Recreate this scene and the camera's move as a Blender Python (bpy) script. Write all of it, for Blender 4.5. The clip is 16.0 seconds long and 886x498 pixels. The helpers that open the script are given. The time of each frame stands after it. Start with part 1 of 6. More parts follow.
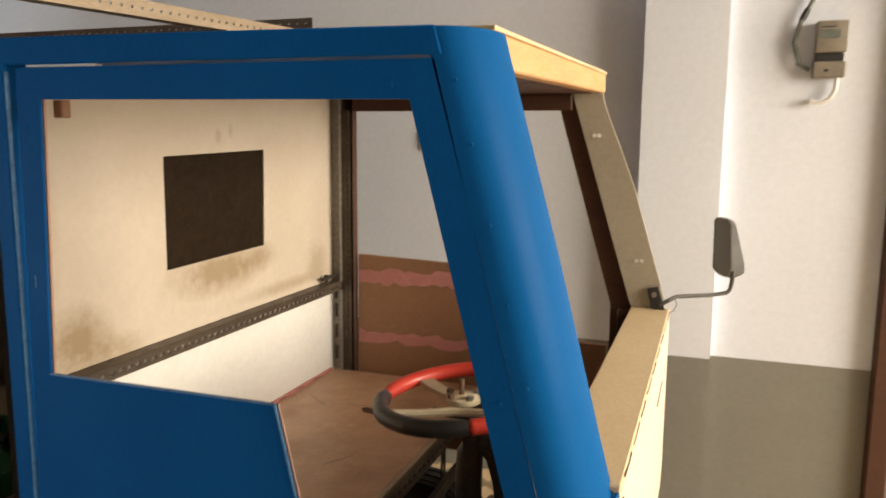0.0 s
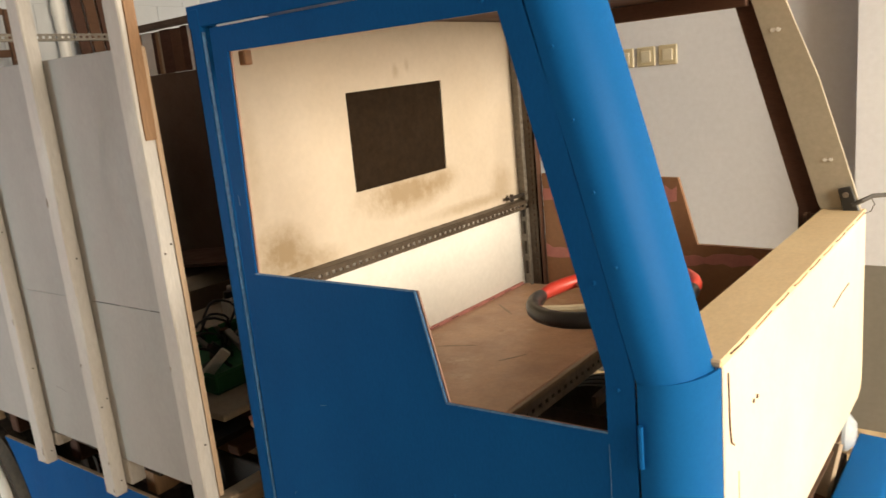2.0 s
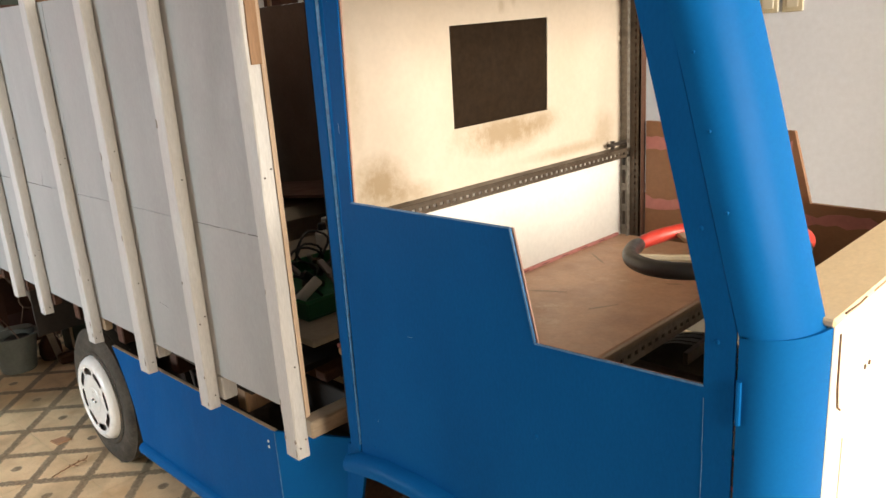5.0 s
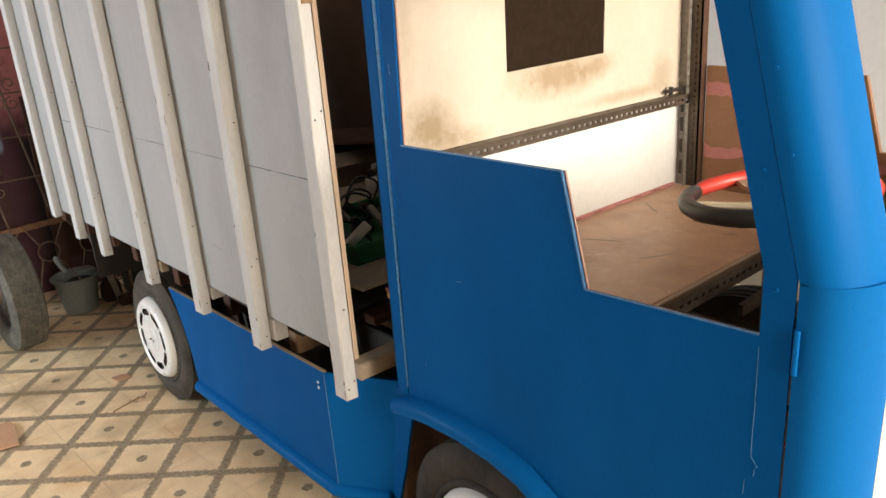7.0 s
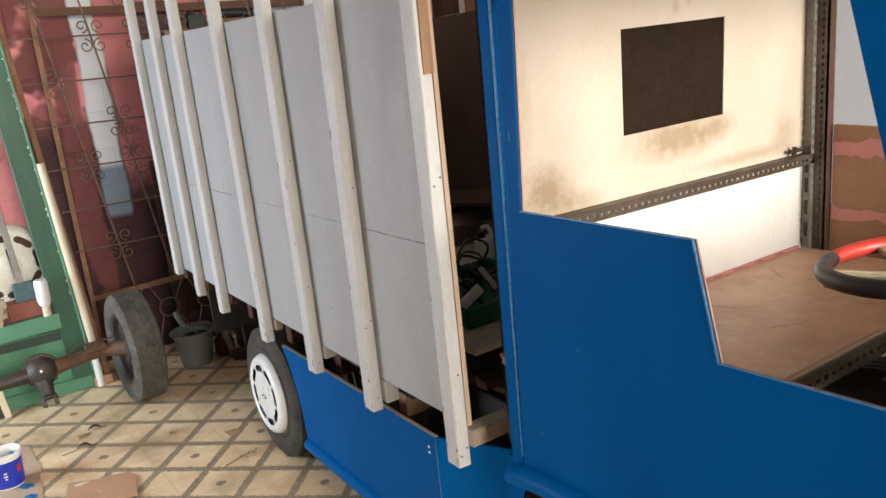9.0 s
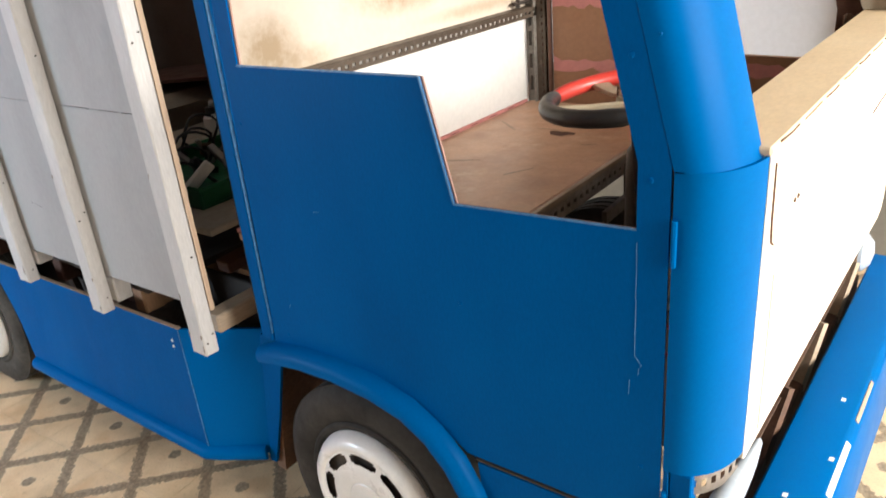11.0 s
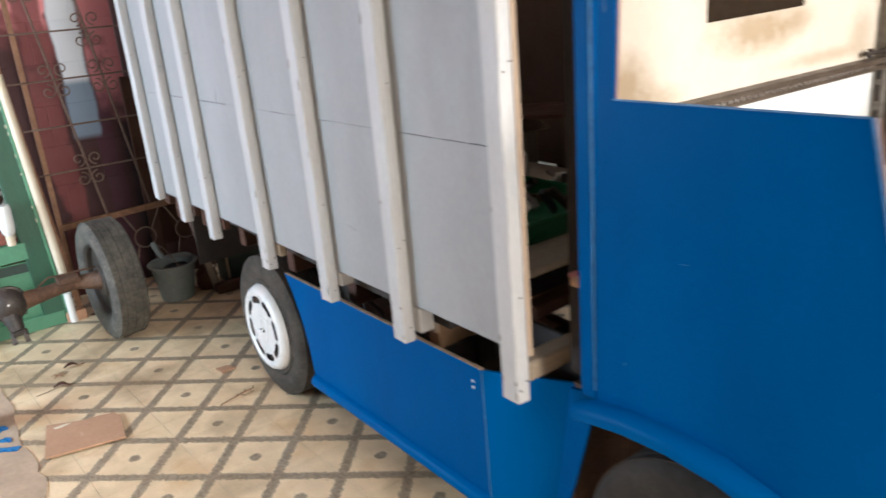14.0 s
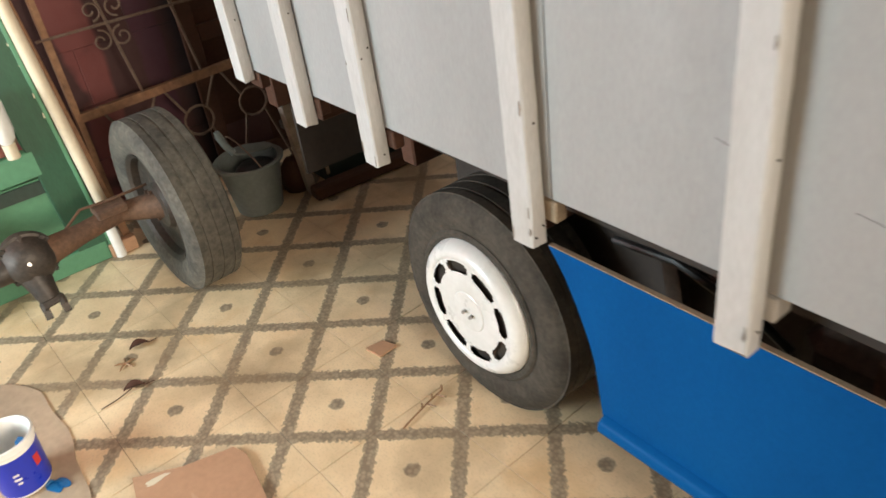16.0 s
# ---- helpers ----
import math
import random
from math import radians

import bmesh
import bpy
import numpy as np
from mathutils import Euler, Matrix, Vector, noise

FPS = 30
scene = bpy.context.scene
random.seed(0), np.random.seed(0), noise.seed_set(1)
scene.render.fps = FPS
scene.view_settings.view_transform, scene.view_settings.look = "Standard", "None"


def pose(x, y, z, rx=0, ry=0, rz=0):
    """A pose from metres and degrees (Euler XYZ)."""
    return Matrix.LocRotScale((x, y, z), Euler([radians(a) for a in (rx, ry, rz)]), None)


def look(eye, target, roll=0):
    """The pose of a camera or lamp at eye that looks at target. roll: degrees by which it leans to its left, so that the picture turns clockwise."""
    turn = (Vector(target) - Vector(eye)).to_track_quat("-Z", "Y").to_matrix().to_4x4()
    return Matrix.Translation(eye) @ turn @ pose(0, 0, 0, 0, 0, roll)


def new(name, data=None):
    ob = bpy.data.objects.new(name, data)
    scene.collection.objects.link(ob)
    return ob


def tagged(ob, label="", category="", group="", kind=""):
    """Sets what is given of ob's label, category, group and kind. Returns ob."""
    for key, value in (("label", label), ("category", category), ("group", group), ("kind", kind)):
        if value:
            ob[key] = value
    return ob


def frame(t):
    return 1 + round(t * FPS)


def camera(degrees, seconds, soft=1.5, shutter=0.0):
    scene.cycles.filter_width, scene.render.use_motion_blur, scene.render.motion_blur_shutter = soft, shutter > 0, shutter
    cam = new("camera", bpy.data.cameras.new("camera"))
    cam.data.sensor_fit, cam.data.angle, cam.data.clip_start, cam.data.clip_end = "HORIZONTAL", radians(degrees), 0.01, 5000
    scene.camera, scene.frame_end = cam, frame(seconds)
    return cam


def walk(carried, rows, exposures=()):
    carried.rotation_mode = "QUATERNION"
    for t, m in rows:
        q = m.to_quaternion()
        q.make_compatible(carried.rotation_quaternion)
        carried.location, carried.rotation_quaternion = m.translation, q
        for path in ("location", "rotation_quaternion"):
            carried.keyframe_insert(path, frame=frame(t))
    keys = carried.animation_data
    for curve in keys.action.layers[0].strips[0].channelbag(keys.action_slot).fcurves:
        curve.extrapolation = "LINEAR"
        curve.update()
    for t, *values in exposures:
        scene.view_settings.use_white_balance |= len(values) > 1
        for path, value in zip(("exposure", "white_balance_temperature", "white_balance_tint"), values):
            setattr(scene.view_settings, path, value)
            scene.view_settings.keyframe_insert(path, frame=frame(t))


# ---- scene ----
cam = camera(60.6, 16.0, shutter=0.4)
PATH = [
    (0, (0.235, -0.907, 1.574), (-0.427, 0.959, 1.287), 0.5),
    (0.5, (0.328, -0.925, 1.559), (-0.534, 0.838, 1.171), -1.0),
    (1, (0.423, -0.889, 1.528), (-0.614, 0.765, 1.092), -3.4),
    (1.5, (0.463, -0.915, 1.528), (-0.657, 0.682, 1.086), -4.6),
    (2, (0.472, -0.939, 1.532), (-0.742, 0.593, 1.107), -5.5),
    (2.5, (0.462, -0.938, 1.527), (-0.824, 0.533, 1.1), -5.9),
    (3, (0.457, -0.945, 1.518), (-0.855, 0.494, 1.062), -5.8),
    (3.5, (0.458, -0.939, 1.513), (-0.868, 0.476, 1.022), -4.6),
    (3.7, (0.457, -0.937, 1.511), (-0.864, 0.478, 1.008), -3.4),
    (5.8, (0.448, -0.934, 1.497), (-0.967, 0.367, 0.946), -3.6),
    (6, (0.45, -0.939, 1.494), (-0.983, 0.346, 0.949), -3.1),
    (6.5, (0.457, -0.941, 1.487), (-1.008, 0.286, 0.897), -3.8),
    (7, (0.442, -0.927, 1.484), (-1.002, 0.296, 0.837), -4.0),
    (7.5, (0.441, -0.921, 1.49), (-0.994, 0.321, 0.859), -5.0),
    (8, (0.441, -0.927, 1.488), (-1.006, 0.307, 0.869), -4.6),
    (8.5, (0.443, -0.944, 1.505), (-1.112, 0.195, 0.969), -4.9),
    (9, (0.404, -0.952, 1.503), (-1.222, 0.108, 1.018), -5.5),
    (9.5, (0.413, -0.905, 1.508), (-1.132, 0.254, 0.988), -7.9),
    (10, (0.395, -0.88, 1.5), (-0.851, 0.563, 0.897), -5.5),
    (10.2, (0.377, -0.86, 1.479), (-0.76, 0.644, 0.811), -4.8),
    (12.3, (0.373, -0.918, 1.394), (-0.828, 0.364, 0.438), -3.9),
    (12.5, (0.371, -0.924, 1.402), (-0.859, 0.352, 0.475), -3.7),
    (13, (0.36, -0.945, 1.4), (-0.932, 0.317, 0.54), -3.1),
    (13.5, (0.314, -0.952, 1.394), (-1.08, 0.277, 0.656), -3.7),
    (14, (0.096, -0.989, 1.385), (-1.443, 0.115, 0.743), -4.7),
    (14.5, (-0.244, -1.06, 1.427), (-1.809, -0.026, 0.732), -4.6),
    (15, (-0.525, -1.024, 1.382), (-2.061, -0.035, 0.569), -7.0),
    (15.5, (-0.932, -0.894, 1.357), (-2.413, 0.027, 0.378), -8.3),
    (16, (-1.311, -0.82, 1.291), (-2.7, 0.121, 0.203), -8.1),
]
EXPOSURES = [
    (0.0, -1.20, 7610, 10),
    (1.5, -1.07, 8030, 10),
    (2.0, -1.0, 7980, 10),
    (2.6, -0.90, 7560, 10),
    (3.5, -0.76, 7350, 10),
    (6.0, -0.60, 7040, 10),
    (8.5, -0.58, 6880, 10),
    (9.0, -0.62, 6560, 10),
    (9.5, -0.58, 6250, 10),
    (10.2, -0.50, 6670, 10),
    (12.5, -0.38, 5250, 10),
    (13.5, -0.37, 5600, 10),
    (14.5, -0.47, 6600, 10),
    (16.0, -0.40, 7250, 10),
]

walk(cam, [(t, look(eye, target, roll)) for t, eye, target, roll in PATH], EXPOSURES)

# ---- world, sun and daylight ----
world = bpy.data.worlds.new("sky")
scene.world = world
world.use_nodes = True
wn = world.node_tree.nodes
wl = world.node_tree.links
sky = wn.new("ShaderNodeTexSky")
sky.sky_type = "NISHITA"
sky.sun_disc = False
sky.sun_elevation = radians(50)
sky.sun_rotation = radians(296.6)
wn["Background"].inputs["Strength"].default_value = 0.085
wl.new(sky.outputs[0], wn["Background"].inputs[0])

sun = new("sun", bpy.data.lights.new("sun", "SUN"))
sun.data.energy, sun.data.angle, sun.data.color = 3.0, radians(0.53), (1.0, 0.93, 0.82)
sun.matrix_world = look((-6, 3, 8), (0, 0, 0))

# daylight of the open gate in front of the truck
gate_light = new("gate_daylight", bpy.data.lights.new("gate_daylight", "AREA"))
gate_light.data.shape = "RECTANGLE"
gate_light.data.size, gate_light.data.size_y = 3.3, 2.0
gate_light.data.energy, gate_light.data.color = 1080.0, (1.0, 0.945, 0.86)
gate_light.matrix_world = look((4.7, 0.42, 2.35), (0.0, 0.45, 0.9))
# added lamp in an unseen side window, to brighten the cargo side's rear
side_light = new("added_window_light", bpy.data.lights.new("added_window_light", "AREA"))
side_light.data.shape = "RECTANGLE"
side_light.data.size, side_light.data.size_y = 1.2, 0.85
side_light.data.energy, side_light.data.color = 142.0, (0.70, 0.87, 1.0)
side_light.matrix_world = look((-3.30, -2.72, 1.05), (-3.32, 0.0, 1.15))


# ---- materials ----
def mat(name, base, rough=0.5, metal=0.0, second=None, scale=4.0, amount=0.5, fine=60.0, fine_amount=0.12,
        bump=0.1, bump_scale=None, stretch=(1, 1, 1), spec=0.5, coat=0.0, stain=None, stain_scale=2.0, stain_at=0.6, rough_var=0.1, per_object=0.0):
    """A surface with broad variation, fine grain, relief and, if given, stains."""
    m = bpy.data.materials.new(name)
    m.use_nodes = True
    n, l = m.node_tree.nodes, m.node_tree.links
    b = n["Principled BSDF"]
    b.inputs["Metallic"].default_value = metal
    b.inputs["Specular IOR Level"].default_value = spec
    b.inputs["Coat Weight"].default_value = coat
    b.inputs["Coat Roughness"].default_value = 0.15
    tc = n.new("ShaderNodeTexCoord")
    mp = n.new("ShaderNodeMapping")
    mp.inputs["Scale"].default_value = stretch
    l.new(tc.outputs["Object"], mp.inputs["Vector"])

    def nz(sc, detail=6.0, rgh=0.6):
        t = n.new("ShaderNodeTexNoise")
        t.inputs["Scale"].default_value, t.inputs["Detail"].default_value, t.inputs["Roughness"].default_value = sc, detail, rgh
        l.new(mp.outputs[0], t.inputs["Vector"])
        return t.outputs["Fac"]

    def ramp(src, lo, hi):
        r = n.new("ShaderNodeMapRange")
        r.inputs["From Min"].default_value, r.inputs["From Max"].default_value = lo, hi
        l.new(src, r.inputs["Value"])
        return r.outputs[0]

    def mix(fac, a, c, mode="MIX"):
        x = n.new("ShaderNodeMix")
        x.data_type, x.blend_type = "RGBA", mode
        for sock, v in ((x.inputs[0], fac), (x.inputs[6], a), (x.inputs[7], c)):
            if isinstance(v, (int, float)):
                sock.default_value = v
            elif isinstance(v, tuple):
                sock.default_value = (*v, 1.0)
            else:
                l.new(v, sock)
        return x.outputs[2]

    second = second or tuple(c * 0.72 for c in base)
    f1 = n.new("ShaderNodeMath")
    f1.operation = "MULTIPLY"
    f1.inputs[1].default_value = amount
    l.new(ramp(nz(scale), 0.35, 0.68), f1.inputs[0])
    col = mix(f1.outputs[0], base, second)
    fn = nz(fine, 3.0)
    fv = n.new("ShaderNodeMapRange")
    fv.inputs["From Min"].default_value, fv.inputs["From Max"].default_value = 0.3, 0.7
    fv.inputs["To Min"].default_value, fv.inputs["To Max"].default_value = 1.0 - fine_amount, 1.0 + fine_amount
    l.new(fn, fv.inputs["Value"])
    sc = n.new("ShaderNodeVectorMath")
    sc.operation = "SCALE"
    l.new(col, sc.inputs[0])
    l.new(fv.outputs[0], sc.inputs["Scale"])
    col = sc.outputs[0]
    if per_object:
        oi = n.new("ShaderNodeObjectInfo")
        pr = n.new("ShaderNodeMapRange")
        pr.inputs["To Min"].default_value, pr.inputs["To Max"].default_value = 1.0 - per_object, 1.0 + per_object
        l.new(oi.outputs["Random"], pr.inputs["Value"])
        s2 = n.new("ShaderNodeVectorMath")
        s2.operation = "SCALE"
        l.new(col, s2.inputs[0])
        l.new(pr.outputs[0], s2.inputs["Scale"])
        col = s2.outputs[0]
    if stain:
        col = mix(ramp(nz(stain_scale, 8.0, 0.7), stain_at, stain_at + 0.12), col, stain)
    l.new(col, b.inputs["Base Color"])
    rr = n.new("ShaderNodeMapRange")
    rr.inputs["From Min"].default_value, rr.inputs["From Max"].default_value = 0.3, 0.7
    rr.inputs["To Min"].default_value, rr.inputs["To Max"].default_value = max(0.02, rough - rough_var), min(1.0, rough + rough_var)
    l.new(nz(scale * 3), rr.inputs["Value"])
    l.new(rr.outputs[0], b.inputs["Roughness"])
    if bump:
        bp = n.new("ShaderNodeBump")
        bp.inputs["Strength"].default_value, bp.inputs["Distance"].default_value = bump, 0.004
        l.new(nz(bump_scale, 4.0) if bump_scale else fn, bp.inputs["Height"])
        l.new(bp.outputs[0], b.inputs["Normal"])
    return m


blue = mat("blue_paint", (0.0001, 0.086, 0.287), 0.42, scale=2.2, stretch=(1.6, 1.6, 0.7), second=(0.0001, 0.069, 0.240), amount=1.0, fine=120, fine_amount=0.06, bump=0.06, bump_scale=26, spec=0.02, rough_var=0.06)
blue_tube = mat("glossy_blue_paint", (0.0001, 0.094, 0.302), 0.36, scale=3, second=(0.0001, 0.084, 0.272), amount=0.5, fine=200, fine_amount=0.04, bump=0.02, bump_scale=6, spec=0.025, rough_var=0.05)
blue_edge = mat("worn_blue_edge", (0.045, 0.165, 0.34), 0.5, fine=90, fine_amount=0.35)
white_wood = mat("white_painted_wood", (0.52, 0.51, 0.50), 0.55, scale=3, stretch=(6, 6, 1), second=(0.46, 0.44, 0.42), amount=0.8, fine=45, fine_amount=0.08, bump=0.3, stain=(0.30, 0.235, 0.18), stain_scale=4, stain_at=0.665)
white_board = mat("white_painted_plywood", (0.355, 0.352, 0.348), 0.6, scale=1.6, stretch=(3, 3, 1), second=(0.305, 0.30, 0.292), amount=0.8, fine=60, fine_amount=0.05, bump=0.16, stain=(0.40, 0.37, 0.33), stain_scale=5, stain_at=0.69)
cream_board = mat("cream_plywood", (0.74, 0.58, 0.36), 0.55, scale=2.2, stretch=(2, 1, 2), second=(0.62, 0.46, 0.28), amount=0.7, fine=70, fine_amount=0.06, bump=0.08, stain=(0.40, 0.25, 0.12), stain_scale=3.2, stain_at=0.70)
white_front = mat("cream_white_front_board", (0.74, 0.69, 0.58), 0.45, scale=1.6, second=(0.70, 0.60, 0.43), amount=0.8, fine=80, fine_amount=0.03, bump=0.05, stain=(0.62, 0.47, 0.26), stain_scale=2.6, stain_at=0.7)
brown_board = mat("brown_hardboard", (0.29, 0.145, 0.075), 0.5, scale=3, second=(0.24, 0.115, 0.06), amount=0.8, fine=90, fine_amount=0.07, bump=0.06, stain=(0.36, 0.20, 0.13), stain_scale=5, stain_at=0.68)
seat_board_mat = mat("dusty_brown_board", (0.56, 0.345, 0.22), 0.42, scale=6, second=(0.40, 0.235, 0.145), amount=0.9, fine=80, fine_amount=0.06, bump=0.08, stain=(0.60, 0.42, 0.29), stain_scale=8, stain_at=0.585)
pink_paint = mat("pink_primer_paint", (0.52, 0.21, 0.19), 0.6, scale=7, fine=50, fine_amount=0.08)
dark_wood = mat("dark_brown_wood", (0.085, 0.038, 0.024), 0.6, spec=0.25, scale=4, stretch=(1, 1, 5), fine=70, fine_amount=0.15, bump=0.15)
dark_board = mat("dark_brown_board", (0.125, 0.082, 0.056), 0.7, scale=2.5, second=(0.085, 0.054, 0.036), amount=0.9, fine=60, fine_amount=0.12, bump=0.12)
orange_wood = mat("raw_orange_wood", (0.66, 0.395, 0.185), 0.6, scale=3, stretch=(4, 1, 6), second=(0.57, 0.31, 0.13), amount=0.8, fine=40, fine_amount=0.1, bump=0.2)
raw_wood = mat("raw_pale_wood", (0.40, 0.31, 0.22), 0.65, scale=3, stretch=(5, 1, 5), second=(0.31, 0.23, 0.155), amount=0.9, fine=50, fine_amount=0.12, bump=0.25)
pillar_board = mat("grey_beige_board", (0.45, 0.405, 0.325), 0.6, scale=3, second=(0.37, 0.325, 0.25), amount=0.8, fine=60, fine_amount=0.07, bump=0.1, stain=(0.60, 0.54, 0.42), stain_scale=6, stain_at=0.68)
zinc = mat("grey_slotted_steel", (0.30, 0.28, 0.25), 0.5, metal=0.55, scale=8, second=(0.20, 0.17, 0.14), amount=0.9, fine=90, fine_amount=0.2, bump=0.1, stain=(0.16, 0.085, 0.045), stain_scale=7, stain_at=0.66)
rust = mat("rusty_brown_steel", (0.16, 0.085, 0.05), 0.75, metal=0.2, scale=9, second=(0.08, 0.045, 0.03), amount=0.9, fine=80, fine_amount=0.25, bump=0.25)
black_steel = mat("dark_oily_steel", (0.045, 0.04, 0.036), 0.55, metal=0.4, scale=7, second=(0.08, 0.055, 0.04), amount=0.8, fine=90, fine_amount=0.25, bump=0.2)
rubber = mat("worn_black_rubber", (0.022, 0.020, 0.017), 0.75, spec=0.2, scale=9, second=(0.052, 0.045, 0.038), amount=0.75, fine=90, fine_amount=0.15, bump=0.15)
dusty_rubber = mat("dusty_brown_rubber", (0.046, 0.040, 0.033), 0.8, spec=0.15, scale=9, second=(0.10, 0.085, 0.068), amount=0.85, fine=90, fine_amount=0.2, bump=0.2)
old_rubber = mat("dusty_grey_rubber", (0.056, 0.050, 0.041), 0.85, scale=11, second=(0.125, 0.110, 0.086), amount=0.9, fine=70, fine_amount=0.3, bump=0.4, stain=(0.03, 0.027, 0.024), stain_scale=5, stain_at=0.56)
hub_white = mat("white_painted_plastic", (0.80, 0.79, 0.77), 0.32, scale=6, second=(0.64, 0.62, 0.58), amount=0.7, fine=70, fine_amount=0.03, bump=0.05, coat=0.2, stain=(0.45, 0.41, 0.36), stain_scale=13, stain_at=0.73)
old_hub = mat("chalky_cream_plastic", (0.86, 0.82, 0.73), 0.32, scale=6, second=(0.72, 0.66, 0.56), amount=0.8, fine=70, fine_amount=0.06)
red_foam = mat("red_vinyl", (0.62, 0.055, 0.035), 0.4, scale=9, second=(0.50, 0.04, 0.03), amount=0.7, fine=90, fine_amount=0.05, bump=0.06)
black_foam = mat("black_vinyl", (0.018, 0.017, 0.017), 0.38, scale=9, second=(0.035, 0.033, 0.03), amount=0.7, fine=90, fine_amount=0.1, bump=0.08)
plaster = mat("white_wall_paint", (0.80, 0.840, 0.93), 0.75, scale=1.1, second=(0.735, 0.772, 0.86), amount=0.8, fine=40, fine_amount=0.03, bump=0.15, bump_scale=14, stain=(0.55, 0.54, 0.54), stain_scale=4, stain_at=0.76)
dado_paint = mat("grey_wall_paint", (0.25, 0.24, 0.215), 0.55, scale=1.5, second=(0.21, 0.20, 0.18), amount=0.8, fine=40, fine_amount=0.05, bump=0.15, bump_scale=14, stain=(0.33, 0.31, 0.28), stain_scale=5, stain_at=0.74)
cement = mat("bare_cement", (0.19, 0.175, 0.155), 0.85, scale=1.5, second=(0.15, 0.135, 0.12), amount=0.8, fine=40, fine_amount=0.08, bump=0.2)
grout = mat("grey_floor_joint", (0.36, 0.28, 0.19), 0.9, scale=8, fine=120, fine_amount=0.2)
ceiling_paint = mat("ceiling_paint", (0.27, 0.26, 0.245), 0.8, scale=1.5, fine=40, fine_amount=0.04)
mortar = mat("dark_mortar", (0.15, 0.07, 0.06), 0.9, scale=6, fine=60, fine_amount=0.2)
green_paint = mat("old_green_paint", (0.02025, 0.0885, 0.045), 0.5, scale=4, stretch=(4, 4, 1), second=(0.01425, 0.06375, 0.033), amount=0.8, fine=50, fine_amount=0.1, bump=0.15, stain=(0.30, 0.30, 0.22), stain_scale=7, stain_at=0.74)
light_green = mat("light_green_paint", (0.09, 0.255, 0.1425), 0.5, scale=3, second=(0.0675, 0.2025, 0.1125), amount=0.8, fine=50, fine_amount=0.08, bump=0.1, stain=(0.32, 0.38, 0.30), stain_scale=6, stain_at=0.72)
iron = mat("rusty_grille_iron", (0.19, 0.13, 0.095), 0.65, metal=0.2, scale=12, second=(0.13, 0.07, 0.045), amount=0.9, fine=90, fine_amount=0.2, bump=0.2)
rust_frame = mat("orange_rusty_frame", (0.30, 0.15, 0.075), 0.75, scale=8, second=(0.18, 0.085, 0.045), amount=0.9, fine=60, fine_amount=0.2, bump=0.25)
pvc = mat("cream_plastic_pipe", (0.70, 0.60, 0.45), 0.45, scale=5, second=(0.60, 0.48, 0.33), amount=0.7, fine=60, fine_amount=0.05)
cardboard = mat("floor_cardboard", (0.48, 0.345, 0.23), 0.85, scale=3.5, second=(0.32, 0.225, 0.15), amount=0.8, fine=50, fine_amount=0.08, bump=0.1, stain=(0.44, 0.36, 0.27), stain_scale=5, stain_at=0.66)
tan_board = mat("tan_hardboard", (0.50, 0.29, 0.175), 0.55, scale=5, second=(0.43, 0.24, 0.14), amount=0.7, fine=70, fine_amount=0.06, stain=(0.62, 0.44, 0.32), stain_scale=8, stain_at=0.68)
grey_plastic = mat("grey_bucket_plastic", (0.125, 0.14, 0.12), 0.55, scale=6, second=(0.18, 0.185, 0.17), amount=0.8, fine=60, fine_amount=0.1)
navy = mat("dark_blue_label", (0.018, 0.035, 0.40), 0.35, scale=9, fine=80, fine_amount=0.04)
tin_white = mat("white_plastic", (0.78, 0.77, 0.74), 0.35, scale=8, fine=80, fine_amount=0.03, second=(0.68, 0.66, 0.62))
red_label = mat("red_label", (0.55, 0.03, 0.03), 0.4)
wet_blue = mat("spilt_blue_paint", (0.004, 0.12, 0.34), 0.3, scale=14, second=(0.01, 0.20, 0.42), amount=0.8, fine=90, fine_amount=0.1)
switch_cream = mat("cream_switch_plastic", (0.66, 0.58, 0.40), 0.4, scale=9, fine=90, fine_amount=0.03)
switch_key = mat("pale_switch_key", (0.76, 0.70, 0.55), 0.35, scale=9, fine=90, fine_amount=0.03)
meter_grey = mat("beige_grey_metal", (0.25, 0.215, 0.17), 0.5, scale=7, second=(0.19, 0.16, 0.125), amount=0.8, fine=70, fine_amount=0.07)
black_plastic = mat("black_plastic", (0.03, 0.03, 0.03), 0.45, scale=9, fine=90, fine_amount=0.1)
grey_mirror_back = mat("grey_mirror_shell", (0.065, 0.06, 0.055), 0.45, scale=9, fine=90, fine_amount=0.06)
chrome = mat("dull_steel_rod", (0.36, 0.34, 0.32), 0.35, metal=0.8, scale=15, fine=90, fine_amount=0.08)
mirror_glass = mat("mirror_glass", (0.50, 0.51, 0.51), 0.10, metal=1.0, fine_amount=0.0, amount=0.0, bump=0.0, rough_var=0.02)
lens_mat = mat("cloudy_lamp_plastic", (0.46, 0.51, 0.56), 0.25, scale=12, second=(0.36, 0.41, 0.46), amount=0.7, fine=80, fine_amount=0.03, coat=0.3)
brick_red = mat("brick_red_box", (0.26, 0.085, 0.06), 0.8, scale=9, fine=60, fine_amount=0.12, bump=0.2)
teal_bristle = mat("dark_teal_bristle", (0.07, 0.12, 0.13), 0.9, scale=30, fine=120, fine_amount=0.3, bump=0.4)
green_plastic = mat("green_plastic", (0.008, 0.14, 0.05), 0.4, scale=9, fine=80, fine_amount=0.05)
paper = mat("dusty_paper", (0.42, 0.36, 0.28), 0.85, scale=5, second=(0.32, 0.26, 0.2), amount=0.8, fine=50, fine_amount=0.08)
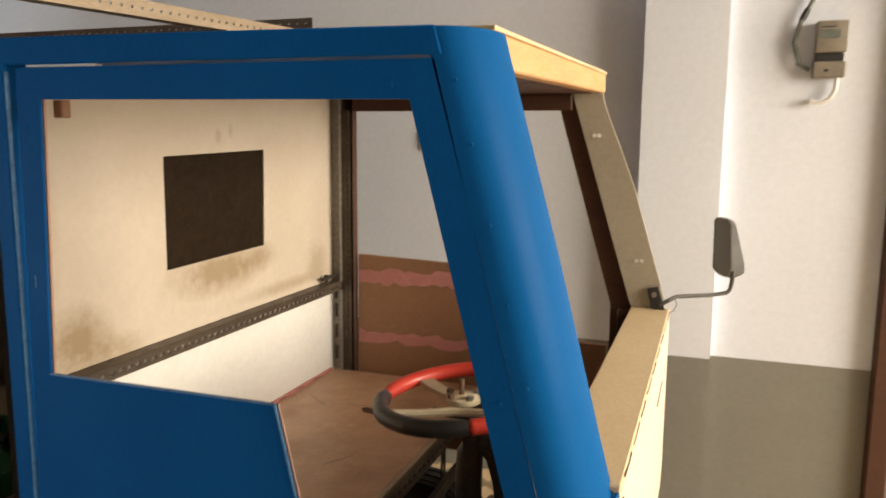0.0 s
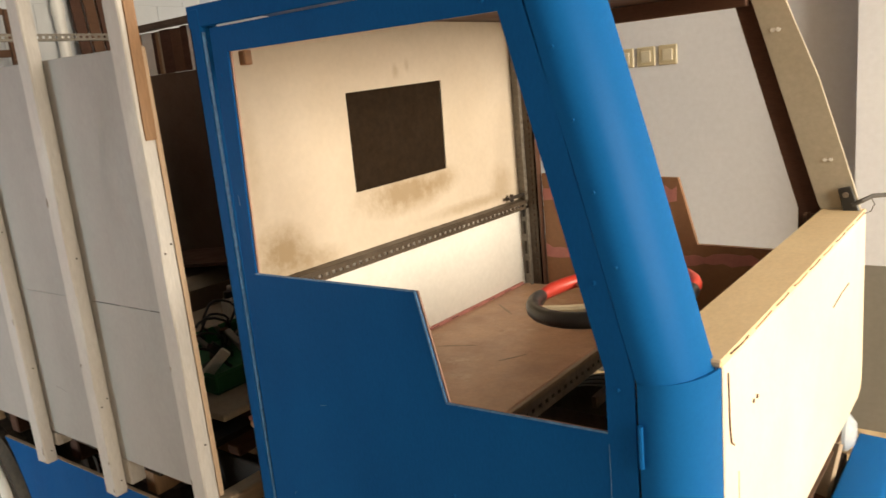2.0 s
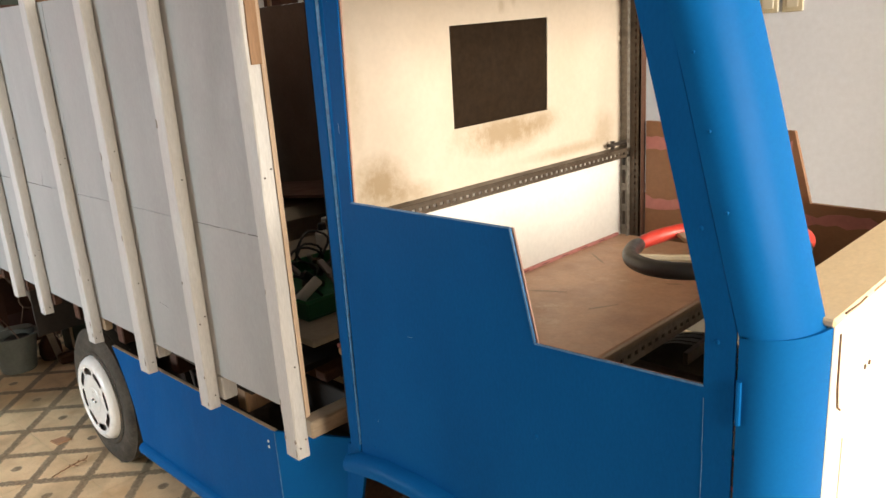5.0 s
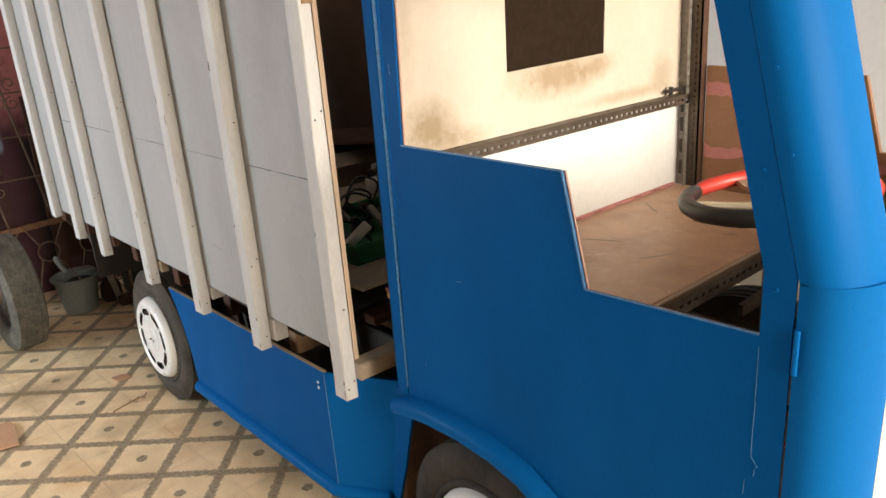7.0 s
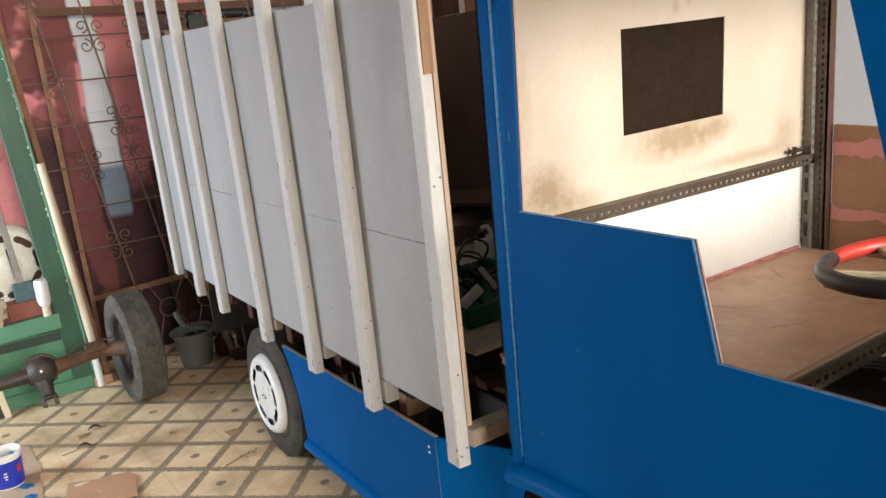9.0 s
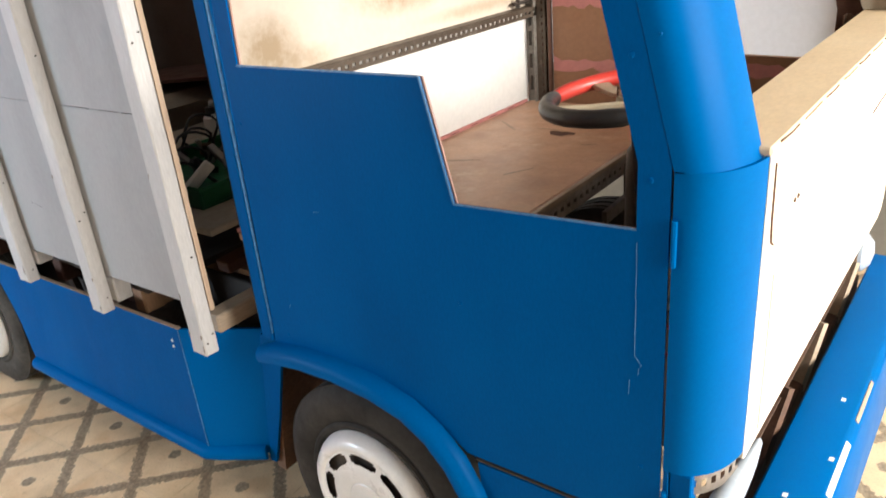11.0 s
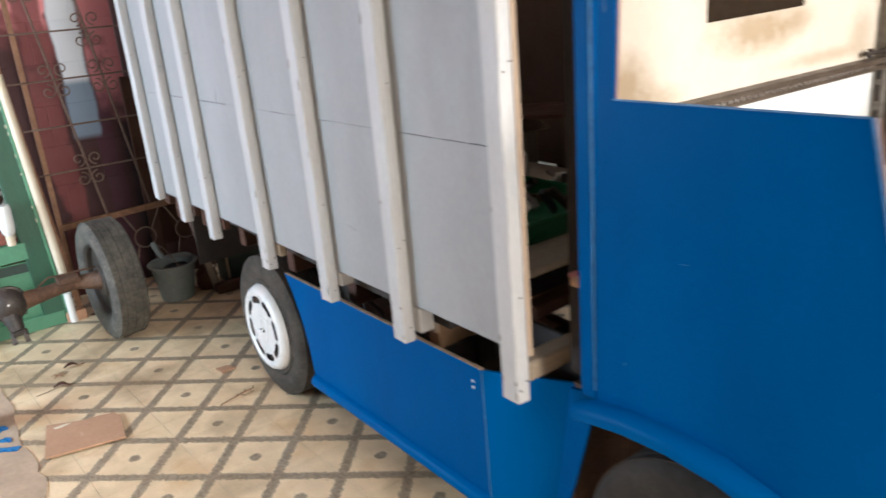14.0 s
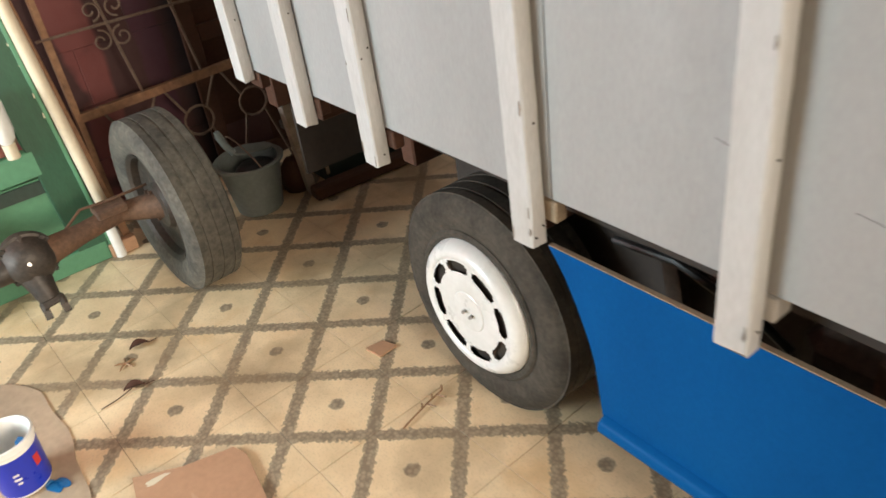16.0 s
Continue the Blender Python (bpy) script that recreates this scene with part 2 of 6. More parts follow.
red_wire = mat("red_wire", (0.4, 0.03, 0.02), 0.4)
# near-black: the shade inside and under the truck is put into this colour
shade_black = mat("shade_black_boards", (0.04, 0.03, 0.025), 0.85, scale=5, fine=60, fine_amount=0.2)
ground_mat = mat("street_concrete", (0.30, 0.28, 0.25), 0.85, scale=1.2, second=(0.24, 0.22, 0.19), amount=0.8, fine=30, fine_amount=0.12, bump=0.3)


def tile_material():
    """Cream ceramic tile with a printed diamond of grey pebbles and a pebble dot in its middle."""
    m = bpy.data.materials.new("patterned_floor_tile")
    m.use_nodes = True
    n, l = m.node_tree.nodes, m.node_tree.links
    b = n["Principled BSDF"]
    tc = n.new("ShaderNodeTexCoord")
    oi = n.new("ShaderNodeObjectInfo")

    def math_node(op, a, c=None, d=None):
        x = n.new("ShaderNodeMath")
        x.operation = op
        for i, v in enumerate((a, c, d)):
            if v is None:
                continue
            if isinstance(v, (int, float)):
                x.inputs[i].default_value = v
            else:
                l.new(v, x.inputs[i])
        return x.outputs[0]

    shift = n.new("ShaderNodeVectorMath")
    shift.operation = "ADD"
    geo = n.new("ShaderNodeNewGeometry")
    l.new(geo.outputs["Position"], shift.inputs[0])
    cmb = n.new("ShaderNodeCombineXYZ")
    l.new(math_node("MULTIPLY", oi.outputs["Random"], 0.0), cmb.inputs[0])
    l.new(math_node("MULTIPLY", oi.outputs["Random"], 0.02), cmb.inputs[1])
    l.new(cmb.outputs[0], shift.inputs[1])

    def nz(sc, detail=4.0):
        t = n.new("ShaderNodeTexNoise")
        t.inputs["Scale"].default_value, t.inputs["Detail"].default_value = sc, detail
        l.new(shift.outputs[0], t.inputs["Vector"])
        return t.outputs["Fac"]

    vo = n.new("ShaderNodeTexVoronoi")
    vo.inputs["Scale"].default_value = 105.0
    l.new(shift.outputs[0], vo.inputs["Vector"])
    sep = n.new("ShaderNodeSeparateXYZ")
    l.new(tc.outputs["Object"], sep.inputs[0])
    u, v = (math_node("ABSOLUTE", math_node("WRAP", sep.outputs[k], PITCH / 2, -PITCH / 2)) for k in (0, 1))
    def soft_less(src, far, near):
        q = n.new("ShaderNodeMapRange")
        q.inputs["From Min"].default_value, q.inputs["From Max"].default_value = far, near
        l.new(src, q.inputs["Value"])
        return q.outputs[0]

    d1 = math_node("ABSOLUTE", math_node("SUBTRACT", math_node("ADD", u, v), PITCH / 2))
    d1 = math_node("ADD", math_node("ADD", math_node("MULTIPLY", d1, 0.7071), math_node("MULTIPLY", math_node("SUBTRACT", nz(95), 0.5), 0.020)), math_node("MULTIPLY", math_node("SUBTRACT", vo.outputs["Distance"], 0.45), 0.011))
    band = soft_less(d1, 0.0195, 0.0150)
    r = math_node("SQRT", math_node("ADD", math_node("POWER", u, 2.0), math_node("POWER", v, 2.0)))
    r = math_node("ADD", r, math_node("MULTIPLY", math_node("SUBTRACT", nz(60), 0.5), 0.018))
    dot = soft_less(r, 0.0210, 0.0165)
    mask = math_node("MAXIMUM", band, dot)

    def mix(fac, a, c):
        x = n.new("ShaderNodeMix")
        x.data_type = "RGBA"
        for sock, val in ((x.inputs[0], fac), (x.inputs[6], a), (x.inputs[7], c)):
            if isinstance(val, tuple):
                sock.default_value = (*val, 1.0)
            else:
                l.new(val, sock)
        return x.outputs[2]

    def ramp(src, lo, hi):
        q = n.new("ShaderNodeMapRange")
        q.inputs["From Min"].default_value, q.inputs["From Max"].default_value = lo, hi
        l.new(src, q.inputs["Value"])
        return q.outputs[0]

    cream = mix(ramp(nz(9, 6), 0.35, 0.7), (0.88, 0.675, 0.43), (0.74, 0.545, 0.33))
    speck = n.new("ShaderNodeTexNoise")
    speck.inputs["Scale"].default_value, speck.inputs["Detail"].default_value = 170.0, 2.0
    l.new(shift.outputs[0], speck.inputs["Vector"])
    cream = mix(math_node("MULTIPLY", ramp(nz(5.5, 5), 0.55, 0.72), 0.55), cream, (0.66, 0.40, 0.18))
    cream = mix(math_node("MULTIPLY", ramp(speck.outputs["Fac"], 0.52, 0.66), 0.25), cream, (0.50, 0.38, 0.23))
    pebble = mix(ramp(vo.outputs["Distance"], 0.20, 0.72), (0.42, 0.33, 0.225), (0.265, 0.20, 0.135))
    col = mix(mask, cream, pebble)
    col = mix(math_node("MULTIPLY", ramp(nz(3, 9), 0.49, 0.72), 0.75), col, (0.25, 0.165, 0.09))
    edge = math_node("MAXIMUM", u, v)
    col = mix(math_node("MULTIPLY", ramp(math_node("ADD", edge, math_node("MULTIPLY", nz(14, 6), 0.05)), 0.152, 0.178), 0.08), col, (0.20, 0.13, 0.07))
    col = mix(math_node("MULTIPLY", ramp(nz(38, 3), 0.70, 0.80), 0.5), col, (0.16, 0.11, 0.07))
    l.new(col, b.inputs["Base Color"])
    q = n.new("ShaderNodeMapRange")
    q.inputs["To Min"].default_value, q.inputs["To Max"].default_value = 0.28, 0.6
    l.new(nz(12, 5), q.inputs["Value"])
    l.new(q.outputs[0], b.inputs["Roughness"])
    bp = n.new("ShaderNodeBump")
    bp.inputs["Strength"].default_value, bp.inputs["Distance"].default_value = 0.16, 0.002
    l.new(math_node("ADD", math_node("MULTIPLY", mask, vo.outputs["Distance"]), math_node("MULTIPLY", speck.outputs["Fac"], 0.5)), bp.inputs["Height"])
    l.new(bp.outputs[0], b.inputs["Normal"])
    return m


PITCH, TILE_TURN, TILE_ORIGIN = 0.2945, 2.6, (-1.147, -0.242)
tile_mat = tile_material()


def back_wall_material():
    """White painted plywood with brown stains of their own shape round the hatch."""
    m = mat("stained_white_plywood", (0.60, 0.515, 0.42), 0.55, scale=2.6, second=(0.52, 0.43, 0.33), amount=0.9, fine=60, fine_amount=0.03, bump=0.08)
    n, l = m.node_tree.nodes, m.node_tree.links
    b = n["Principled BSDF"]
    col = b.inputs["Base Color"].links[0].from_socket
    tc = n.new("ShaderNodeTexCoord")
    t = n.new("ShaderNodeTexNoise")
    t.inputs["Scale"].default_value, t.inputs["Detail"].default_value, t.inputs["Roughness"].default_value = 24.0, 9.0, 0.78
    l.new(tc.outputs["Object"], t.inputs["Vector"])
    for y, z, ry, rz, k in ((0.66, 1.245, 0.30, 0.085, 0.72), (0.82, 1.255, 0.16, 0.06, 0.5), (0.20, 1.175, 0.13, 0.11, 0.75), (0.30, 1.14, 0.14, 0.05, 0.5), (1.14, 1.20, 0.10, 0.09, 0.4), (0.665, 1.575, 0.022, 0.032, 0.35), (0.715, 1.59, 0.016, 0.03, 0.3), (0.98, 1.155, 0.34, 0.03, 0.45), (0.14, 1.40, 0.05, 0.25, 0.3)):
        mp = n.new("ShaderNodeMapping")
        mp.inputs["Location"].default_value = (0, -(y - 0.63) / ry, -z / rz)
        mp.inputs["Scale"].default_value = (0, 1 / ry, 1 / rz)
        l.new(tc.outputs["Object"], mp.inputs["Vector"])
        g = n.new("ShaderNodeTexGradient")
        g.gradient_type = "SPHERICAL"
        l.new(mp.outputs[0], g.inputs[0])
        a = n.new("ShaderNodeMath")
        a.operation = "MULTIPLY"
        l.new(g.outputs["Fac"], a.inputs[0])
        l.new(t.outputs["Fac"], a.inputs[1])
        r = n.new("ShaderNodeMapRange")
        r.inputs["From Min"].default_value, r.inputs["From Max"].default_value, r.inputs["To Max"].default_value = 0.10, 0.40, k
        l.new(a.outputs[0], r.inputs["Value"])
        x = n.new("ShaderNodeMix")
        x.data_type = "RGBA"
        l.new(r.outputs[0], x.inputs[0])
        l.new(col, x.inputs[6])
        x.inputs[7].default_value = (0.27, 0.175, 0.075, 1)
        col = x.outputs[2]
    l.new(col, b.inputs["Base Color"])
    return m


back_white = back_wall_material()
# whiter than back_white; part of that is light below the rail, painted in
lower_white = mat("lower_white_board", (0.76, 0.745, 0.71), 0.55, scale=2.6, second=(0.70, 0.68, 0.63), amount=0.8, fine=60, fine_amount=0.04, bump=0.08)
dull_steel = mat("dull_grey_steel", (0.27, 0.25, 0.22), 0.5, metal=0.3, scale=8, second=(0.19, 0.165, 0.14), amount=0.9, fine=90, fine_amount=0.2, bump=0.1, stain=(0.14, 0.08, 0.045), stain_scale=9, stain_at=0.64)
ply_edge = mat("ply_edge", (0.56, 0.44, 0.33), 0.65, scale=3, stretch=(1, 200, 1), second=(0.36, 0.21, 0.11), amount=0.9, fine=60, fine_amount=0.1)
# near-black for the shaded cargo inside that the hatch opens on
hatch_dark = mat("hatch_dark_board", (0.024, 0.0145, 0.008), 0.8, spec=0.08, scale=4, fine=60, fine_amount=0.2)
lining_pink = mat("faded_pink_edge", (0.42, 0.25, 0.20), 0.6, scale=7, fine=50, fine_amount=0.1)
rail_steel = mat("worn_brown_steel", (0.115, 0.088, 0.064), 0.5, metal=0.4, scale=9, second=(0.065, 0.047, 0.033), amount=0.9, fine=90, fine_amount=0.2, bump=0.1, stain=(0.30, 0.24, 0.175), stain_scale=8, stain_at=0.64)
pale_steel = mat("dull_pale_steel", (0.50, 0.45, 0.39), 0.45, metal=0.3, scale=12, second=(0.36, 0.30, 0.24), amount=0.8, fine=90, fine_amount=0.12)
cream_paint = mat("cream_enamel", (0.72, 0.62, 0.44), 0.4, scale=12, second=(0.62, 0.50, 0.33), amount=0.8, fine=90, fine_amount=0.05)


def wall_paint_material():
    """Pink paint of the old block wall with maroon patches and a pale upright band; its lower part is darker, with the
    shade behind the truck put into the colour. Each has its own uneven outline.
    """
    m = mat("patchy_pink_wall_paint", (0.68, 0.24, 0.23), 0.78, scale=3, second=(0.58, 0.185, 0.175), amount=0.8, fine=40, fine_amount=0.06, bump=0.4, bump_scale=22, per_object=0.05)
    n, l = m.node_tree.nodes, m.node_tree.links
    b = n["Principled BSDF"]
    col = b.inputs["Base Color"].links[0].from_socket
    geo = n.new("ShaderNodeNewGeometry")
    sep = n.new("ShaderNodeSeparateXYZ")
    l.new(geo.outputs["Position"], sep.inputs[0])

    def nz(sc, detail=4.0):
        t = n.new("ShaderNodeTexNoise")
        t.inputs["Scale"].default_value, t.inputs["Detail"].default_value = sc, detail
        l.new(geo.outputs["Position"], t.inputs["Vector"])
        return t.outputs["Fac"]

    def op(kind, a, c):
        x = n.new("ShaderNodeMath")
        x.operation = kind
        for i, v in enumerate((a, c)):
            if isinstance(v, (int, float)):
                x.inputs[i].default_value = v
            else:
                l.new(v, x.inputs[i])
        return x.outputs[0]

    def soft(src, lo, hi):
        r = n.new("ShaderNodeMapRange")
        r.interpolation_type = "SMOOTHSTEP"
        r.inputs["From Min"].default_value, r.inputs["From Max"].default_value = lo, hi
        l.new(src, r.inputs["Value"])
        return r.outputs[0]

    def lay(under, fac, colour):
        x = n.new("ShaderNodeMix")
        x.data_type = "RGBA"
        l.new(fac, x.inputs[0])
        l.new(under, x.inputs[6])
        x.inputs[7].default_value = (*colour, 1)
        return x.outputs[2]

    wob = op("SUBTRACT", nz(2.6), 0.5)
    y = op("ADD", sep.outputs[1], op("MULTIPLY", wob, 0.10))
    z = op("ADD", sep.outputs[2], op("MULTIPLY", wob, 0.9))
    patch = soft(nz(3.1, 3.0), 0.44, 0.50)
    right = soft(y, -0.62, -0.58)
    col = lay(col, op("MULTIPLY", patch, right), (0.17, 0.045, 0.04))
    col = lay(col, op("MULTIPLY", soft(nz(2.3, 5.0), 0.56, 0.62), 0.75), (0.20, 0.05, 0.045))
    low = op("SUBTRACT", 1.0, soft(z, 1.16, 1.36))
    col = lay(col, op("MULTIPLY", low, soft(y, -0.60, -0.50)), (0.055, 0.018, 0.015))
    red = op("MULTIPLY", soft(y, -0.36, -0.335), op("SUBTRACT", 1.0, soft(y, -0.225, -0.205)))
    col = lay(col, op("MULTIPLY", red, op("MULTIPLY", soft(nz(3.7, 3.0), 0.36, 0.46), 0.85)), (0.19, 0.05, 0.043))
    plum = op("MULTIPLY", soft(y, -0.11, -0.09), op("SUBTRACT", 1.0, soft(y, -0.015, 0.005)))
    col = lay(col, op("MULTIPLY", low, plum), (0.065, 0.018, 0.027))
    # near-black lower right: shade behind the truck, put into the wall colour
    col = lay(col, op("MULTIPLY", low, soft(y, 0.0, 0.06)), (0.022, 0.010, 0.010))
    col = lay(col, op("MULTIPLY", op("MULTIPLY", soft(y, -0.07, -0.05), soft(z, 0.88, 1.08)), op("MULTIPLY", soft(nz(4.3, 4.0), 0.30, 0.42), 0.9)), (0.58, 0.20, 0.20))
    band = op("MULTIPLY", soft(y, -0.20, -0.18), op("SUBTRACT", 1.0, soft(y, -0.08, -0.06)))
    col = lay(col, op("MULTIPLY", band, soft(sep.outputs[2], 0.80, 0.84)), (0.19, 0.235, 0.29))
    col = lay(col, op("MULTIPLY", band, soft(sep.outputs[2], 1.08, 1.12)), (0.66, 0.66, 0.67))
    col = lay(col, soft(y, 0.60, 0.66), (0.60, 0.63, 0.66))
    l.new(col, b.inputs["Base Color"])
    return m


wall_paint = wall_paint_material()
umber_wood = mat("umber_stained_wood", (0.13, 0.065, 0.038), 0.6, spec=0.2, scale=4, stretch=(1, 1, 5), fine=70, fine_amount=0.15, bump=0.15)
prop_grey = mat("weathered_grey_wood", (0.30, 0.265, 0.235), 0.75, scale=5, stretch=(1, 1, 4), second=(0.20, 0.17, 0.145), amount=0.9, fine=70, fine_amount=0.15, bump=0.2)
mauve_board = mat("mauve_painted_board", (0.105, 0.048, 0.045), 0.7, scale=5, second=(0.075, 0.035, 0.032), amount=0.8, fine=60, fine_amount=0.12)
dark_green = mat("dark_green_metal", (0.014, 0.035, 0.025), 0.5, scale=8, second=(0.03, 0.04, 0.03), amount=0.8, fine=60, fine_amount=0.15)
splice_wood = mat("bare_brown_wood", (0.31, 0.175, 0.09), 0.6, scale=3, stretch=(6, 6, 1), second=(0.23, 0.12, 0.06), amount=0.8, fine=40, fine_amount=0.12, bump=0.2)
arm_steel = mat("dark_steel_rod", (0.10, 0.095, 0.09), 0.4, metal=0.6, scale=15, fine=90, fine_amount=0.1)


# ---- building helpers ----
BASE = {}
lift = {"cab": 0.0}  # how much higher the cab sits on its frame


def thing(name, at, label, category, group="", turn=0.0):
    """An empty at the thing's base that holds its parts, whose meshes are given in the thing's own metres when turned, else in world metres."""
    ob = new(name)
    ob.empty_display_size = 0.05
    ob.matrix_world = pose(*at, 0, 0, turn)
    BASE[ob] = Vector((0, 0, 0)) if turn else Vector(at)
    return tagged(ob, label, category, group)




def mesh_of(bm, name, material, smooth=True):
    me = bpy.data.meshes.new(name)
    bmesh.ops.recalc_face_normals(bm, faces=bm.faces)
    if smooth:
        for f in bm.faces:
            f.smooth = True
        for e in bm.edges:
            e.smooth = len(e.link_faces) == 2 and e.calc_face_angle(4.0) < radians(35)
    bm.to_mesh(me)
    bm.free()
    for m in (material if isinstance(material, (list, tuple)) else (material,)):
        me.materials.append(m)
    return me


def part(name, bm, material, parent, label="", smooth=True):
    """One mesh under a thing or a part."""
    off = BASE[parent]
    bmesh.ops.translate(bm, verts=bm.verts, vec=Vector((0, 0, lift["cab"])) - off)
    ob = new(name, mesh_of(bm, name, material, smooth))
    ob.parent = parent
    BASE[ob] = off
    return tagged(ob, label)


def single(name, bm, material, at, label, category, group="", kind="", smooth=True):
    """A thing that is one mesh."""
    bmesh.ops.translate(bm, verts=bm.verts, vec=-Vector(at))
    ob = new(name, mesh_of(bm, name, material, smooth))
    ob.location = at
    BASE[ob] = Vector(at)
    return tagged(ob, label, category, group, kind)


def nb():
    return bmesh.new()


def box(x0, x1, y0, y1, z0, z1, bevel=0.0, bm=None, seg=1):
    bm = bm or nb()
    made = bmesh.ops.create_cube(bm, size=1.0)["verts"]
    for v in made:
        v.co = Vector(((x0 + x1) / 2 + v.co.x * (x1 - x0), (y0 + y1) / 2 + v.co.y * (y1 - y0), (z0 + z1) / 2 + v.co.z * (z1 - z0)))
    if bevel:
        es = list({e for v in made for e in v.link_edges})
        bmesh.ops.bevel(bm, geom=es, offset=bevel, segments=seg, affect="EDGES", profile=0.6)
    return bm


def prism(pts, axis, a, b, bevel=0.0, bm=None):
    """A polygon of two coordinates, drawn out along the third axis from a to b."""
    bm = bm or nb()

    def at(p, c):
        return {"x": (c, p[0], p[1]), "y": (p[0], c, p[1]), "z": (p[0], p[1], c)}[axis]
    lo = [bm.verts.new(at(p, a)) for p in pts]
    hi = [bm.verts.new(at(p, b)) for p in pts]
    bm.faces.new(lo)
    bm.faces.new(hi[::-1])
    n = len(pts)
    for i in range(n):
        bm.faces.new((lo[i], hi[i], hi[(i + 1) % n], lo[(i + 1) % n]))
    if bevel:
        es = list({e for v in lo + hi for e in v.link_edges})
        bmesh.ops.bevel(bm, geom=es, offset=bevel, segments=1, affect="EDGES")
    return bm


def beam(p, q, w, h, up=(0, 0, 1), bevel=0.0, bm=None):
    """A square-cut bar from p to q, w wide and h high."""
    bm = bm or nb()
    p, q = Vector(p), Vector(q)
    d = (q - p).normalized()
    s = d.cross(Vector(up)).normalized()
    u = s.cross(d)
    made = []
    for e in (p, q):
        for a, c in ((-1, -1), (1, -1), (1, 1), (-1, 1)):
            made.append(bm.verts.new(e + s * (a * w / 2) + u * (c * h / 2)))
    fs = [(3, 2, 1, 0), (4, 5, 6, 7)] + [(i, (i + 1) % 4, 4 + (i + 1) % 4, 4 + i) for i in range(4)]
    for f in fs:
        bm.faces.new([made[i] for i in f])
    if bevel:
        es = list({e for v in made for e in v.link_edges})
        bmesh.ops.bevel(bm, geom=es, offset=bevel, segments=1, affect="EDGES")
    return bm


def tube(pts, r, n=10, closed=False, bm=None, cap=True):
    """A round bar along points; r is one radius or one for each point."""
    bm = bm or nb()
    pts = [Vector(p) for p in pts]
    rs = r if isinstance(r, (list, tuple)) else [r] * len(pts)
    m = len(pts)
    rings, ref = [], None
    for i, p in enumerate(pts):
        d = (pts[(i + 1) % m] - pts[i - 1]) if closed else (pts[min(i + 1, m - 1)] - pts[max(i - 1, 0)])
        d.normalize()
        if ref is None:
            ref = Vector((0, 0, 1)) if abs(d.z) < 0.9 else Vector((1, 0, 0))
        s = d.cross(ref).normalized()
        ref = s.cross(d).normalized()
        rings.append([bm.verts.new(p + (s * math.cos(2 * math.pi * k / n) + ref * math.sin(2 * math.pi * k / n)) * rs[i]) for k in range(n)])
    for i in range(m if closed else m - 1):
        a, b = rings[i], rings[(i + 1) % m]
        for k in range(n):
            bm.faces.new((a[k], a[(k + 1) % n], b[(k + 1) % n], b[k]))
    if cap and not closed:
        bm.faces.new(rings[0][::-1])
        bm.faces.new(rings[-1])
    return bm


def lathe(profile, at, axis="z", n=40, bm=None, closed=False):
    """A profile of (radius, height) turned round an axis through at."""
    bm = bm or nb()
    at = Vector(at)

    def put(r, h, a):
        c, s = r * math.cos(a), r * math.sin(a)
        return at + Vector({"z": (c, s, h), "y": (c, h, s), "x": (h, c, s)}[axis])
    rings = []
    for r, h in profile:
        if r < 1e-6:
            rings.append([bm.verts.new(put(0, h, 0))])
        else:
            rings.append([bm.verts.new(put(r, h, 2 * math.pi * k / n)) for k in range(n)])
    pairs = list(zip(rings, rings[1:])) + ([(rings[-1], rings[0])] if closed else [])
    for a, b in pairs:
        for k in range(n):
            i, j = k, (k + 1) % n
            if len(a) == 1 and len(b) == 1:
                continue
            if len(a) == 1:
                bm.faces.new((a[0], b[j], b[i]))
            elif len(b) == 1:
                bm.faces.new((a[i], a[j], b[0]))
            else:
                bm.faces.new((a[i], a[j], b[j], b[i]))
    return bm


def slotted(p, along, across, length, width, thick=0.003, pitch=0.03, slot=0.014, gap=0.011, bm=None, rows=1):
    """A steel strip with a row of slots cut through it."""
    bm = bm or nb()
    p, a, c = Vector(p), Vector(along).normalized(), Vector(across).normalized()
    nrm = a.cross(c)

    def slab(u0, u1, v0, v1):
        vs = [bm.verts.new(p + a * u + c * v + nrm * w) for w in (0, thick) for u, v in ((u0, v0), (u1, v0), (u1, v1), (u0, v1))]
        for f in [(3, 2, 1, 0), (4, 5, 6, 7)] + [(i, (i + 1) % 4, 4 + (i + 1) % 4, 4 + i) for i in range(4)]:
            bm.faces.new([vs[i] for i in f])
    lo, hi = (width - gap) / 2, (width + gap) / 2
    slab(0, length, 0, lo)
    slab(0, length, hi, width)
    k = 0.0
    while k < length:
        slab(k, min(k + pitch - slot, length), lo, hi)
        k += pitch
    return bm


def angle_iron(p, along, c1, c2, length, w1=0.035, w2=0.035, **kw):
    bm = slotted(p, along, c1, length, w1, **kw)
    return slotted(p, along, c2, length, w2, bm=bm, **kw)


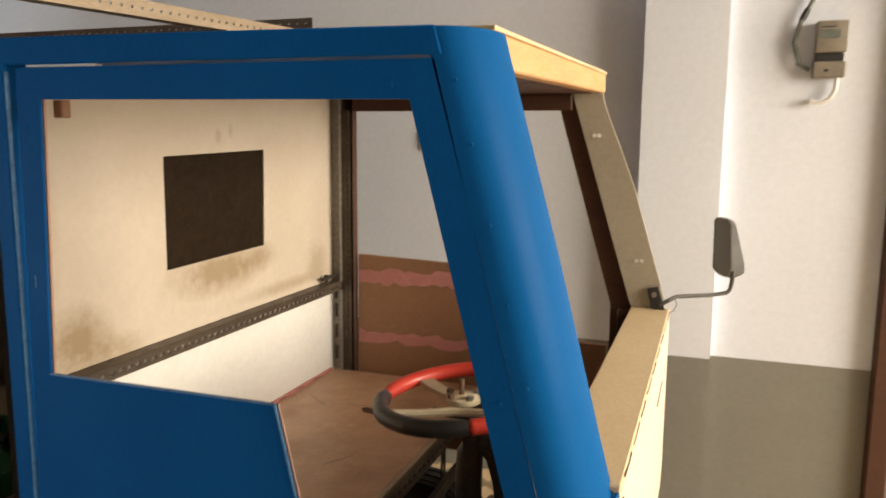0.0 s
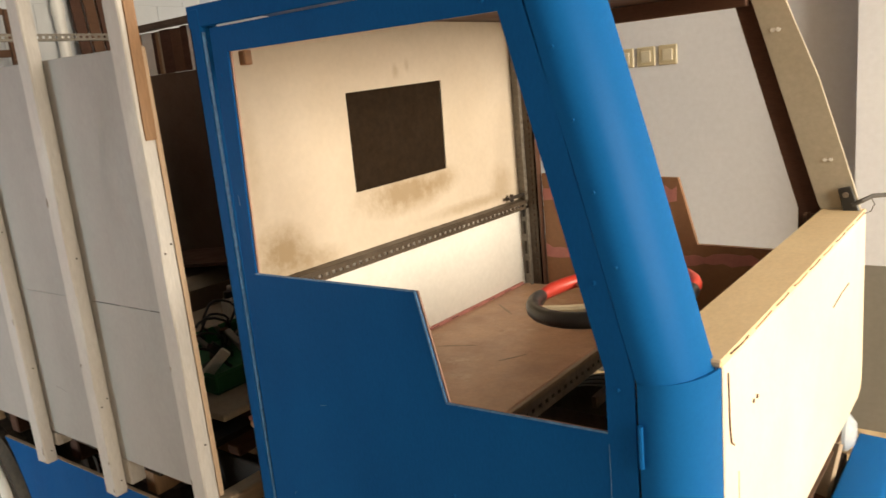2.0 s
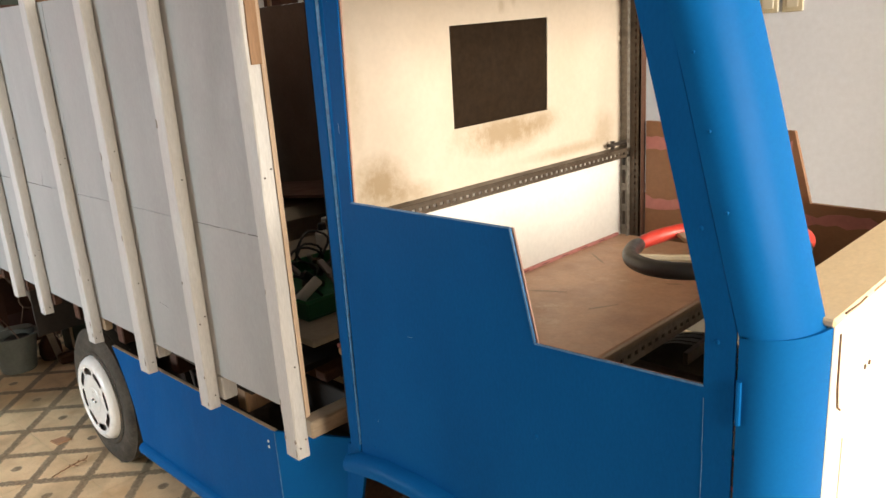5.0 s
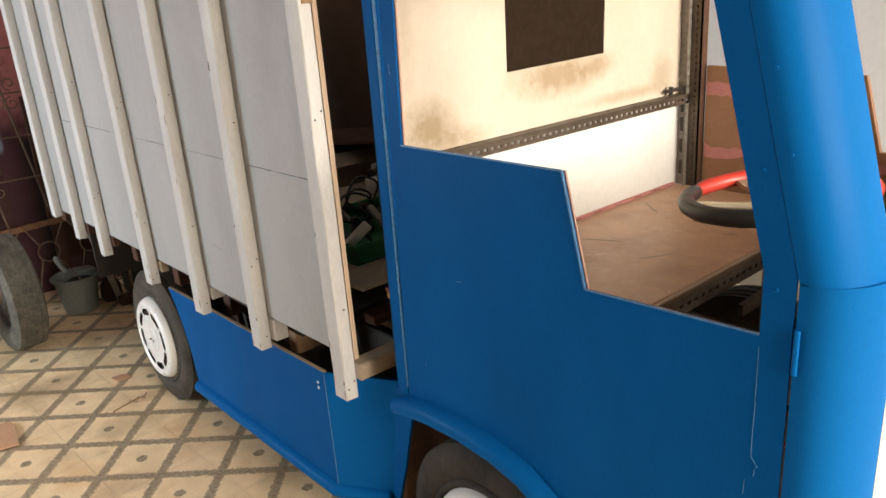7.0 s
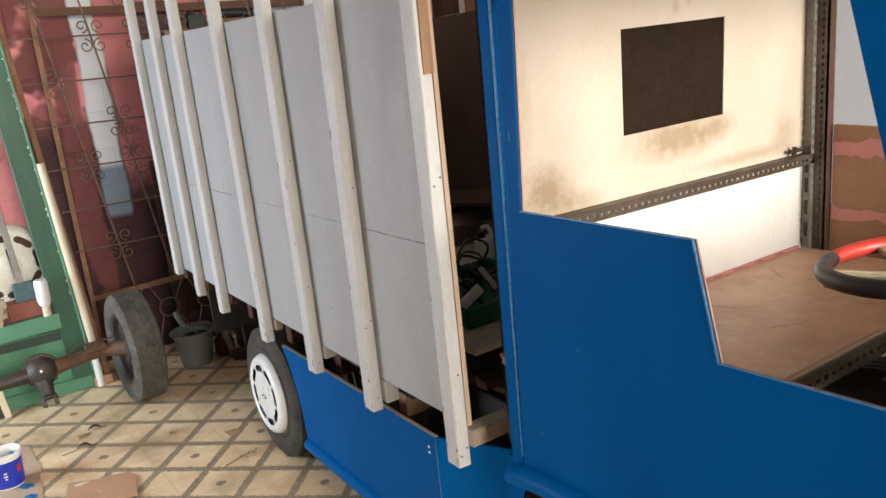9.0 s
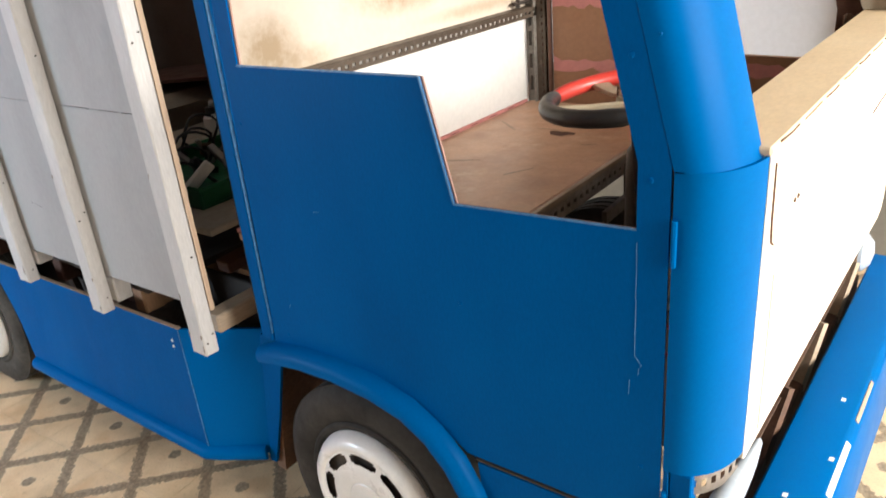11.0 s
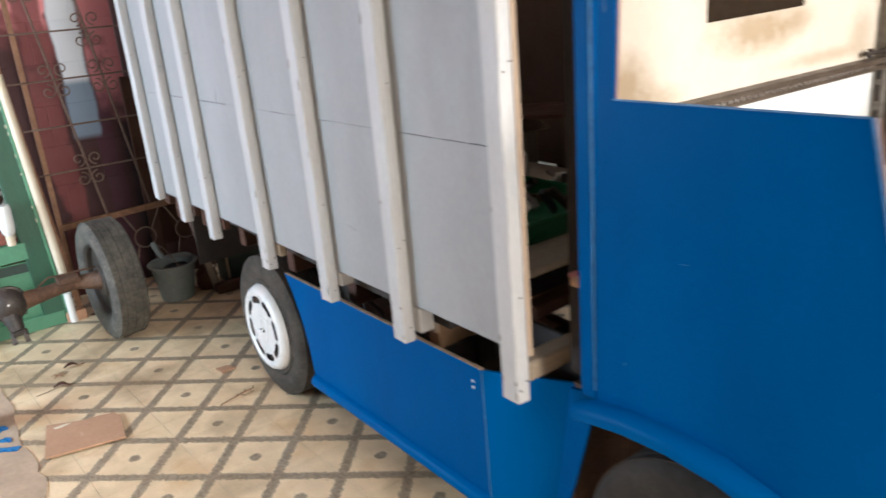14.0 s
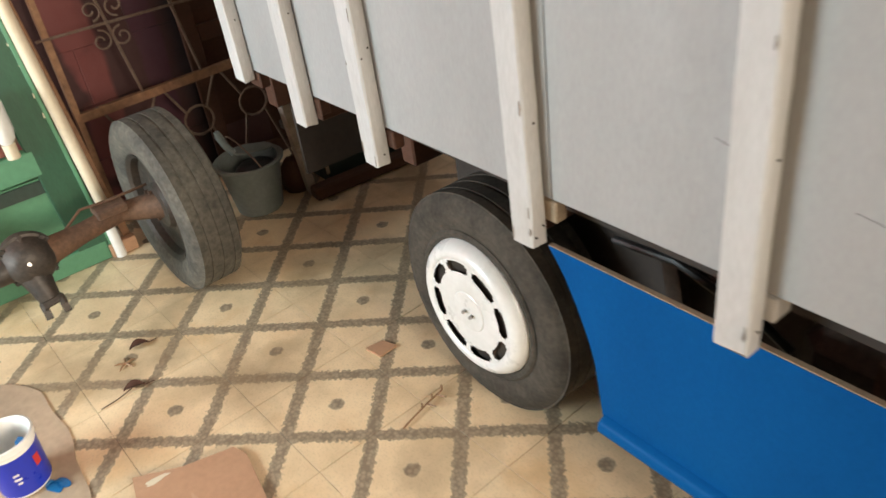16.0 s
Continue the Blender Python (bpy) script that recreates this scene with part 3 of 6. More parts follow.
# ---- the setting ----
def block_wall(name, x, y0, y1, z1, parent_label):
    """The painted block wall at the back: a mortar bed with each block proud of it."""
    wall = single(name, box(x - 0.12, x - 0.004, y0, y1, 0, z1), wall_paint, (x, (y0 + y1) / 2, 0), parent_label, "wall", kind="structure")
    meshes = {}
    row, z = 0, 0.0
    while z < z1 - 0.02:
        y = y0 - (0.2 if row % 2 else 0.0)
        h = min(0.1988, z1 - z)
        while y < y1:
            a, b = max(y, y0), min(y + 0.3982, y1)
            if b - a > 0.04:
                key = (round(b - a, 3), round(h, 3))
                if key not in meshes:
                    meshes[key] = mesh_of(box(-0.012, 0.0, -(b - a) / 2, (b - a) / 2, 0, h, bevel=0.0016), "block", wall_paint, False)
                ob = new("block", meshes[key])
                ob.parent = wall
                ob.location = (random.uniform(-0.001, 0.001), (a + b) / 2 - (y0 + y1) / 2, z)
            y += 0.4
        z += 0.2
        row += 1
    return wall


ROOM_X0, ROOM_X1, ROOM_Y0, ROOM_H = -4.25, 3.2, -2.7, 3.0
single("ground", box(-40, 40, -40, 40, -0.10, -0.06), ground_mat, (0, 0, -0.06), "grey concrete street outside the gate", "ground", kind="structure")
floor = single("floor", box(ROOM_X0 - 0.1, ROOM_X1 + 0.25, ROOM_Y0 - 0.1, 2.6, -0.06, -0.008), grout, (0, 0, 0), "cream ceramic floor tiles with grey pebble diamonds", "floor", kind="structure")
WALL_L, WALL_P, WALL_R = 2.44, 2.30, 2.36


def side_wall(name, x0, x1, y, y_back, label):
    w = single(name, box(x0, x1, y, y_back, 0.69, ROOM_H), plaster, (x0, y, 0), label, "wall", kind="structure")
    part("dado", box(x0, x1, y - 0.004, y_back, 0, 0.69), dado_paint, w, "grey painted lower wall")
    return w


side_wall("wall_north", ROOM_X0, -0.055, WALL_L, 2.6, "white painted plaster wall with a grey lower band")
side_wall("pilaster", -0.055, 0.262, WALL_P, 2.6, "white painted wall pilaster with a grey lower band")
side_wall("wall_north_front", 0.262, 0.858, WALL_R, 2.6, "white painted plaster wall beside the gate")
side_wall("wall_north_gate", 0.936, ROOM_X1, WALL_R, 2.6, "white painted plaster wall towards the gate")
# unseen wall, kept dark to limit bounce; its window is added for side_light
south = single("wall_south", box(-2.64, ROOM_X1, ROOM_Y0 - 0.15, ROOM_Y0, 0, ROOM_H), cement, (0, ROOM_Y0, 0), "unseen bare cement wall with an added window opening", "wall", kind="structure")
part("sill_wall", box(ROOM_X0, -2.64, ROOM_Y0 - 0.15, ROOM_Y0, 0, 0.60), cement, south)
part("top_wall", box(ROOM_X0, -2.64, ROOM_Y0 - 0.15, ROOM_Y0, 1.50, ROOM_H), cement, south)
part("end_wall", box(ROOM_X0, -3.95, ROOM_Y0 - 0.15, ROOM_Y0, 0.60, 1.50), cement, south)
single("wall_east", box(ROOM_X1, ROOM_X1 + 0.15, ROOM_Y0 - 0.15, -1.75, 0, ROOM_H), cement, (ROOM_X1, -2, 0), "bare cement wall beside the gate opening", "wall", kind="structure")
single("ceiling", box(ROOM_X0 - 0.12, ROOM_X1 + 0.1, ROOM_Y0 - 0.15, 2.6, ROOM_H, ROOM_H + 0.12), ceiling_paint, (0, 0, ROOM_H), "plain pale ceiling", "ceiling", kind="structure")
single("lintel", box(ROOM_X1, ROOM_X1 + 0.15, ROOM_Y0, 2.6, 2.78, ROOM_H), plaster, (ROOM_X1, 0, 2.78), "white lintel over the open gate", "wall", kind="structure")


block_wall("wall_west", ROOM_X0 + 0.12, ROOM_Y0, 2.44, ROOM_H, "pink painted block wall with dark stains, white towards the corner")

single("door_post", box(0.860, 0.934, WALL_R - 0.06, 2.6, 0, ROOM_H, bevel=0.006), dark_wood, (0.9, WALL_R, 0), "dark brown door post in the wall", "door post", kind="structure")


# ---- the homemade truck ----
truck = thing("mini_truck", (-1.6, 0.63, 0), "homemade mini truck with blue cab and white slatted cargo sides", "truck")
W = 1.27  # width over the side panels


def tread_tyre(bm, at, r, w, n=64, groove=0.972):
    """A tyre turned about y, with ribs and cross cuts in its tread."""
    prof = [(r * 0.62, -w * 0.40), (r * 0.70, -w * 0.48), (r * 0.84, -w * 0.52), (r * 0.94, -w * 0.47), (r * 0.985, -w * 0.40)]
    g = groove
    rib = [(-0.40, 1.0), (-0.27, 1.0), (-0.265, g), (-0.22, g), (-0.215, 1.0), (-0.03, 1.0), (-0.025, g), (0.025, g), (0.03, 1.0), (0.215, 1.0), (0.22, g), (0.265, g), (0.27, 1.0), (0.40, 1.0)]
    prof += [(r * k, w * h) for h, k in rib]
    prof += [(r * 0.985, w * 0.40), (r * 0.94, w * 0.47), (r * 0.84, w * 0.52), (r * 0.70, w * 0.48), (r * 0.62, w * 0.40)]
    return lathe(prof, at, "y", n, bm, closed=True)


def hubcap_mesh(at, r, depth, out=-1.0, slots=8, phase=0.0):
    """A dished cap with round-ended slots cut through near its rim; out is the side of y that it faces."""
    bm = nb()
    at = Vector(at)
    per = 12
    seg = per * slots
    rad = [0.0, 0.285, 0.30, 0.32, 0.54, 0.565, 0.59, 0.62, 0.715, 0.745, 0.77, 0.79, 0.83, 0.88, 0.94, 0.98, 1.0]
    hgt = [0.58, 0.58, 0.55, 0.57, 0.57, 0.56, 0.55, 0.55, 0.55, 0.55, 0.55, 0.60, 0.63, 0.60, 0.48, 0.28, 0.0]
    skip = {0.59: range(2, 10), 0.62: range(1, 11), 0.715: range(2, 10)}
    rings = []
    for q, h in zip(rad, hgt):
        if q == 0:
            rings.append([bm.verts.new(at + Vector((0, out * depth * h, 0)))])
            continue
        rings.append([bm.verts.new(at + Vector((q * r * math.cos(2 * math.pi * k / seg + phase), out * depth * h, q * r * math.sin(2 * math.pi * k / seg + phase)))) for k in range(seg)])
    for i in range(len(rings) - 1):
        a, b = rings[i], rings[i + 1]
        for k in range(seg):
            j = (k + 1) % seg
            if k % per in skip.get(rad[i], ()):
                continue
            if len(a) == 1:
                bm.faces.new((a[0], b[k], b[j]))
            else:
                bm.faces.new((a[k], b[k], b[j], a[j]))
    return bm


def road_wheel(x, y, parent, tyre_material=rubber, phase=0.2):
    r = 0.268
    c = (x, y + 0.075, r)
    w = part("wheel", tread_tyre(None, c, r, 0.15, groove=0.986), tyre_material, parent, "worn black tyre with a white hubcap")
    part("rim", lathe([(0.165, -0.055), (0.15, -0.045), (0.145, -0.02), (0.05, -0.02), (0.0, -0.02)], c, "y", 40), black_steel, w, "dark steel rim")
    part("bead", lathe([(0.166, -0.072), (0.172, -0.077), (0.180, -0.0775), (0.186, -0.073)], c, "y", 48), tyre_material, w, "raised ring on the sidewall")
    # black disc added for the shade seen through the hubcap's slots
    part("slot_backing", lathe([(0.0, 0.0), (0.142, 0.0), (0.142, 0.004), (0.0, 0.004)], (x, y - 0.010, r), "y", 36), black_steel, w, "added black plate that keeps the slots dark")
    cap = hubcap_mesh((x, y + 0.014, r), 0.167, 0.065, -1.0, 8, phase)
    part("hubcap", cap, hub_white, w, "white painted hubcap with eight slots")
    for k in range(2):
        a = 2.9 + k * math.pi
        bx, bz = x + 0.012 * math.cos(a), r - 0.004 + 0.006 * math.sin(a)
        part("bolt", tube([(bx, y - 0.022, bz), (bx + 0.006, y - 0.034, bz + 0.004)], 0.0045, 6), chrome, w)
    return w


FRONT_X, REAR_X = -0.586, -2.378
road_wheel(FRONT_X, 0.010, truck, phase=0.375)
road_wheel(REAR_X, -0.031, truck, dusty_rubber, phase=-0.166)
for x in (FRONT_X, REAR_X):
    fw = part("wheel", tread_tyre(None, (x, W - 0.06, 0.264), 0.264, 0.15), rubber, truck, "black tyre at the far side")
    part("rim", lathe([(0.165, 0.055), (0.145, 0.02), (0.0, 0.02)], (x, W - 0.06, 0.262), "y", 32), black_steel, fw)
    part("axle", tube([(x, 0.1, 0.262), (x, W - 0.1, 0.262)], 0.035, 12), black_steel, truck)

# chassis
for y in (0.28, 0.95):
    part("chassis_rail", box(-3.2, -0.1, y, y + 0.05, 0.40, 0.50, 0.004), black_steel, truck, "dark steel chassis rail")
for i in range(5):
    x = -3.1 + i * 0.42
    part("cross_beam", box(x, x + 0.05, 0.03, W - 0.03, 0.505, 0.60, 0.004), splice_wood if i > 3 else dark_wood, truck, "wooden cross beam under the cargo bed")
part("tailgate_beam", box(-3.235, -3.185, -0.03, W, 0.53, 0.63, 0.004), dark_wood, truck)
part("cargo_floor", box(-3.22, -1.28, 0.0, W - 0.02, 0.602, 0.622), shade_black, truck, "dark board floor of the cargo bed")
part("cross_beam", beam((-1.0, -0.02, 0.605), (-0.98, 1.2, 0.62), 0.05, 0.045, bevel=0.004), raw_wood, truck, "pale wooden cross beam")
# two dark boards added to hide lit floor where the underside is in shade
part("bed_underside", box(-1.285, -0.915, 0.13, 1.20, 0.47, 0.482), shade_black, truck, "added dark board for the shade under the cargo front")
part("underbody_board", box(-2.66, -0.96, 0.165, 0.18, 0.16, 0.60, 0.003), shade_black, truck, "added dark board for the shade below the cargo bed")
part("fuel_tank", box(-1.72, -1.36, 0.06, 0.16, 0.34, 0.53, 0.03), black_steel, truck, "black metal tank under the cargo bed")
part("tank_strap", box(-1.60, -1.57, 0.056, 0.163, 0.336, 0.534), rust, truck)
part("brake_line", tube([(-2.10, 0.10, 0.50), (-1.95, 0.08, 0.53), (-1.80, 0.11, 0.46), (-1.74, 0.10, 0.44)], 0.008, 8), black_plastic, truck, "black hose under the cargo bed")
for x in (-2.02, -1.26):
    part("hanger", beam((x, 0.13, 0.60), (x + 0.06, 0.14, 0.30), 0.035, 0.02, up=(0, 1, 0)), black_steel, truck, "black steel hanger under the bed")
part("engine", box(-0.72, -0.30, 0.42, 0.85, 0.30, 0.60, 0.03), black_steel, truck, "dark engine block under the seat")
part("exhaust_pipe", tube([(-3.2, 0.5, 0.3), (-2.8, 0.5, 0.32), (-2.5, 0.55, 0.42), (-1.2, 0.55, 0.36)], 0.025, 10), rust, truck)

# white cargo side: panels and slats
P_TOP, P_BOT, BED_END = 1.70, 0.668, -3.215
splits = [-3.19, -2.085, -0.953]


def side_y(x):
    """The front face of the slats: the cargo box stands a little askew behind the cab."""
    return -0.088 + 0.015 * (x + 0.937)


def top_z(x):
    return 1.663 - 0.018 * (x + 1.0)


def side_board(x0, x1, z0, z1, depth, thick, bevel=0.001):
    """An upright board along the askew cargo side, depth behind the slats' front; z1 is a height or a function of x."""
    bm = nb()
    hi = z1 if callable(z1) else (lambda x: z1)
    rows_ = []
    for x in (x0, x1):
        y = side_y(x) + depth
        rows_.append([bm.verts.new(p) for p in ((x, y, z0), (x, y + thick, z0), (x, y + thick, hi(x)), (x, y, hi(x)))])
    a, b = rows_
    bm.faces.new(a[::-1])
    bm.faces.new(b)
    for k in range(4):
        bm.faces.new((a[k], a[(k + 1) % 4], b[(k + 1) % 4], b[k]))
    bmesh.ops.recalc_face_normals(bm, faces=bm.faces)
    if bevel:
        bmesh.ops.bevel(bm, geom=list(bm.edges), offset=bevel, segments=1, affect="EDGES")
    return bm


for a, b in zip(splits, splits[1:]):
    for z0, z1 in ((P_BOT, 1.0930), (1.0932, top_z)):
        part("side_panel", side_board(a + 0.001, b - 0.001, z0, z1, 0.034, 0.012), white_board, truck, "white painted plywood cargo side panel")
# broken dark line along the joint of the boards, and a pencil tick
for x0, x1, r_ in ((-2.855, -2.715, 0.0009), (-2.58, -2.45, 0.0010), (-2.44, -2.315, 0.0007), (-1.985, -1.90, 0.0004), (-1.33, -1.21, 0.0006), (-1.17, -1.10, 0.0004), (-1.085, -1.03, 0.0008)):
    part("joint_line", tube([(x0, side_y(x0) + 0.0339, 1.0931), ((x0 + x1) / 2, side_y((x0 + x1) / 2) + 0.0337, 1.0938), (x1, side_y(x1) + 0.0339, 1.0929)], r_, 5), black_steel, truck, "dark broken joint line of the boards")
for x0, z0, x1, z1 in ((-2.396, 1.10, -2.384, 1.14), (-1.62, 0.82, -1.57, 0.812), (-1.80, 0.86, -1.77, 0.852)):
    part("pencil_mark", tube([(x0, side_y(x0) + 0.0340, z0), (x1, side_y(x1) + 0.0340, z1)], 0.0004, 4), black_steel, truck, "thin pencil mark on the panel")
# the right edge of each slat at its foot, its lean to the top and its lower end
SLATS = (-0.937, -1.340, -1.705, -2.097, -2.549, -2.838, -3.135)
LEAN = (-0.014, 0.0, -0.018, -0.036, -0.018, -0.012, -0.030)
FOOT = (0.574, 0.575, 0.581, 0.582, 0.590, 0.602, 0.646)
SLAT_W, SLAT_D = 0.052, 0.033


def rough_slat(x0, x1, z0, z1, w, d, seed):
    """A hand-planed upright with worn corners and slightly uneven edges."""
    r = random.Random(seed)
    bm = nb()
    n = 22
    rows_ = []
    c = 0.003
    shape = [(-w / 2 + c, -d / 2), (w / 2 - c, -d / 2), (w / 2, -d / 2 + c), (w / 2, d / 2 - c), (w / 2 - c, d / 2), (-w / 2 + c, d / 2), (-w / 2, d / 2 - c), (-w / 2, -d / 2 + c)]
    for k in range(n + 1):
        f = k / n
        nick = 0.003 if r.random() < 0.18 else 0.0
        rows_.append([bm.verts.new((x0 + (x1 - x0) * f + px + r.uniform(-0.0007, 0.0007) - (nick if px > 0 and py < 0 else 0), side_y(x0) + d / 2 + py + r.uniform(-0.0007, 0.0007), z0 + (z1 - z0) * f + (r.uniform(-0.003, 0.003) if k == 0 else 0))) for px, py in shape])
    for a, b in zip(rows_, rows_[1:]):
        for k in range(8):
            bm.faces.new((a[k], a[(k + 1) % 8], b[(k + 1) % 8], b[k]))
    bm.faces.new(rows_[0][::-1])
    bm.faces.new(rows_[-1])
    return bm


for i, x in enumerate(SLATS):
    bm = rough_slat(x - SLAT_W / 2, x - SLAT_W / 2 + LEAN[i], FOOT[i], 1.96, SLAT_W, SLAT_D, 40 + i)
    s = part("slat", bm, white_wood, truck, "white painted wooden upright slat")
    ym = side_y(x) + SLAT_D / 2
    for z in (0.61, 0.80 + 0.03 * (i % 3), 1.25 - 0.05 * (i % 2)):
        xs = x + LEAN[i] * (z - FOOT[i]) / (1.96 - FOOT[i])
        if z < FOOT[i] + 0.02:
            continue
        for dy in ((-0.009, 0.008) if (i + int(z * 10)) % 3 == 0 else (0.003,)):
            part("screw", tube([(xs - 0.001, ym + dy, z + dy), (xs + 0.0018, ym + dy, z + dy)], 0.0021, 6), black_steel, s)
    if i:
        part("bracket_block", box(x - 0.045, x + (0.020 if i == 1 else 0.012 if i == 2 else 0.02), ym + 0.018, ym + (0.06 if i < 3 else 0.045), 0.596 if i == 1 else 0.622, 0.664, 0.003), white_wood if i < 3 else raw_wood if i == 3 else dark_wood, truck, "wooden block behind the slat")
rn = random.Random(77)
for i, x in enumerate(SLATS[:5]):
    for k in range(5):
        z = rn.uniform(FOOT[i] + 0.02, 1.35) if k > 1 else FOOT[i] + rn.uniform(0.004, 0.05)
        xe = x + LEAN[i] * (z - FOOT[i]) / (1.96 - FOOT[i]) - (0.006 if rn.random() < 0.6 else SLAT_W - 0.005)
        h, w_ = rn.uniform(0.006, 0.022), rn.uniform(0.0012, 0.0028)
        outline = [(xe - w_, z), (xe, z - h * 0.3), (xe + w_, z + h * 0.2), (xe + w_ * 0.6, z + h * 0.8), (xe - w_ * 0.4, z + h)]
        part("paint_chip", prism(outline, "y", side_y(x - SLAT_W / 2) - 0.0012, side_y(x - SLAT_W / 2) + 0.002), prop_grey, truck, "bare spot where the white paint is chipped")
part("splice_board", prism([(-0.079, 1.475), (-0.054, 1.475), (-0.054, 1.96), (-0.074, 1.96), (-0.077, 1.70)], "x", -0.953, -0.943), splice_wood, truck, "bare brown wood splice on the front slat")
part("edge_ply", beam((-0.941, -0.048, 0.669), (-0.951, -0.048, 1.66), 0.003, 0.0118, up=(0, 1, 0)), ply_edge, truck, "raw plywood edge strip")
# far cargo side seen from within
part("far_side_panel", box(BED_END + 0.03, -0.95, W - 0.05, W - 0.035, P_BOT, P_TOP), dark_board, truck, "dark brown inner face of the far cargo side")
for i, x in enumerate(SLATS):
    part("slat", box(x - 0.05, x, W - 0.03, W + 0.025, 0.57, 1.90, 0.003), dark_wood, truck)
part("top_rail", angle_iron((BED_END, W - 0.06, 1.905), (1, 0, 0), (0, 0, 1), (0, -1, 0), 2.27, 0.032, 0.03, slot=0.005, gap=0.004), rail_steel, truck, "dull slotted steel rail along the cargo top")
part("top_rail", angle_iron((-0.93, 0.0, 1.808), (0, 1, 0.04), (0, 0, 1), (-1, 0, 0), 1.2, slot=0.007, gap=0.006), raw_wood, truck, "pale slotted rail across the cargo front")
UPPER = ((-3.18, 0.10, dark_wood), (-3.07, 0.085, splice_wood), (-2.975, 0.085, tin_white), (-2.888, 0.028, dark_wood), (-2.858, 0.022, splice_wood), (-2.834, 0.012, raw_wood), (-2.820, 0.085, dark_wood), (-2.733, 0.075, umber_wood), (-2.655, 0.052, dark_wood), (-2.60, 0.038, tin_white))
for x, w, m_ in UPPER:
    part("upper_board", box(x, x + w, W - 0.046, W - 0.034, 1.702, 1.898 + 0.004 * math.sin(x * 40), 0.001), m_, truck, "short board closing the far cargo top")
r7 = random.Random(3)
bx_ = -2.555
while bx_ < -0.96:
    bw = r7.uniform(0.06, 0.13)
    part("upper_board", box(bx_, min(bx_ + bw, -0.94), W - 0.046, W - 0.034, 1.702, 1.896 + r7.uniform(-0.006, 0.004), 0.001), r7.choice((dark_wood, dark_wood, splice_wood, umber_wood)), truck, "short board closing the far cargo top")
    bx_ += bw + r7.uniform(0.001, 0.008)
part("rear_panel", box(BED_END, BED_END + 0.015, 0.0, W - 0.05, 0.64, 1.1), dark_wood, truck)
for k in range(10):
    y = 0.03 + 0.118 * k
    part("rear_board", box(BED_END, BED_END + 0.015, y, y + 0.10 + 0.012 * math.sin(k * 4), 1.102, 1.74 + 0.015 * math.sin(k * 7), 0.001), dark_wood if k % 3 else splice_wood, truck, "upright brown board at the cargo rear")
part("top_rail", angle_iron((BED_END + 0.02, 0.0, 1.898), (0, 1, 0), (0, 0, 1), (1, 0, 0), 1.2, 0.032, 0.03), dull_steel, truck, "slotted steel rail across the cargo rear")

# blue skirt between the wheels
SK = -0.043  # outer face of the skirt
skirt = [(-2.13, 0.545), (-1.113, 0.567), (-1.108, 0.20), (-2.0, 0.19), (-2.004, 0.217), (-2.008, 0.24), (-2.013, 0.275), (-2.022, 0.335), (-2.040, 0.39), (-2.062, 0.44), (-2.088, 0.49), (-2.112, 0.525)]
part("skirt", prism(skirt, "y", SK, SK + 0.012, 0.0008), blue, truck, "blue painted plywood skirt panel")


def skirt_lip(path):
    """A quarter-round moulding along the foot of the skirt."""
    bm = nb()
    rings = []
    for (x, y, z), (nx, ny) in path:
        ring = []
        for k in range(7):
            a = radians(-90 + 30 * k)
            o, h = 0.020 * math.cos(a), 0.022 * math.sin(a)
            ring.append(bm.verts.new((x + nx * o, y + ny * o, z + h)))
        rings.append(ring)
    for a, b in zip(rings, rings[1:]):
        for k in range(6):
            bm.faces.new((a[k], a[k + 1], b[k + 1], b[k]))
        bm.faces.new((a[6], a[0], b[0], b[6]))
    bm.faces.new(rings[0][::-1])
    bm.faces.new(rings[-1])
    return bm


lip = [((-2.0, SK, 0.198), (0, -1)), ((-1.55, SK, 0.203), (0, -1)), ((-1.118, SK, 0.209), (0.05, -1)), ((-1.085, SK + 0.016, 0.209), (0.45, -0.9)), ((-0.986, 0.040, 0.205), (0.6, -0.8))]
part("skirt_lip", skirt_lip(lip), blue_tube, truck, "rounded lower lip of the skirt")
fr = nb()
lo_ = [(-1.112, SK), (-1.094, SK + 0.006), (-1.00, 0.034), (-0.984, 0.042)]
hi_ = [(-1.112, SK), (-1.094, SK + 0.005), (-0.94, 0.046), (-0.915, 0.056)]
lo = [fr.verts.new((x, y, 0.20)) for x, y in lo_]
hi = [fr.verts.new((x, y, 0.568 + 0.002 * i)) for i, (x, y) in enumerate(hi_)]
lo2 = [fr.verts.new((x + 0.006, y + 0.012, 0.20)) for x, y in lo_]
hi2 = [fr.verts.new((x + 0.006, y + 0.012, 0.568 + 0.002 * i)) for i, (x, y) in enumerate(hi_)]
for i in range(3):
    fr.faces.new((lo[i], lo[i + 1], hi[i + 1], hi[i]))
    fr.faces.new((lo2[i], hi2[i], hi2[i + 1], lo2[i + 1]))
    fr.faces.new((hi[i], hi[i + 1], hi2[i + 1], hi2[i]))
    fr.faces.new((lo[i], lo2[i], lo2[i + 1], lo[i + 1]))
part("skirt_corner", fr, blue_tube, truck, "blue skirt panel that turns in behind the front wheel")
for z in (0.513, 0.529):
    part("screw", tube([(-1.147, SK - 0.0015, z), (-1.147, SK + 0.001, z)], 0.0042, 7), hub_white, truck)
part("seam", beam((-1.1125, SK - 0.0004, 0.565), (-1.1085, SK - 0.0004, 0.225), 0.002, 0.0018, up=(0, 1, 0)), blue_edge, truck, "worn pale seam of the skirt")
skirt_edge = beam((-2.128, SK + 0.006, 0.5463), (-1.114, SK + 0.006, 0.5683), 0.010, 0.002)
part("skirt_top_edge", skirt_edge, raw_wood, truck, "bare plywood top edge of the skirt")

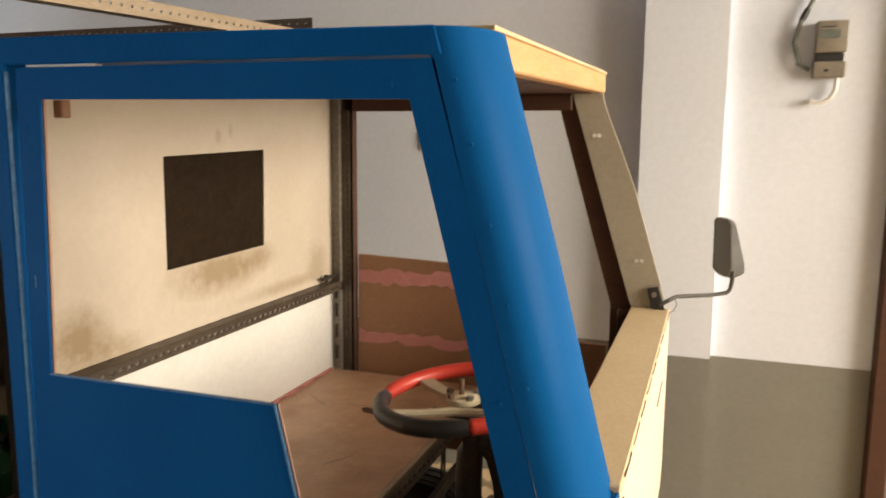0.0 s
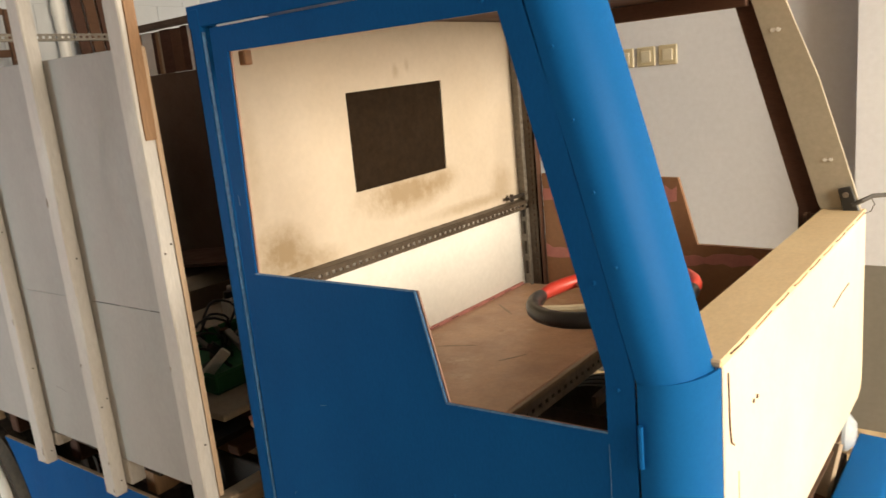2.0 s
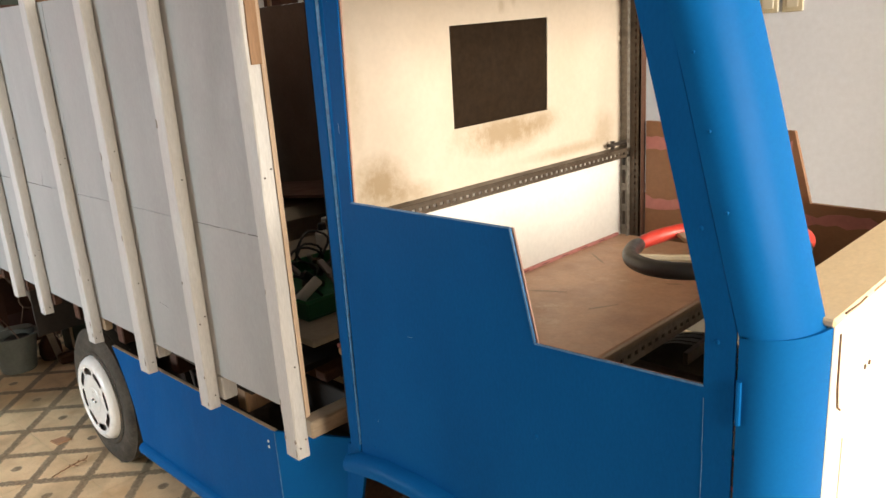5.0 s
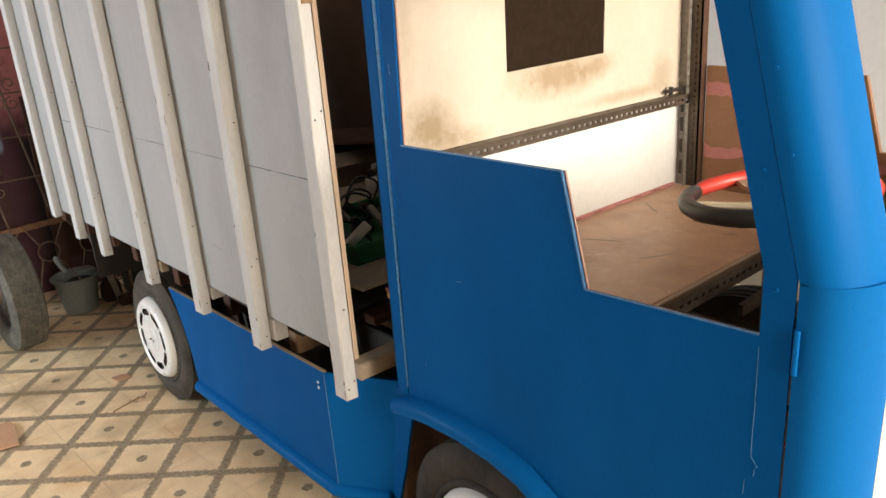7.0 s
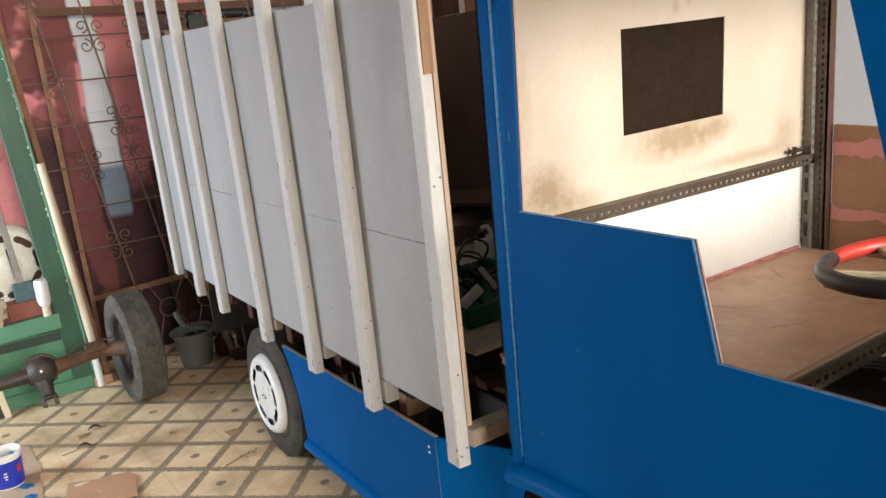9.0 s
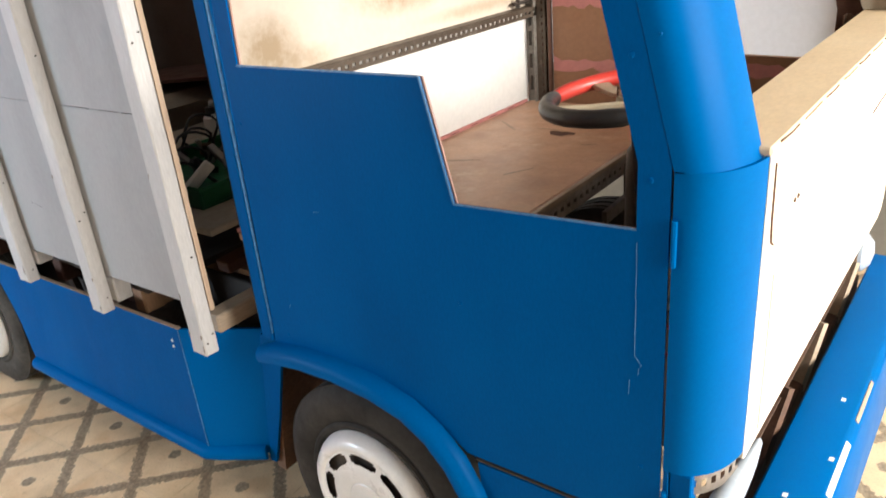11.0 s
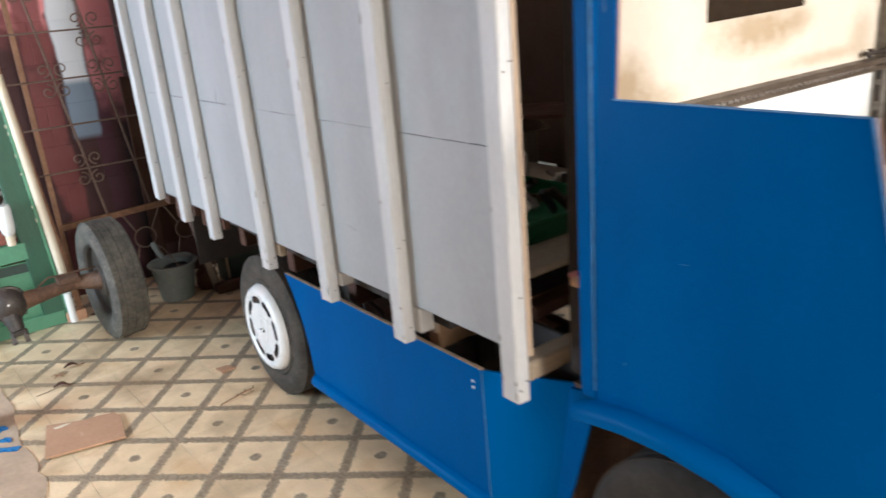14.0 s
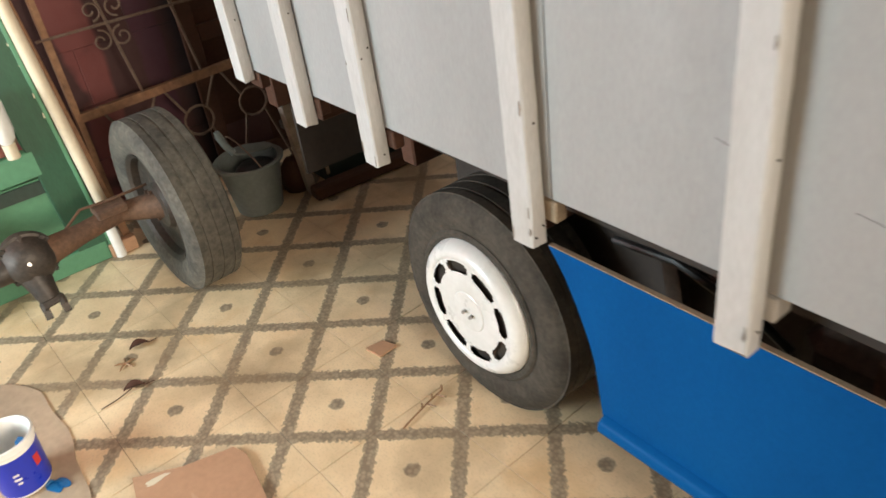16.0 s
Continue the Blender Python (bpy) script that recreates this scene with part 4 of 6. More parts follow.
# unseen far skirt and tail board, added to keep light from under the truck
part("skirt", prism([(x, z) for x, z in skirt], "y", W - 0.012, W), blue, truck, "unseen blue plywood far skirt that blocks light under the bed", smooth=False)
part("tail_skirt", box(-3.21, -3.198, 0.02, W - 0.02, 0.30, 0.525), shade_black, truck, "added dark board that blocks light below the cargo tail")

# front wheel arch
lift["cab"] = 0.002
part("wheel_arch", prism([(-0.985, 0.177), (-0.920, 0.564), (-0.845, 0.577), (-0.868, 0.49), (-0.912, 0.33), (-0.962, 0.177)], "y", 0.043, 0.051), blue, truck, "blue edge of the inner wheel arch")
part("inner_arch", box(-0.99, -0.2, 0.30, 0.312, 0.15, 0.62), shade_black, truck)
part("arch_board", prism([(-0.975, 0.15), (-0.945, 0.15), (-0.910, 0.40), (-0.885, 0.575), (-0.92, 0.575)], "y", 0.055, 0.30), rust, truck)
fpts = [(-0.852, 0.552), (-0.80, 0.568), (-0.72, 0.580), (-0.62, 0.584), (-0.52, 0.576), (-0.44, 0.556), (-0.387, 0.524), (-0.343, 0.477), (-0.310, 0.42), (-0.287, 0.35), (-0.274, 0.28), (-0.269, 0.20), (-0.269, 0.12)]
fen = nb()
prof = [(0.0, 0.033), (-0.017, 0.032), (-0.030, 0.022), (-0.035, 0.008), (-0.033, -0.005), (-0.022, -0.013), (0.0, -0.016)]
rings = []
for i, (x, z) in enumerate(fpts):
    a, b = fpts[max(i - 1, 0)], fpts[min(i + 1, len(fpts) - 1)]
    d = Vector((b[0] - a[0], b[1] - a[1])).normalized()
    nx, nz_ = -d.y, d.x
    sc = 0.8 if i == 0 else 1.0
    rings.append([fen.verts.new((x + nx * o * sc, y * sc + 0.002, z + nz_ * o * sc)) for y, o in prof])
for a, b in zip(rings, rings[1:]):
    for k in range(len(prof) - 1):
        fen.faces.new((a[k], a[k + 1], b[k + 1], b[k]))
    fen.faces.new((a[-1], a[0], b[0], b[-1]))
fen.faces.new(rings[0])
fen.faces.new(rings[-1][::-1])
part("fender", fen, blue_tube, truck, "rounded blue fender strip over the front wheel")

# cab
SEAM_LO, SEAM_HI = (0.050, 1.105), (-0.099, 1.672)
door_out = [(-0.808, 0.592), (-0.70, 0.608), (-0.60, 0.611), (-0.51, 0.603), (-0.43, 0.582), (-0.36, 0.542), (-0.312, 0.508), (0.048, 0.510), (0.047, 1.10), (-0.101, 1.672), (-0.790, 1.675)]
win = [(-0.760, 1.189), (-0.342, 1.191), (-0.296, 0.996), (0.003, 1.007), (0.003, 1.10), (-0.134, 1.622), (-0.745, 1.627)]


def sheet_with_hole(outer, inner, y0, y1):
    """A board in the x z plane with an opening cut through it."""
    bm = nb()
    for y, flip in ((y0, False), (y1, True)):
        ov = [bm.verts.new((x, y, z)) for x, z in outer]
        iv = [bm.verts.new((x, y, z)) for x, z in inner]
        es = [bm.edges.new((v[i], v[(i + 1) % len(v)])) for v in (ov, iv) for i in range(len(v))]
        bmesh.ops.triangle_fill(bm, use_beauty=True, edges=es)
        if not flip:
            keep = (ov, iv)
        else:
            for a, b in zip(keep, (ov, iv)):
                for i in range(len(a)):
                    j = (i + 1) % len(a)
                    bm.faces.new((a[i], a[j], b[j], b[i]))
    bmesh.ops.dissolve_limit(bm, angle_limit=radians(0.5), verts=bm.verts, edges=bm.edges)
    return bm


door = part("cab_door", sheet_with_hole(door_out, win, 0.0, 0.004), blue, truck, "blue plywood door with a stepped window cut-out", smooth=False)
part("inner_lining", sheet_with_hole([(x * 0.995 - 0.004, z) for x, z in door_out], [(x + (0.0035 if x < -0.5 else 0.003), z) for x, z in win], 0.0045, 0.008), lining_pink, door, "brown inner face of the door", smooth=False)
edge = nb()
for a, b in zip(win, win[1:4]):
    beam((a[0], -0.0006, a[1] + 0.001), (b[0], -0.0006, b[1] + 0.001), 0.003, 0.003, up=(0, 1, 0), bm=edge)
part("window_edge", edge, blue_edge, door, "bare pale edge of the window cut-out")
for x, z in ((-0.775, 1.585), (-0.782, 1.08), (0.021, 1.078), (-0.008, 1.235), (0.018, 0.62), (-0.76, 0.63), (-0.16, 1.64), (-0.30, 0.82)):
    part("rivet", lathe([(0.0, -0.002), (0.003, -0.0016), (0.0045, 0.0)], (x, 0.0, z), "y", 10), blue, door)
part("scratch", tube([(0.0040, -0.0002, 0.989), (0.0044, -0.0003, 0.93), (0.0038, -0.0003, 0.905), (0.0048, -0.0002, 0.90), (0.0040, -0.0003, 0.85), (0.0040, -0.0003, 0.812), (0.0100, -0.0001, 0.806), (0.0125, -0.0002, 0.802)], 0.0006, 5), blue_edge, door, "fine pale crack in the paint")
for mk in (((0.010, 0.782), (0.0105, 0.794)), ((-0.004, 0.745), (-0.003, 0.770)), ((0.013, 0.797), (0.015, 0.801)), ((-0.62, 0.93), (-0.605, 0.932)), ((-0.778, 1.33), (-0.779, 1.35)), ((-0.74, 0.70), (-0.735, 0.708))):
    part("scratch", tube([(x, -0.0003, z) for x, z in mk], 0.0006, 5), blue_edge, door, "short pale scratch")
for z in (0.965, 0.525):
    part("hinge", tube([(0.055, -0.003, z), (0.055, -0.003, z + 0.065)], 0.0042, 8), blue_tube, door, "blue painted hinge")

# rear jamb, header and sill
part("rear_jamb", box(-0.846, -0.812, -0.004, 0.05, 0.60, 1.716, 0.003), blue, truck, "blue rear door jamb")
part("jamb_edge", box(-0.8110, -0.8100, -0.003, 0.004, 0.62, 1.67), blue_edge, truck, "worn edge of the jamb")
part("roof_rail", prism([(-0.852, 1.680), (-0.090, 1.676), (-0.100, 1.712), (-0.852, 1.722)], "y", -0.003, 0.05, 0.002), blue, truck, "blue rail above the door")
part("roof_gap", box(-0.775, -0.64, 0.006, 0.02, 1.6765, 1.682), tin_white, truck)
part("corner_block", box(-0.744, -0.724, 0.022, 0.04, 1.600, 1.627, 0.002), brown_board, truck, "small brown wooden block")
# dark_wood puts the underside's shade into the colour of the brown roof
part("roof", prism([(-0.90, 1.704), (-0.098, 1.700), (-0.094, 1.710), (-0.90, 1.715)], "y", 0.052, W, 0.002), dark_wood, truck, "brown board roof of the cab, dark for its shaded underside")
part("front_beam", beam((-0.074, 0.112, 1.694), (-0.078, W - 0.01, 1.728), 0.035, 0.050, bevel=0.003), orange_wood, truck, "raw orange wood beam above the windscreen")
part("beam_cap", beam((-0.085, 0.112, 1.7225), (-0.090, W + 0.005, 1.757), 0.06, 0.006), cream_board, truck, "thin frayed ply on the beam")
part("header", box(-0.86, -0.15, W - 0.03, W, 1.655, 1.70, 0.002), dark_wood, truck, "dark brown header of the far window")
part("lower_panel", prism([(-0.262, 0.10), (0.10, 0.10), (0.10, 0.498), (-0.292, 0.493), (-0.27, 0.30)], "y", 0.001, 0.012), blue, truck, "blue panel below the door")
# black strip draws the worn edge together with the door's shadow gap
part("sill_edge", beam((-0.295, 0.006, 0.4995), (0.10, 0.006, 0.5025), 0.010, 0.003), black_steel, truck, "dark strip for the worn edge and shadow gap under the door")
part("sill_edge", beam((-0.02, 0.0045, 0.5022), (0.1005, 0.0045, 0.5032), 0.008, 0.004), raw_wood, truck, "pale bare wood edge under the door")
part("front_jamb", box(0.0515, 0.0595, 0.002, 0.03, 0.507, 0.6265, 0.001), blue, truck, "dark blue jamb below the corner tube")
part("front_jamb", box(0.0605, 0.0935, 0.005, 0.03, 0.507, 0.6265, 0.002), blue, truck)


# rounded corner tube of the cab: leaning above the belt, upright below
def corner_tube(levels, r_x, r_y, name, label, sweep=100):
    bm = nb()
    rings = []
    for x, z in levels:
        ring = [bm.verts.new((x - 0.012, 0.0, z))]
        for k in range(17):
            a = radians(-90 + sweep * k / 16)
            ring.append(bm.verts.new((x + r_x * math.cos(a), r_y + r_y * math.sin(a), z)))
        inner = [bm.verts.new((v.co.x - 0.004 if i else v.co.x, v.co.y + 0.004, z)) for i, v in enumerate(ring)]
        rings.append((ring, inner))
    for (a, ai), (b, bi) in zip(rings, rings[1:]):
        for i in range(len(a) - 1):
            bm.faces.new((a[i], a[i + 1], b[i + 1], b[i]))
            bm.faces.new((ai[i], bi[i], bi[i + 1], ai[i + 1]))
    for ring, inner in (rings[0], rings[-1]):
        for i in range(len(ring) - 1):
            bm.faces.new((ring[i], inner[i], inner[i + 1], ring[i + 1]))
    for i in (0, -1):
        for (a, ai), (b, bi) in zip(rings, rings[1:]):
            bm.faces.new((a[i], b[i], bi[i], ai[i]))
    return part(name, bm, blue_tube, truck, label)


corner_tube([(0.063, 1.092), (0.045, 1.16), (-0.022, 1.418), (-0.092, 1.67), (-0.103, 1.711)], 0.066, 0.104, "corner_tube", "glossy blue leaning corner tube of the cab", 88)
corner_tube([(0.064, 0.628), (0.064, 0.86), (0.063, 1.094)], 0.074, 0.1135, "corner_tube", "glossy blue upright corner tube of the cab")
for x, z in ((0.028, 1.26), (0.0, 1.365), (-0.025, 1.465), (-0.05, 1.565), (-0.072, 1.645)):
    part("rivet", lathe([(0.0, -0.002), (0.0018, -0.0016), (0.0026, 0.0)], (x, 0.0, z), "y", 8), blue_tube, truck)

# front panel, dash shelf
FX = 0.140
fp = nb()
pts = [(0.10, 0.613), (W - 0.06, 0.598), (W - 0.02, 0.608), (W, 0.64), (W, 1.095), (0.10, 1.095)]
prism(pts, "x", FX - 0.012, FX, 0.002, fp)
part("front_panel", fp, white_front, truck, "cream white front board below the windscreen")
part("dash_shelf", box(0.035, FX + 0.001, 0.09, W, 1.0965, 1.108, 0.003), cream_board, truck, "cream plywood shelf below the windscreen")
r8 = random.Random(6)
for k in range(9):
    y = 0.13 + 0.125 * k
    part("edge_wear", tube([(FX + 0.0012, y, 1.1045 + r8.uniform(-0.002, 0.002)), (FX + 0.0014, y + r8.uniform(0.03, 0.06), 1.1035), (FX + 0.0012, y + r8.uniform(0.07, 0.11), 1.1045)], 0.0016, 5), splice_wood if k % 2 else rust, truck, "brown wear along the shelf edge")
part("front_panel_back", box(0.045, 0.056, 0.11, W - 0.01, 0.56, 1.09), dark_wood, truck)
cr = nb()
tube([(FX + 0.001, 0.118, 1.08), (FX + 0.0015, 0.121, 1.0), (FX + 0.0015, 0.128, 0.965), (FX + 0.001, 0.142, 0.955)], 0.0016, 5, bm=cr)
part("crack", cr, rust, truck, "curved crack in the front board")
part("crack", tube([(FX + 0.0008, 0.165, 0.90), (FX + 0.0008, 0.163, 0.63)], 0.0008, 4), pillar_board, truck)
part("scratch", tube([(FX + 0.001, 0.865, 0.958), (FX + 0.001, 0.95, 0.965), (FX + 0.001, 1.045, 0.966)], 0.0014, 4), rust, truck)
for y in (0.245, 0.265):
    part("screw", tube([(FX, y, 0.985), (FX + 0.002, y, 0.985)], 0.004, 6), rust, truck)

# far pillar board with its dark inner post
pil = [(-0.150, 1.703), (-0.066, 1.703), (-0.058, 1.668), (0.028, 1.451), (0.112, 1.178), (0.130, 1.109), (0.036, 1.109), (0.030, 1.12)]
part("far_pillar", prism(pil, "y", W - 0.022, W - 0.010, 0.001), pillar_board, truck, "grey beige board pillar beside the windscreen")
post = [(-0.185, 1.655), (-0.150, 1.703), (0.036, 1.109), (0.036, 0.60), (-0.024, 0.60), (-0.024, 1.108)]
part("far_post", prism(post, "y", W - 0.006, W + 0.004), dark_wood, truck, "dark brown post beside the far door")
part("far_post_flange", angle_iron((0.0, W - 0.025, 0.60), (0, 0, 1), (1, 0, 0), (0, -1, 0), 0.50), rust, truck)
for dx in (0.0, 0.014):
    part("bolt", tube([(-0.085 + dx, W - 0.026, 1.585 + dx * 0.1), (-0.085 + dx, W - 0.020, 1.585)], 0.006, 7), tin_white, truck)
    part("bolt", tube([(0.045 + dx, W - 0.026, 1.24 + dx * 0.1), (0.045 + dx, W - 0.020, 1.24)], 0.005, 7), tin_white, truck)

# far door, its brown inner face with pink strips
far_door = prism([(-0.82, 0.60), (-0.03, 0.60), (-0.03, 0.985), (-0.302, 0.990), (-0.356, 1.191), (-0.82, 1.206)], "y", W - 0.012, W + 0.004)
fd = part("far_door", far_door, brown_board, truck, "brown inner face of the far door with a stepped top")
rnd = random.Random(4)


def ragged(x0, x1, z0, z1, n=26):
    top = [(x0 + (x1 - x0) * i / n, z1 + rnd.uniform(-0.012, 0.006)) for i in range(n + 1)]
    bot = [(x0 + (x1 - x0) * i / n, z0 + rnd.uniform(-0.006, 0.012)) for i in range(n, -1, -1)]
    return top + bot


part("pink_strip", prism(ragged(-0.818, -0.36, 1.115, 1.165), "y", W - 0.0135, W - 0.012), pink_paint, fd, "ragged pink primer strip")
part("pink_strip", prism(ragged(-0.818, -0.12, 0.925, 0.962), "y", W - 0.0135, W - 0.012), pink_paint, fd, "ragged pink primer strip")
part("far_window_trim", box(-0.838, -0.827, W - 0.03, W, 0.60, 1.68, 0.002), dark_wood, truck, "dark brown window post")

# back wall of the cab with its hatch
def yz_sheet(outer, holes, x0, x1):
    bm = nb()
    keep = None
    for x in (x0, x1):
        loops = [[bm.verts.new((x, y, z)) for y, z in pts_] for pts_ in [outer] + holes]
        es = [bm.edges.new((v[i], v[(i + 1) % len(v)])) for v in loops for i in range(len(v))]
        bmesh.ops.triangle_fill(bm, use_beauty=True, edges=es)
        if keep:
            for a, b in zip(keep, loops):
                for i in range(len(a)):
                    j = (i + 1) % len(a)
                    bm.faces.new((a[i], a[j], b[j], b[i]))
        keep = loops
    bmesh.ops.dissolve_limit(bm, angle_limit=radians(0.5), verts=bm.verts, edges=bm.edges)
    return bm


hatch = [(0.462, 1.275), (0.853, 1.283), (0.862, 1.540), (0.464, 1.529)]
part("lower_back_board", box(-0.917, -0.905, 0.07, 1.245, 0.80, 1.1095), lower_white, truck, "whiter board below the steel rail, lightened where light falls")
part("back_wall", yz_sheet([(0.07, 1.11), (1.245, 1.11), (1.245, 1.708), (0.07, 1.708)], [hatch], -0.909, -0.905), back_white, truck, "white painted plywood back wall with brown stains and a hatch", smooth=False)
# dark sheet added in the gap, in place of the shaded cargo inside
part("jamb_return", box(-0.925, -0.854, 0.052, 0.066, 0.60, 1.712), shade_black, truck, "added dark board for the shade behind the rear jamb")
# sheet added close behind the opening, so the hatch stays as dark as shade
part("hatch_backing", box(-0.919, -0.9105, 0.40, 0.92, 1.22, 1.60), hatch_dark, truck, "black sheet for the unlit inside seen through the hatch")
part("cross_rail", box(-0.9045, -0.868, 0.13, 1.24, 1.119, 1.122, 0.0005), rail_steel, truck, "worn slotted steel rail across the back wall")
part("cross_rail", slotted((-0.868, 0.13, 1.1185), (0, 1, 0), (0, 0, -1), 1.11, 0.027, thick=0.0025, pitch=0.024, slot=0.012, gap=0.008), rail_steel, truck, "front flange of the slotted rail")
for k in range(20):
    part("rail_notch", box(-0.9035, -0.8985, 0.17 + 0.053 * k, 0.18 + 0.053 * k, 1.1221, 1.1225), black_steel, truck)
part("post_board", box(-0.903, -0.846, 1.247, 1.254, 0.83, 1.70), dark_wood, truck, "dark board behind the corner post")
part("rail_bolt", tube([(-0.885, 1.14, 1.138), (-0.885, 1.25, 1.138)], 0.006, 6), black_steel, truck)
part("rail_bolt", tube([(-0.885, 1.165, 1.125), (-0.885, 1.165, 1.15)], 0.007, 6), black_steel, truck)
part("corner_post", box(-0.9045, -0.870, 1.2425, 1.2455, 0.83, 1.70, 0.0005), dull_steel, truck, "grey steel corner post")
part("corner_post", slotted((-0.868, 1.240, 0.82), (0, 0, 1), (1, 0, 0), 0.88, 0.040, pitch=0.021, slot=0.010, gap=0.007), rail_steel, truck, "brown slotted post strip")
part("corner_post", slotted((-0.868, 1.225, 0.82), (0, 0, 1), (0, 1, 0), 0.88, 0.016, pitch=0.03, slot=0.016, gap=0.006), dull_steel, truck)
for z in (0.86, 0.93, 1.0, 1.06):
    part("post_slot", box(-0.896, -0.886, 1.2405, 1.2423, z, z + 0.045), black_steel, truck)

# seat board
lift["cab"] = 0.007
part("seat_board", box(-0.903, -0.396, 0.03, 1.245, 0.802, 0.820, 0.003), seat_board_mat, truck, "dusty brown seat board")
part("seat_edge", box(-0.3955, -0.384, 0.03, 1.245, 0.803, 0.819, 0.002), raw_wood, truck, "pale front edge of the seat board")
part("seat_rail", angle_iron((-0.384, 0.03, 0.806), (0, 1, 0), (0, 0, -1), (-1, 0, 0), 1.2, 0.04, 0.035), zinc, truck, "slotted steel rail under the seat front")
# black sheet added so the seat rail's slots look shaded
part("rail_backing", box(-0.396, -0.3875, 0.04, 1.22, 0.768, 0.801), black_steel, truck)
part("wall_foot_strip", box(-0.9045, -0.897, 0.03, 1.22, 0.8205, 0.829), pink_paint, truck, "thin pink strip at the foot of the back wall")
part("cab_floor", box(-0.90, 0.04, 0.315, 0.95, 0.40, 0.415), shade_black, truck, "dark cab floor")
part("seat_support", slotted((-0.36, 0.775, 0.42), (0, 0, 1), (0, 1, 0), 0.38, 0.03, pitch=0.05, slot=0.03), black_steel, truck, "black slotted seat support")
part("brace", beam((-0.34, 0.62, 0.73), (-0.34, 1.05, 0.74), 0.012, 0.03), black_steel, truck)
part("floor_cover", box(-0.36, -0.12, 0.80, 1.2, 0.416, 0.50, 0.01), paper, truck, "pale box cover on the cab floor")
for k in range(3):
    y = 0.34 + 0.06 * k
    part("wire", tube([(-0.32, y, 0.60), (-0.24, y + 0.03, 0.67), (-0.16, y + 0.05, 0.64), (-0.08, y + 0.02, 0.58)], 0.003, 5), red_wire if k < 2 else raw_wood, truck)

for k in range(11):
    part("stitch", box(-0.8968, -0.8958, 0.10 + 0.10 * k, 0.135 + 0.10 * k, 0.8235, 0.8255), dark_wood, truck)

# steering wheel
SC, SR = Vector((-0.209, 0.475, 1.062)), 0.166
tilt = Matrix.Rotation(radians(-6), 3, "Y") @ Matrix.Rotation(radians(2.8), 3, "X")


def on_wheel(r, deg, h=0.0):
    a = radians(deg)
    return SC + tilt @ Vector((r * math.cos(a), r * math.sin(a), h))


def grip(a0, a1, r, material, label):
    """A wrapped stretch of the rim whose ends are rounded off."""
    pts_ = [on_wheel(SR, a0 + (a1 - a0) * k / 24) for k in range(25)]
    rs_ = [r * 0.80] + [r * 0.96] + [r * (1.0 + 0.015 * math.sin(k * 2.1)) for k in range(21)] + [r * 0.96] + [r * 0.80]
    part("grip", tube(pts_, rs_, 16), material, rim, label)


rim = part("steering_wheel", tube([on_wheel(SR, q) for q in range(0, 360, 6)], 0.011, 12, closed=True), red_foam, truck, "red and black wrapped steering wheel")
grip(183, 291, 0.0168, black_foam, "black foam grip")
grip(291.5, 318, 0.0152, red_foam, "red vinyl wrap")
grip(318.5, 368, 0.0168, black_foam, "black foam grip")
grip(8, 182.5, 0.0158, red_foam, "red vinyl wrap")


def flat_spoke(p, q, w0, w1, thick=0.004):
    """A pressed flat spoke, wider at the rim, with turned-down edges."""
    bm = nb()
    d = (q - p).normalized()
    s_ = d.cross(Vector((0, 0, 1))).normalized()
    rows_ = []
    for f in (0.0, 0.3, 0.7, 1.0):
        c = p + (q - p) * f + Vector((0, 0, -0.006 * math.sin(math.pi * f)))
        w = w0 + (w1 - w0) * f
        rows_.append([bm.verts.new(c + s_ * (w * k) + Vector((0, 0, -0.006 if abs(k) > 0.45 else 0.0))) for k in (-0.5, -0.42, 0.0, 0.42, 0.5)])
    for a_, b_2 in zip(rows_, rows_[1:]):
        for k in range(4):
            bm.faces.new((a_[k], a_[k + 1], b_2[k + 1], b_2[k]))
    bmesh.ops.solidify(bm, geom=bm.faces[:], thickness=thick)
    return bm


part("spoke", flat_spoke(on_wheel(0.022, 140, -0.004), on_wheel(SR - 0.010, 140, 0.0), 0.034, 0.040), cream_paint, rim, "cream pressed spoke")
part("spoke", flat_spoke(on_wheel(0.022, 40, -0.004), on_wheel(SR - 0.010, 40, 0.0), 0.034, 0.040), cream_paint, rim, "cream pressed spoke")
part("spoke", tube([on_wheel(SR - 0.012, 222, 0.002), on_wheel(0.105, 240, -0.002), on_wheel(0.075, 268, -0.004), on_wheel(0.085, 300, -0.004), on_wheel(SR - 0.012, 322, 0.002)], [0.007, 0.008, 0.009, 0.008, 0.007], 8), cream_paint, rim, "cream curved spoke")
part("hub", lathe([(0.0, 0.004), (0.026, 0.003), (0.034, -0.003), (0.034, -0.012), (0.0, -0.012)], SC, "z", 24), cream_paint, rim, "cream hub plate")
part("hub_bolt", tube([SC + Vector((-0.004, 0, 0.0)), SC + Vector((-0.004, 0, 0.034))], 0.0055, 8), rust, rim, "rusty bolt")
for dx, dy in ((-0.03, 0.006), (0.022, 0.018), (0.02, -0.02), (-0.018, -0.022)):
    part("nut", tube([SC + Vector((dx, dy, 0.0)), SC + Vector((dx, dy, 0.009))], 0.0075, 6), chrome if dx > 0 else rust, rim)
part("column_bracket", beam(SC + Vector((-0.05, -0.05, -0.02)), SC + Vector((0.06, -0.05, -0.022)), 0.03, 0.005), black_steel, rim)
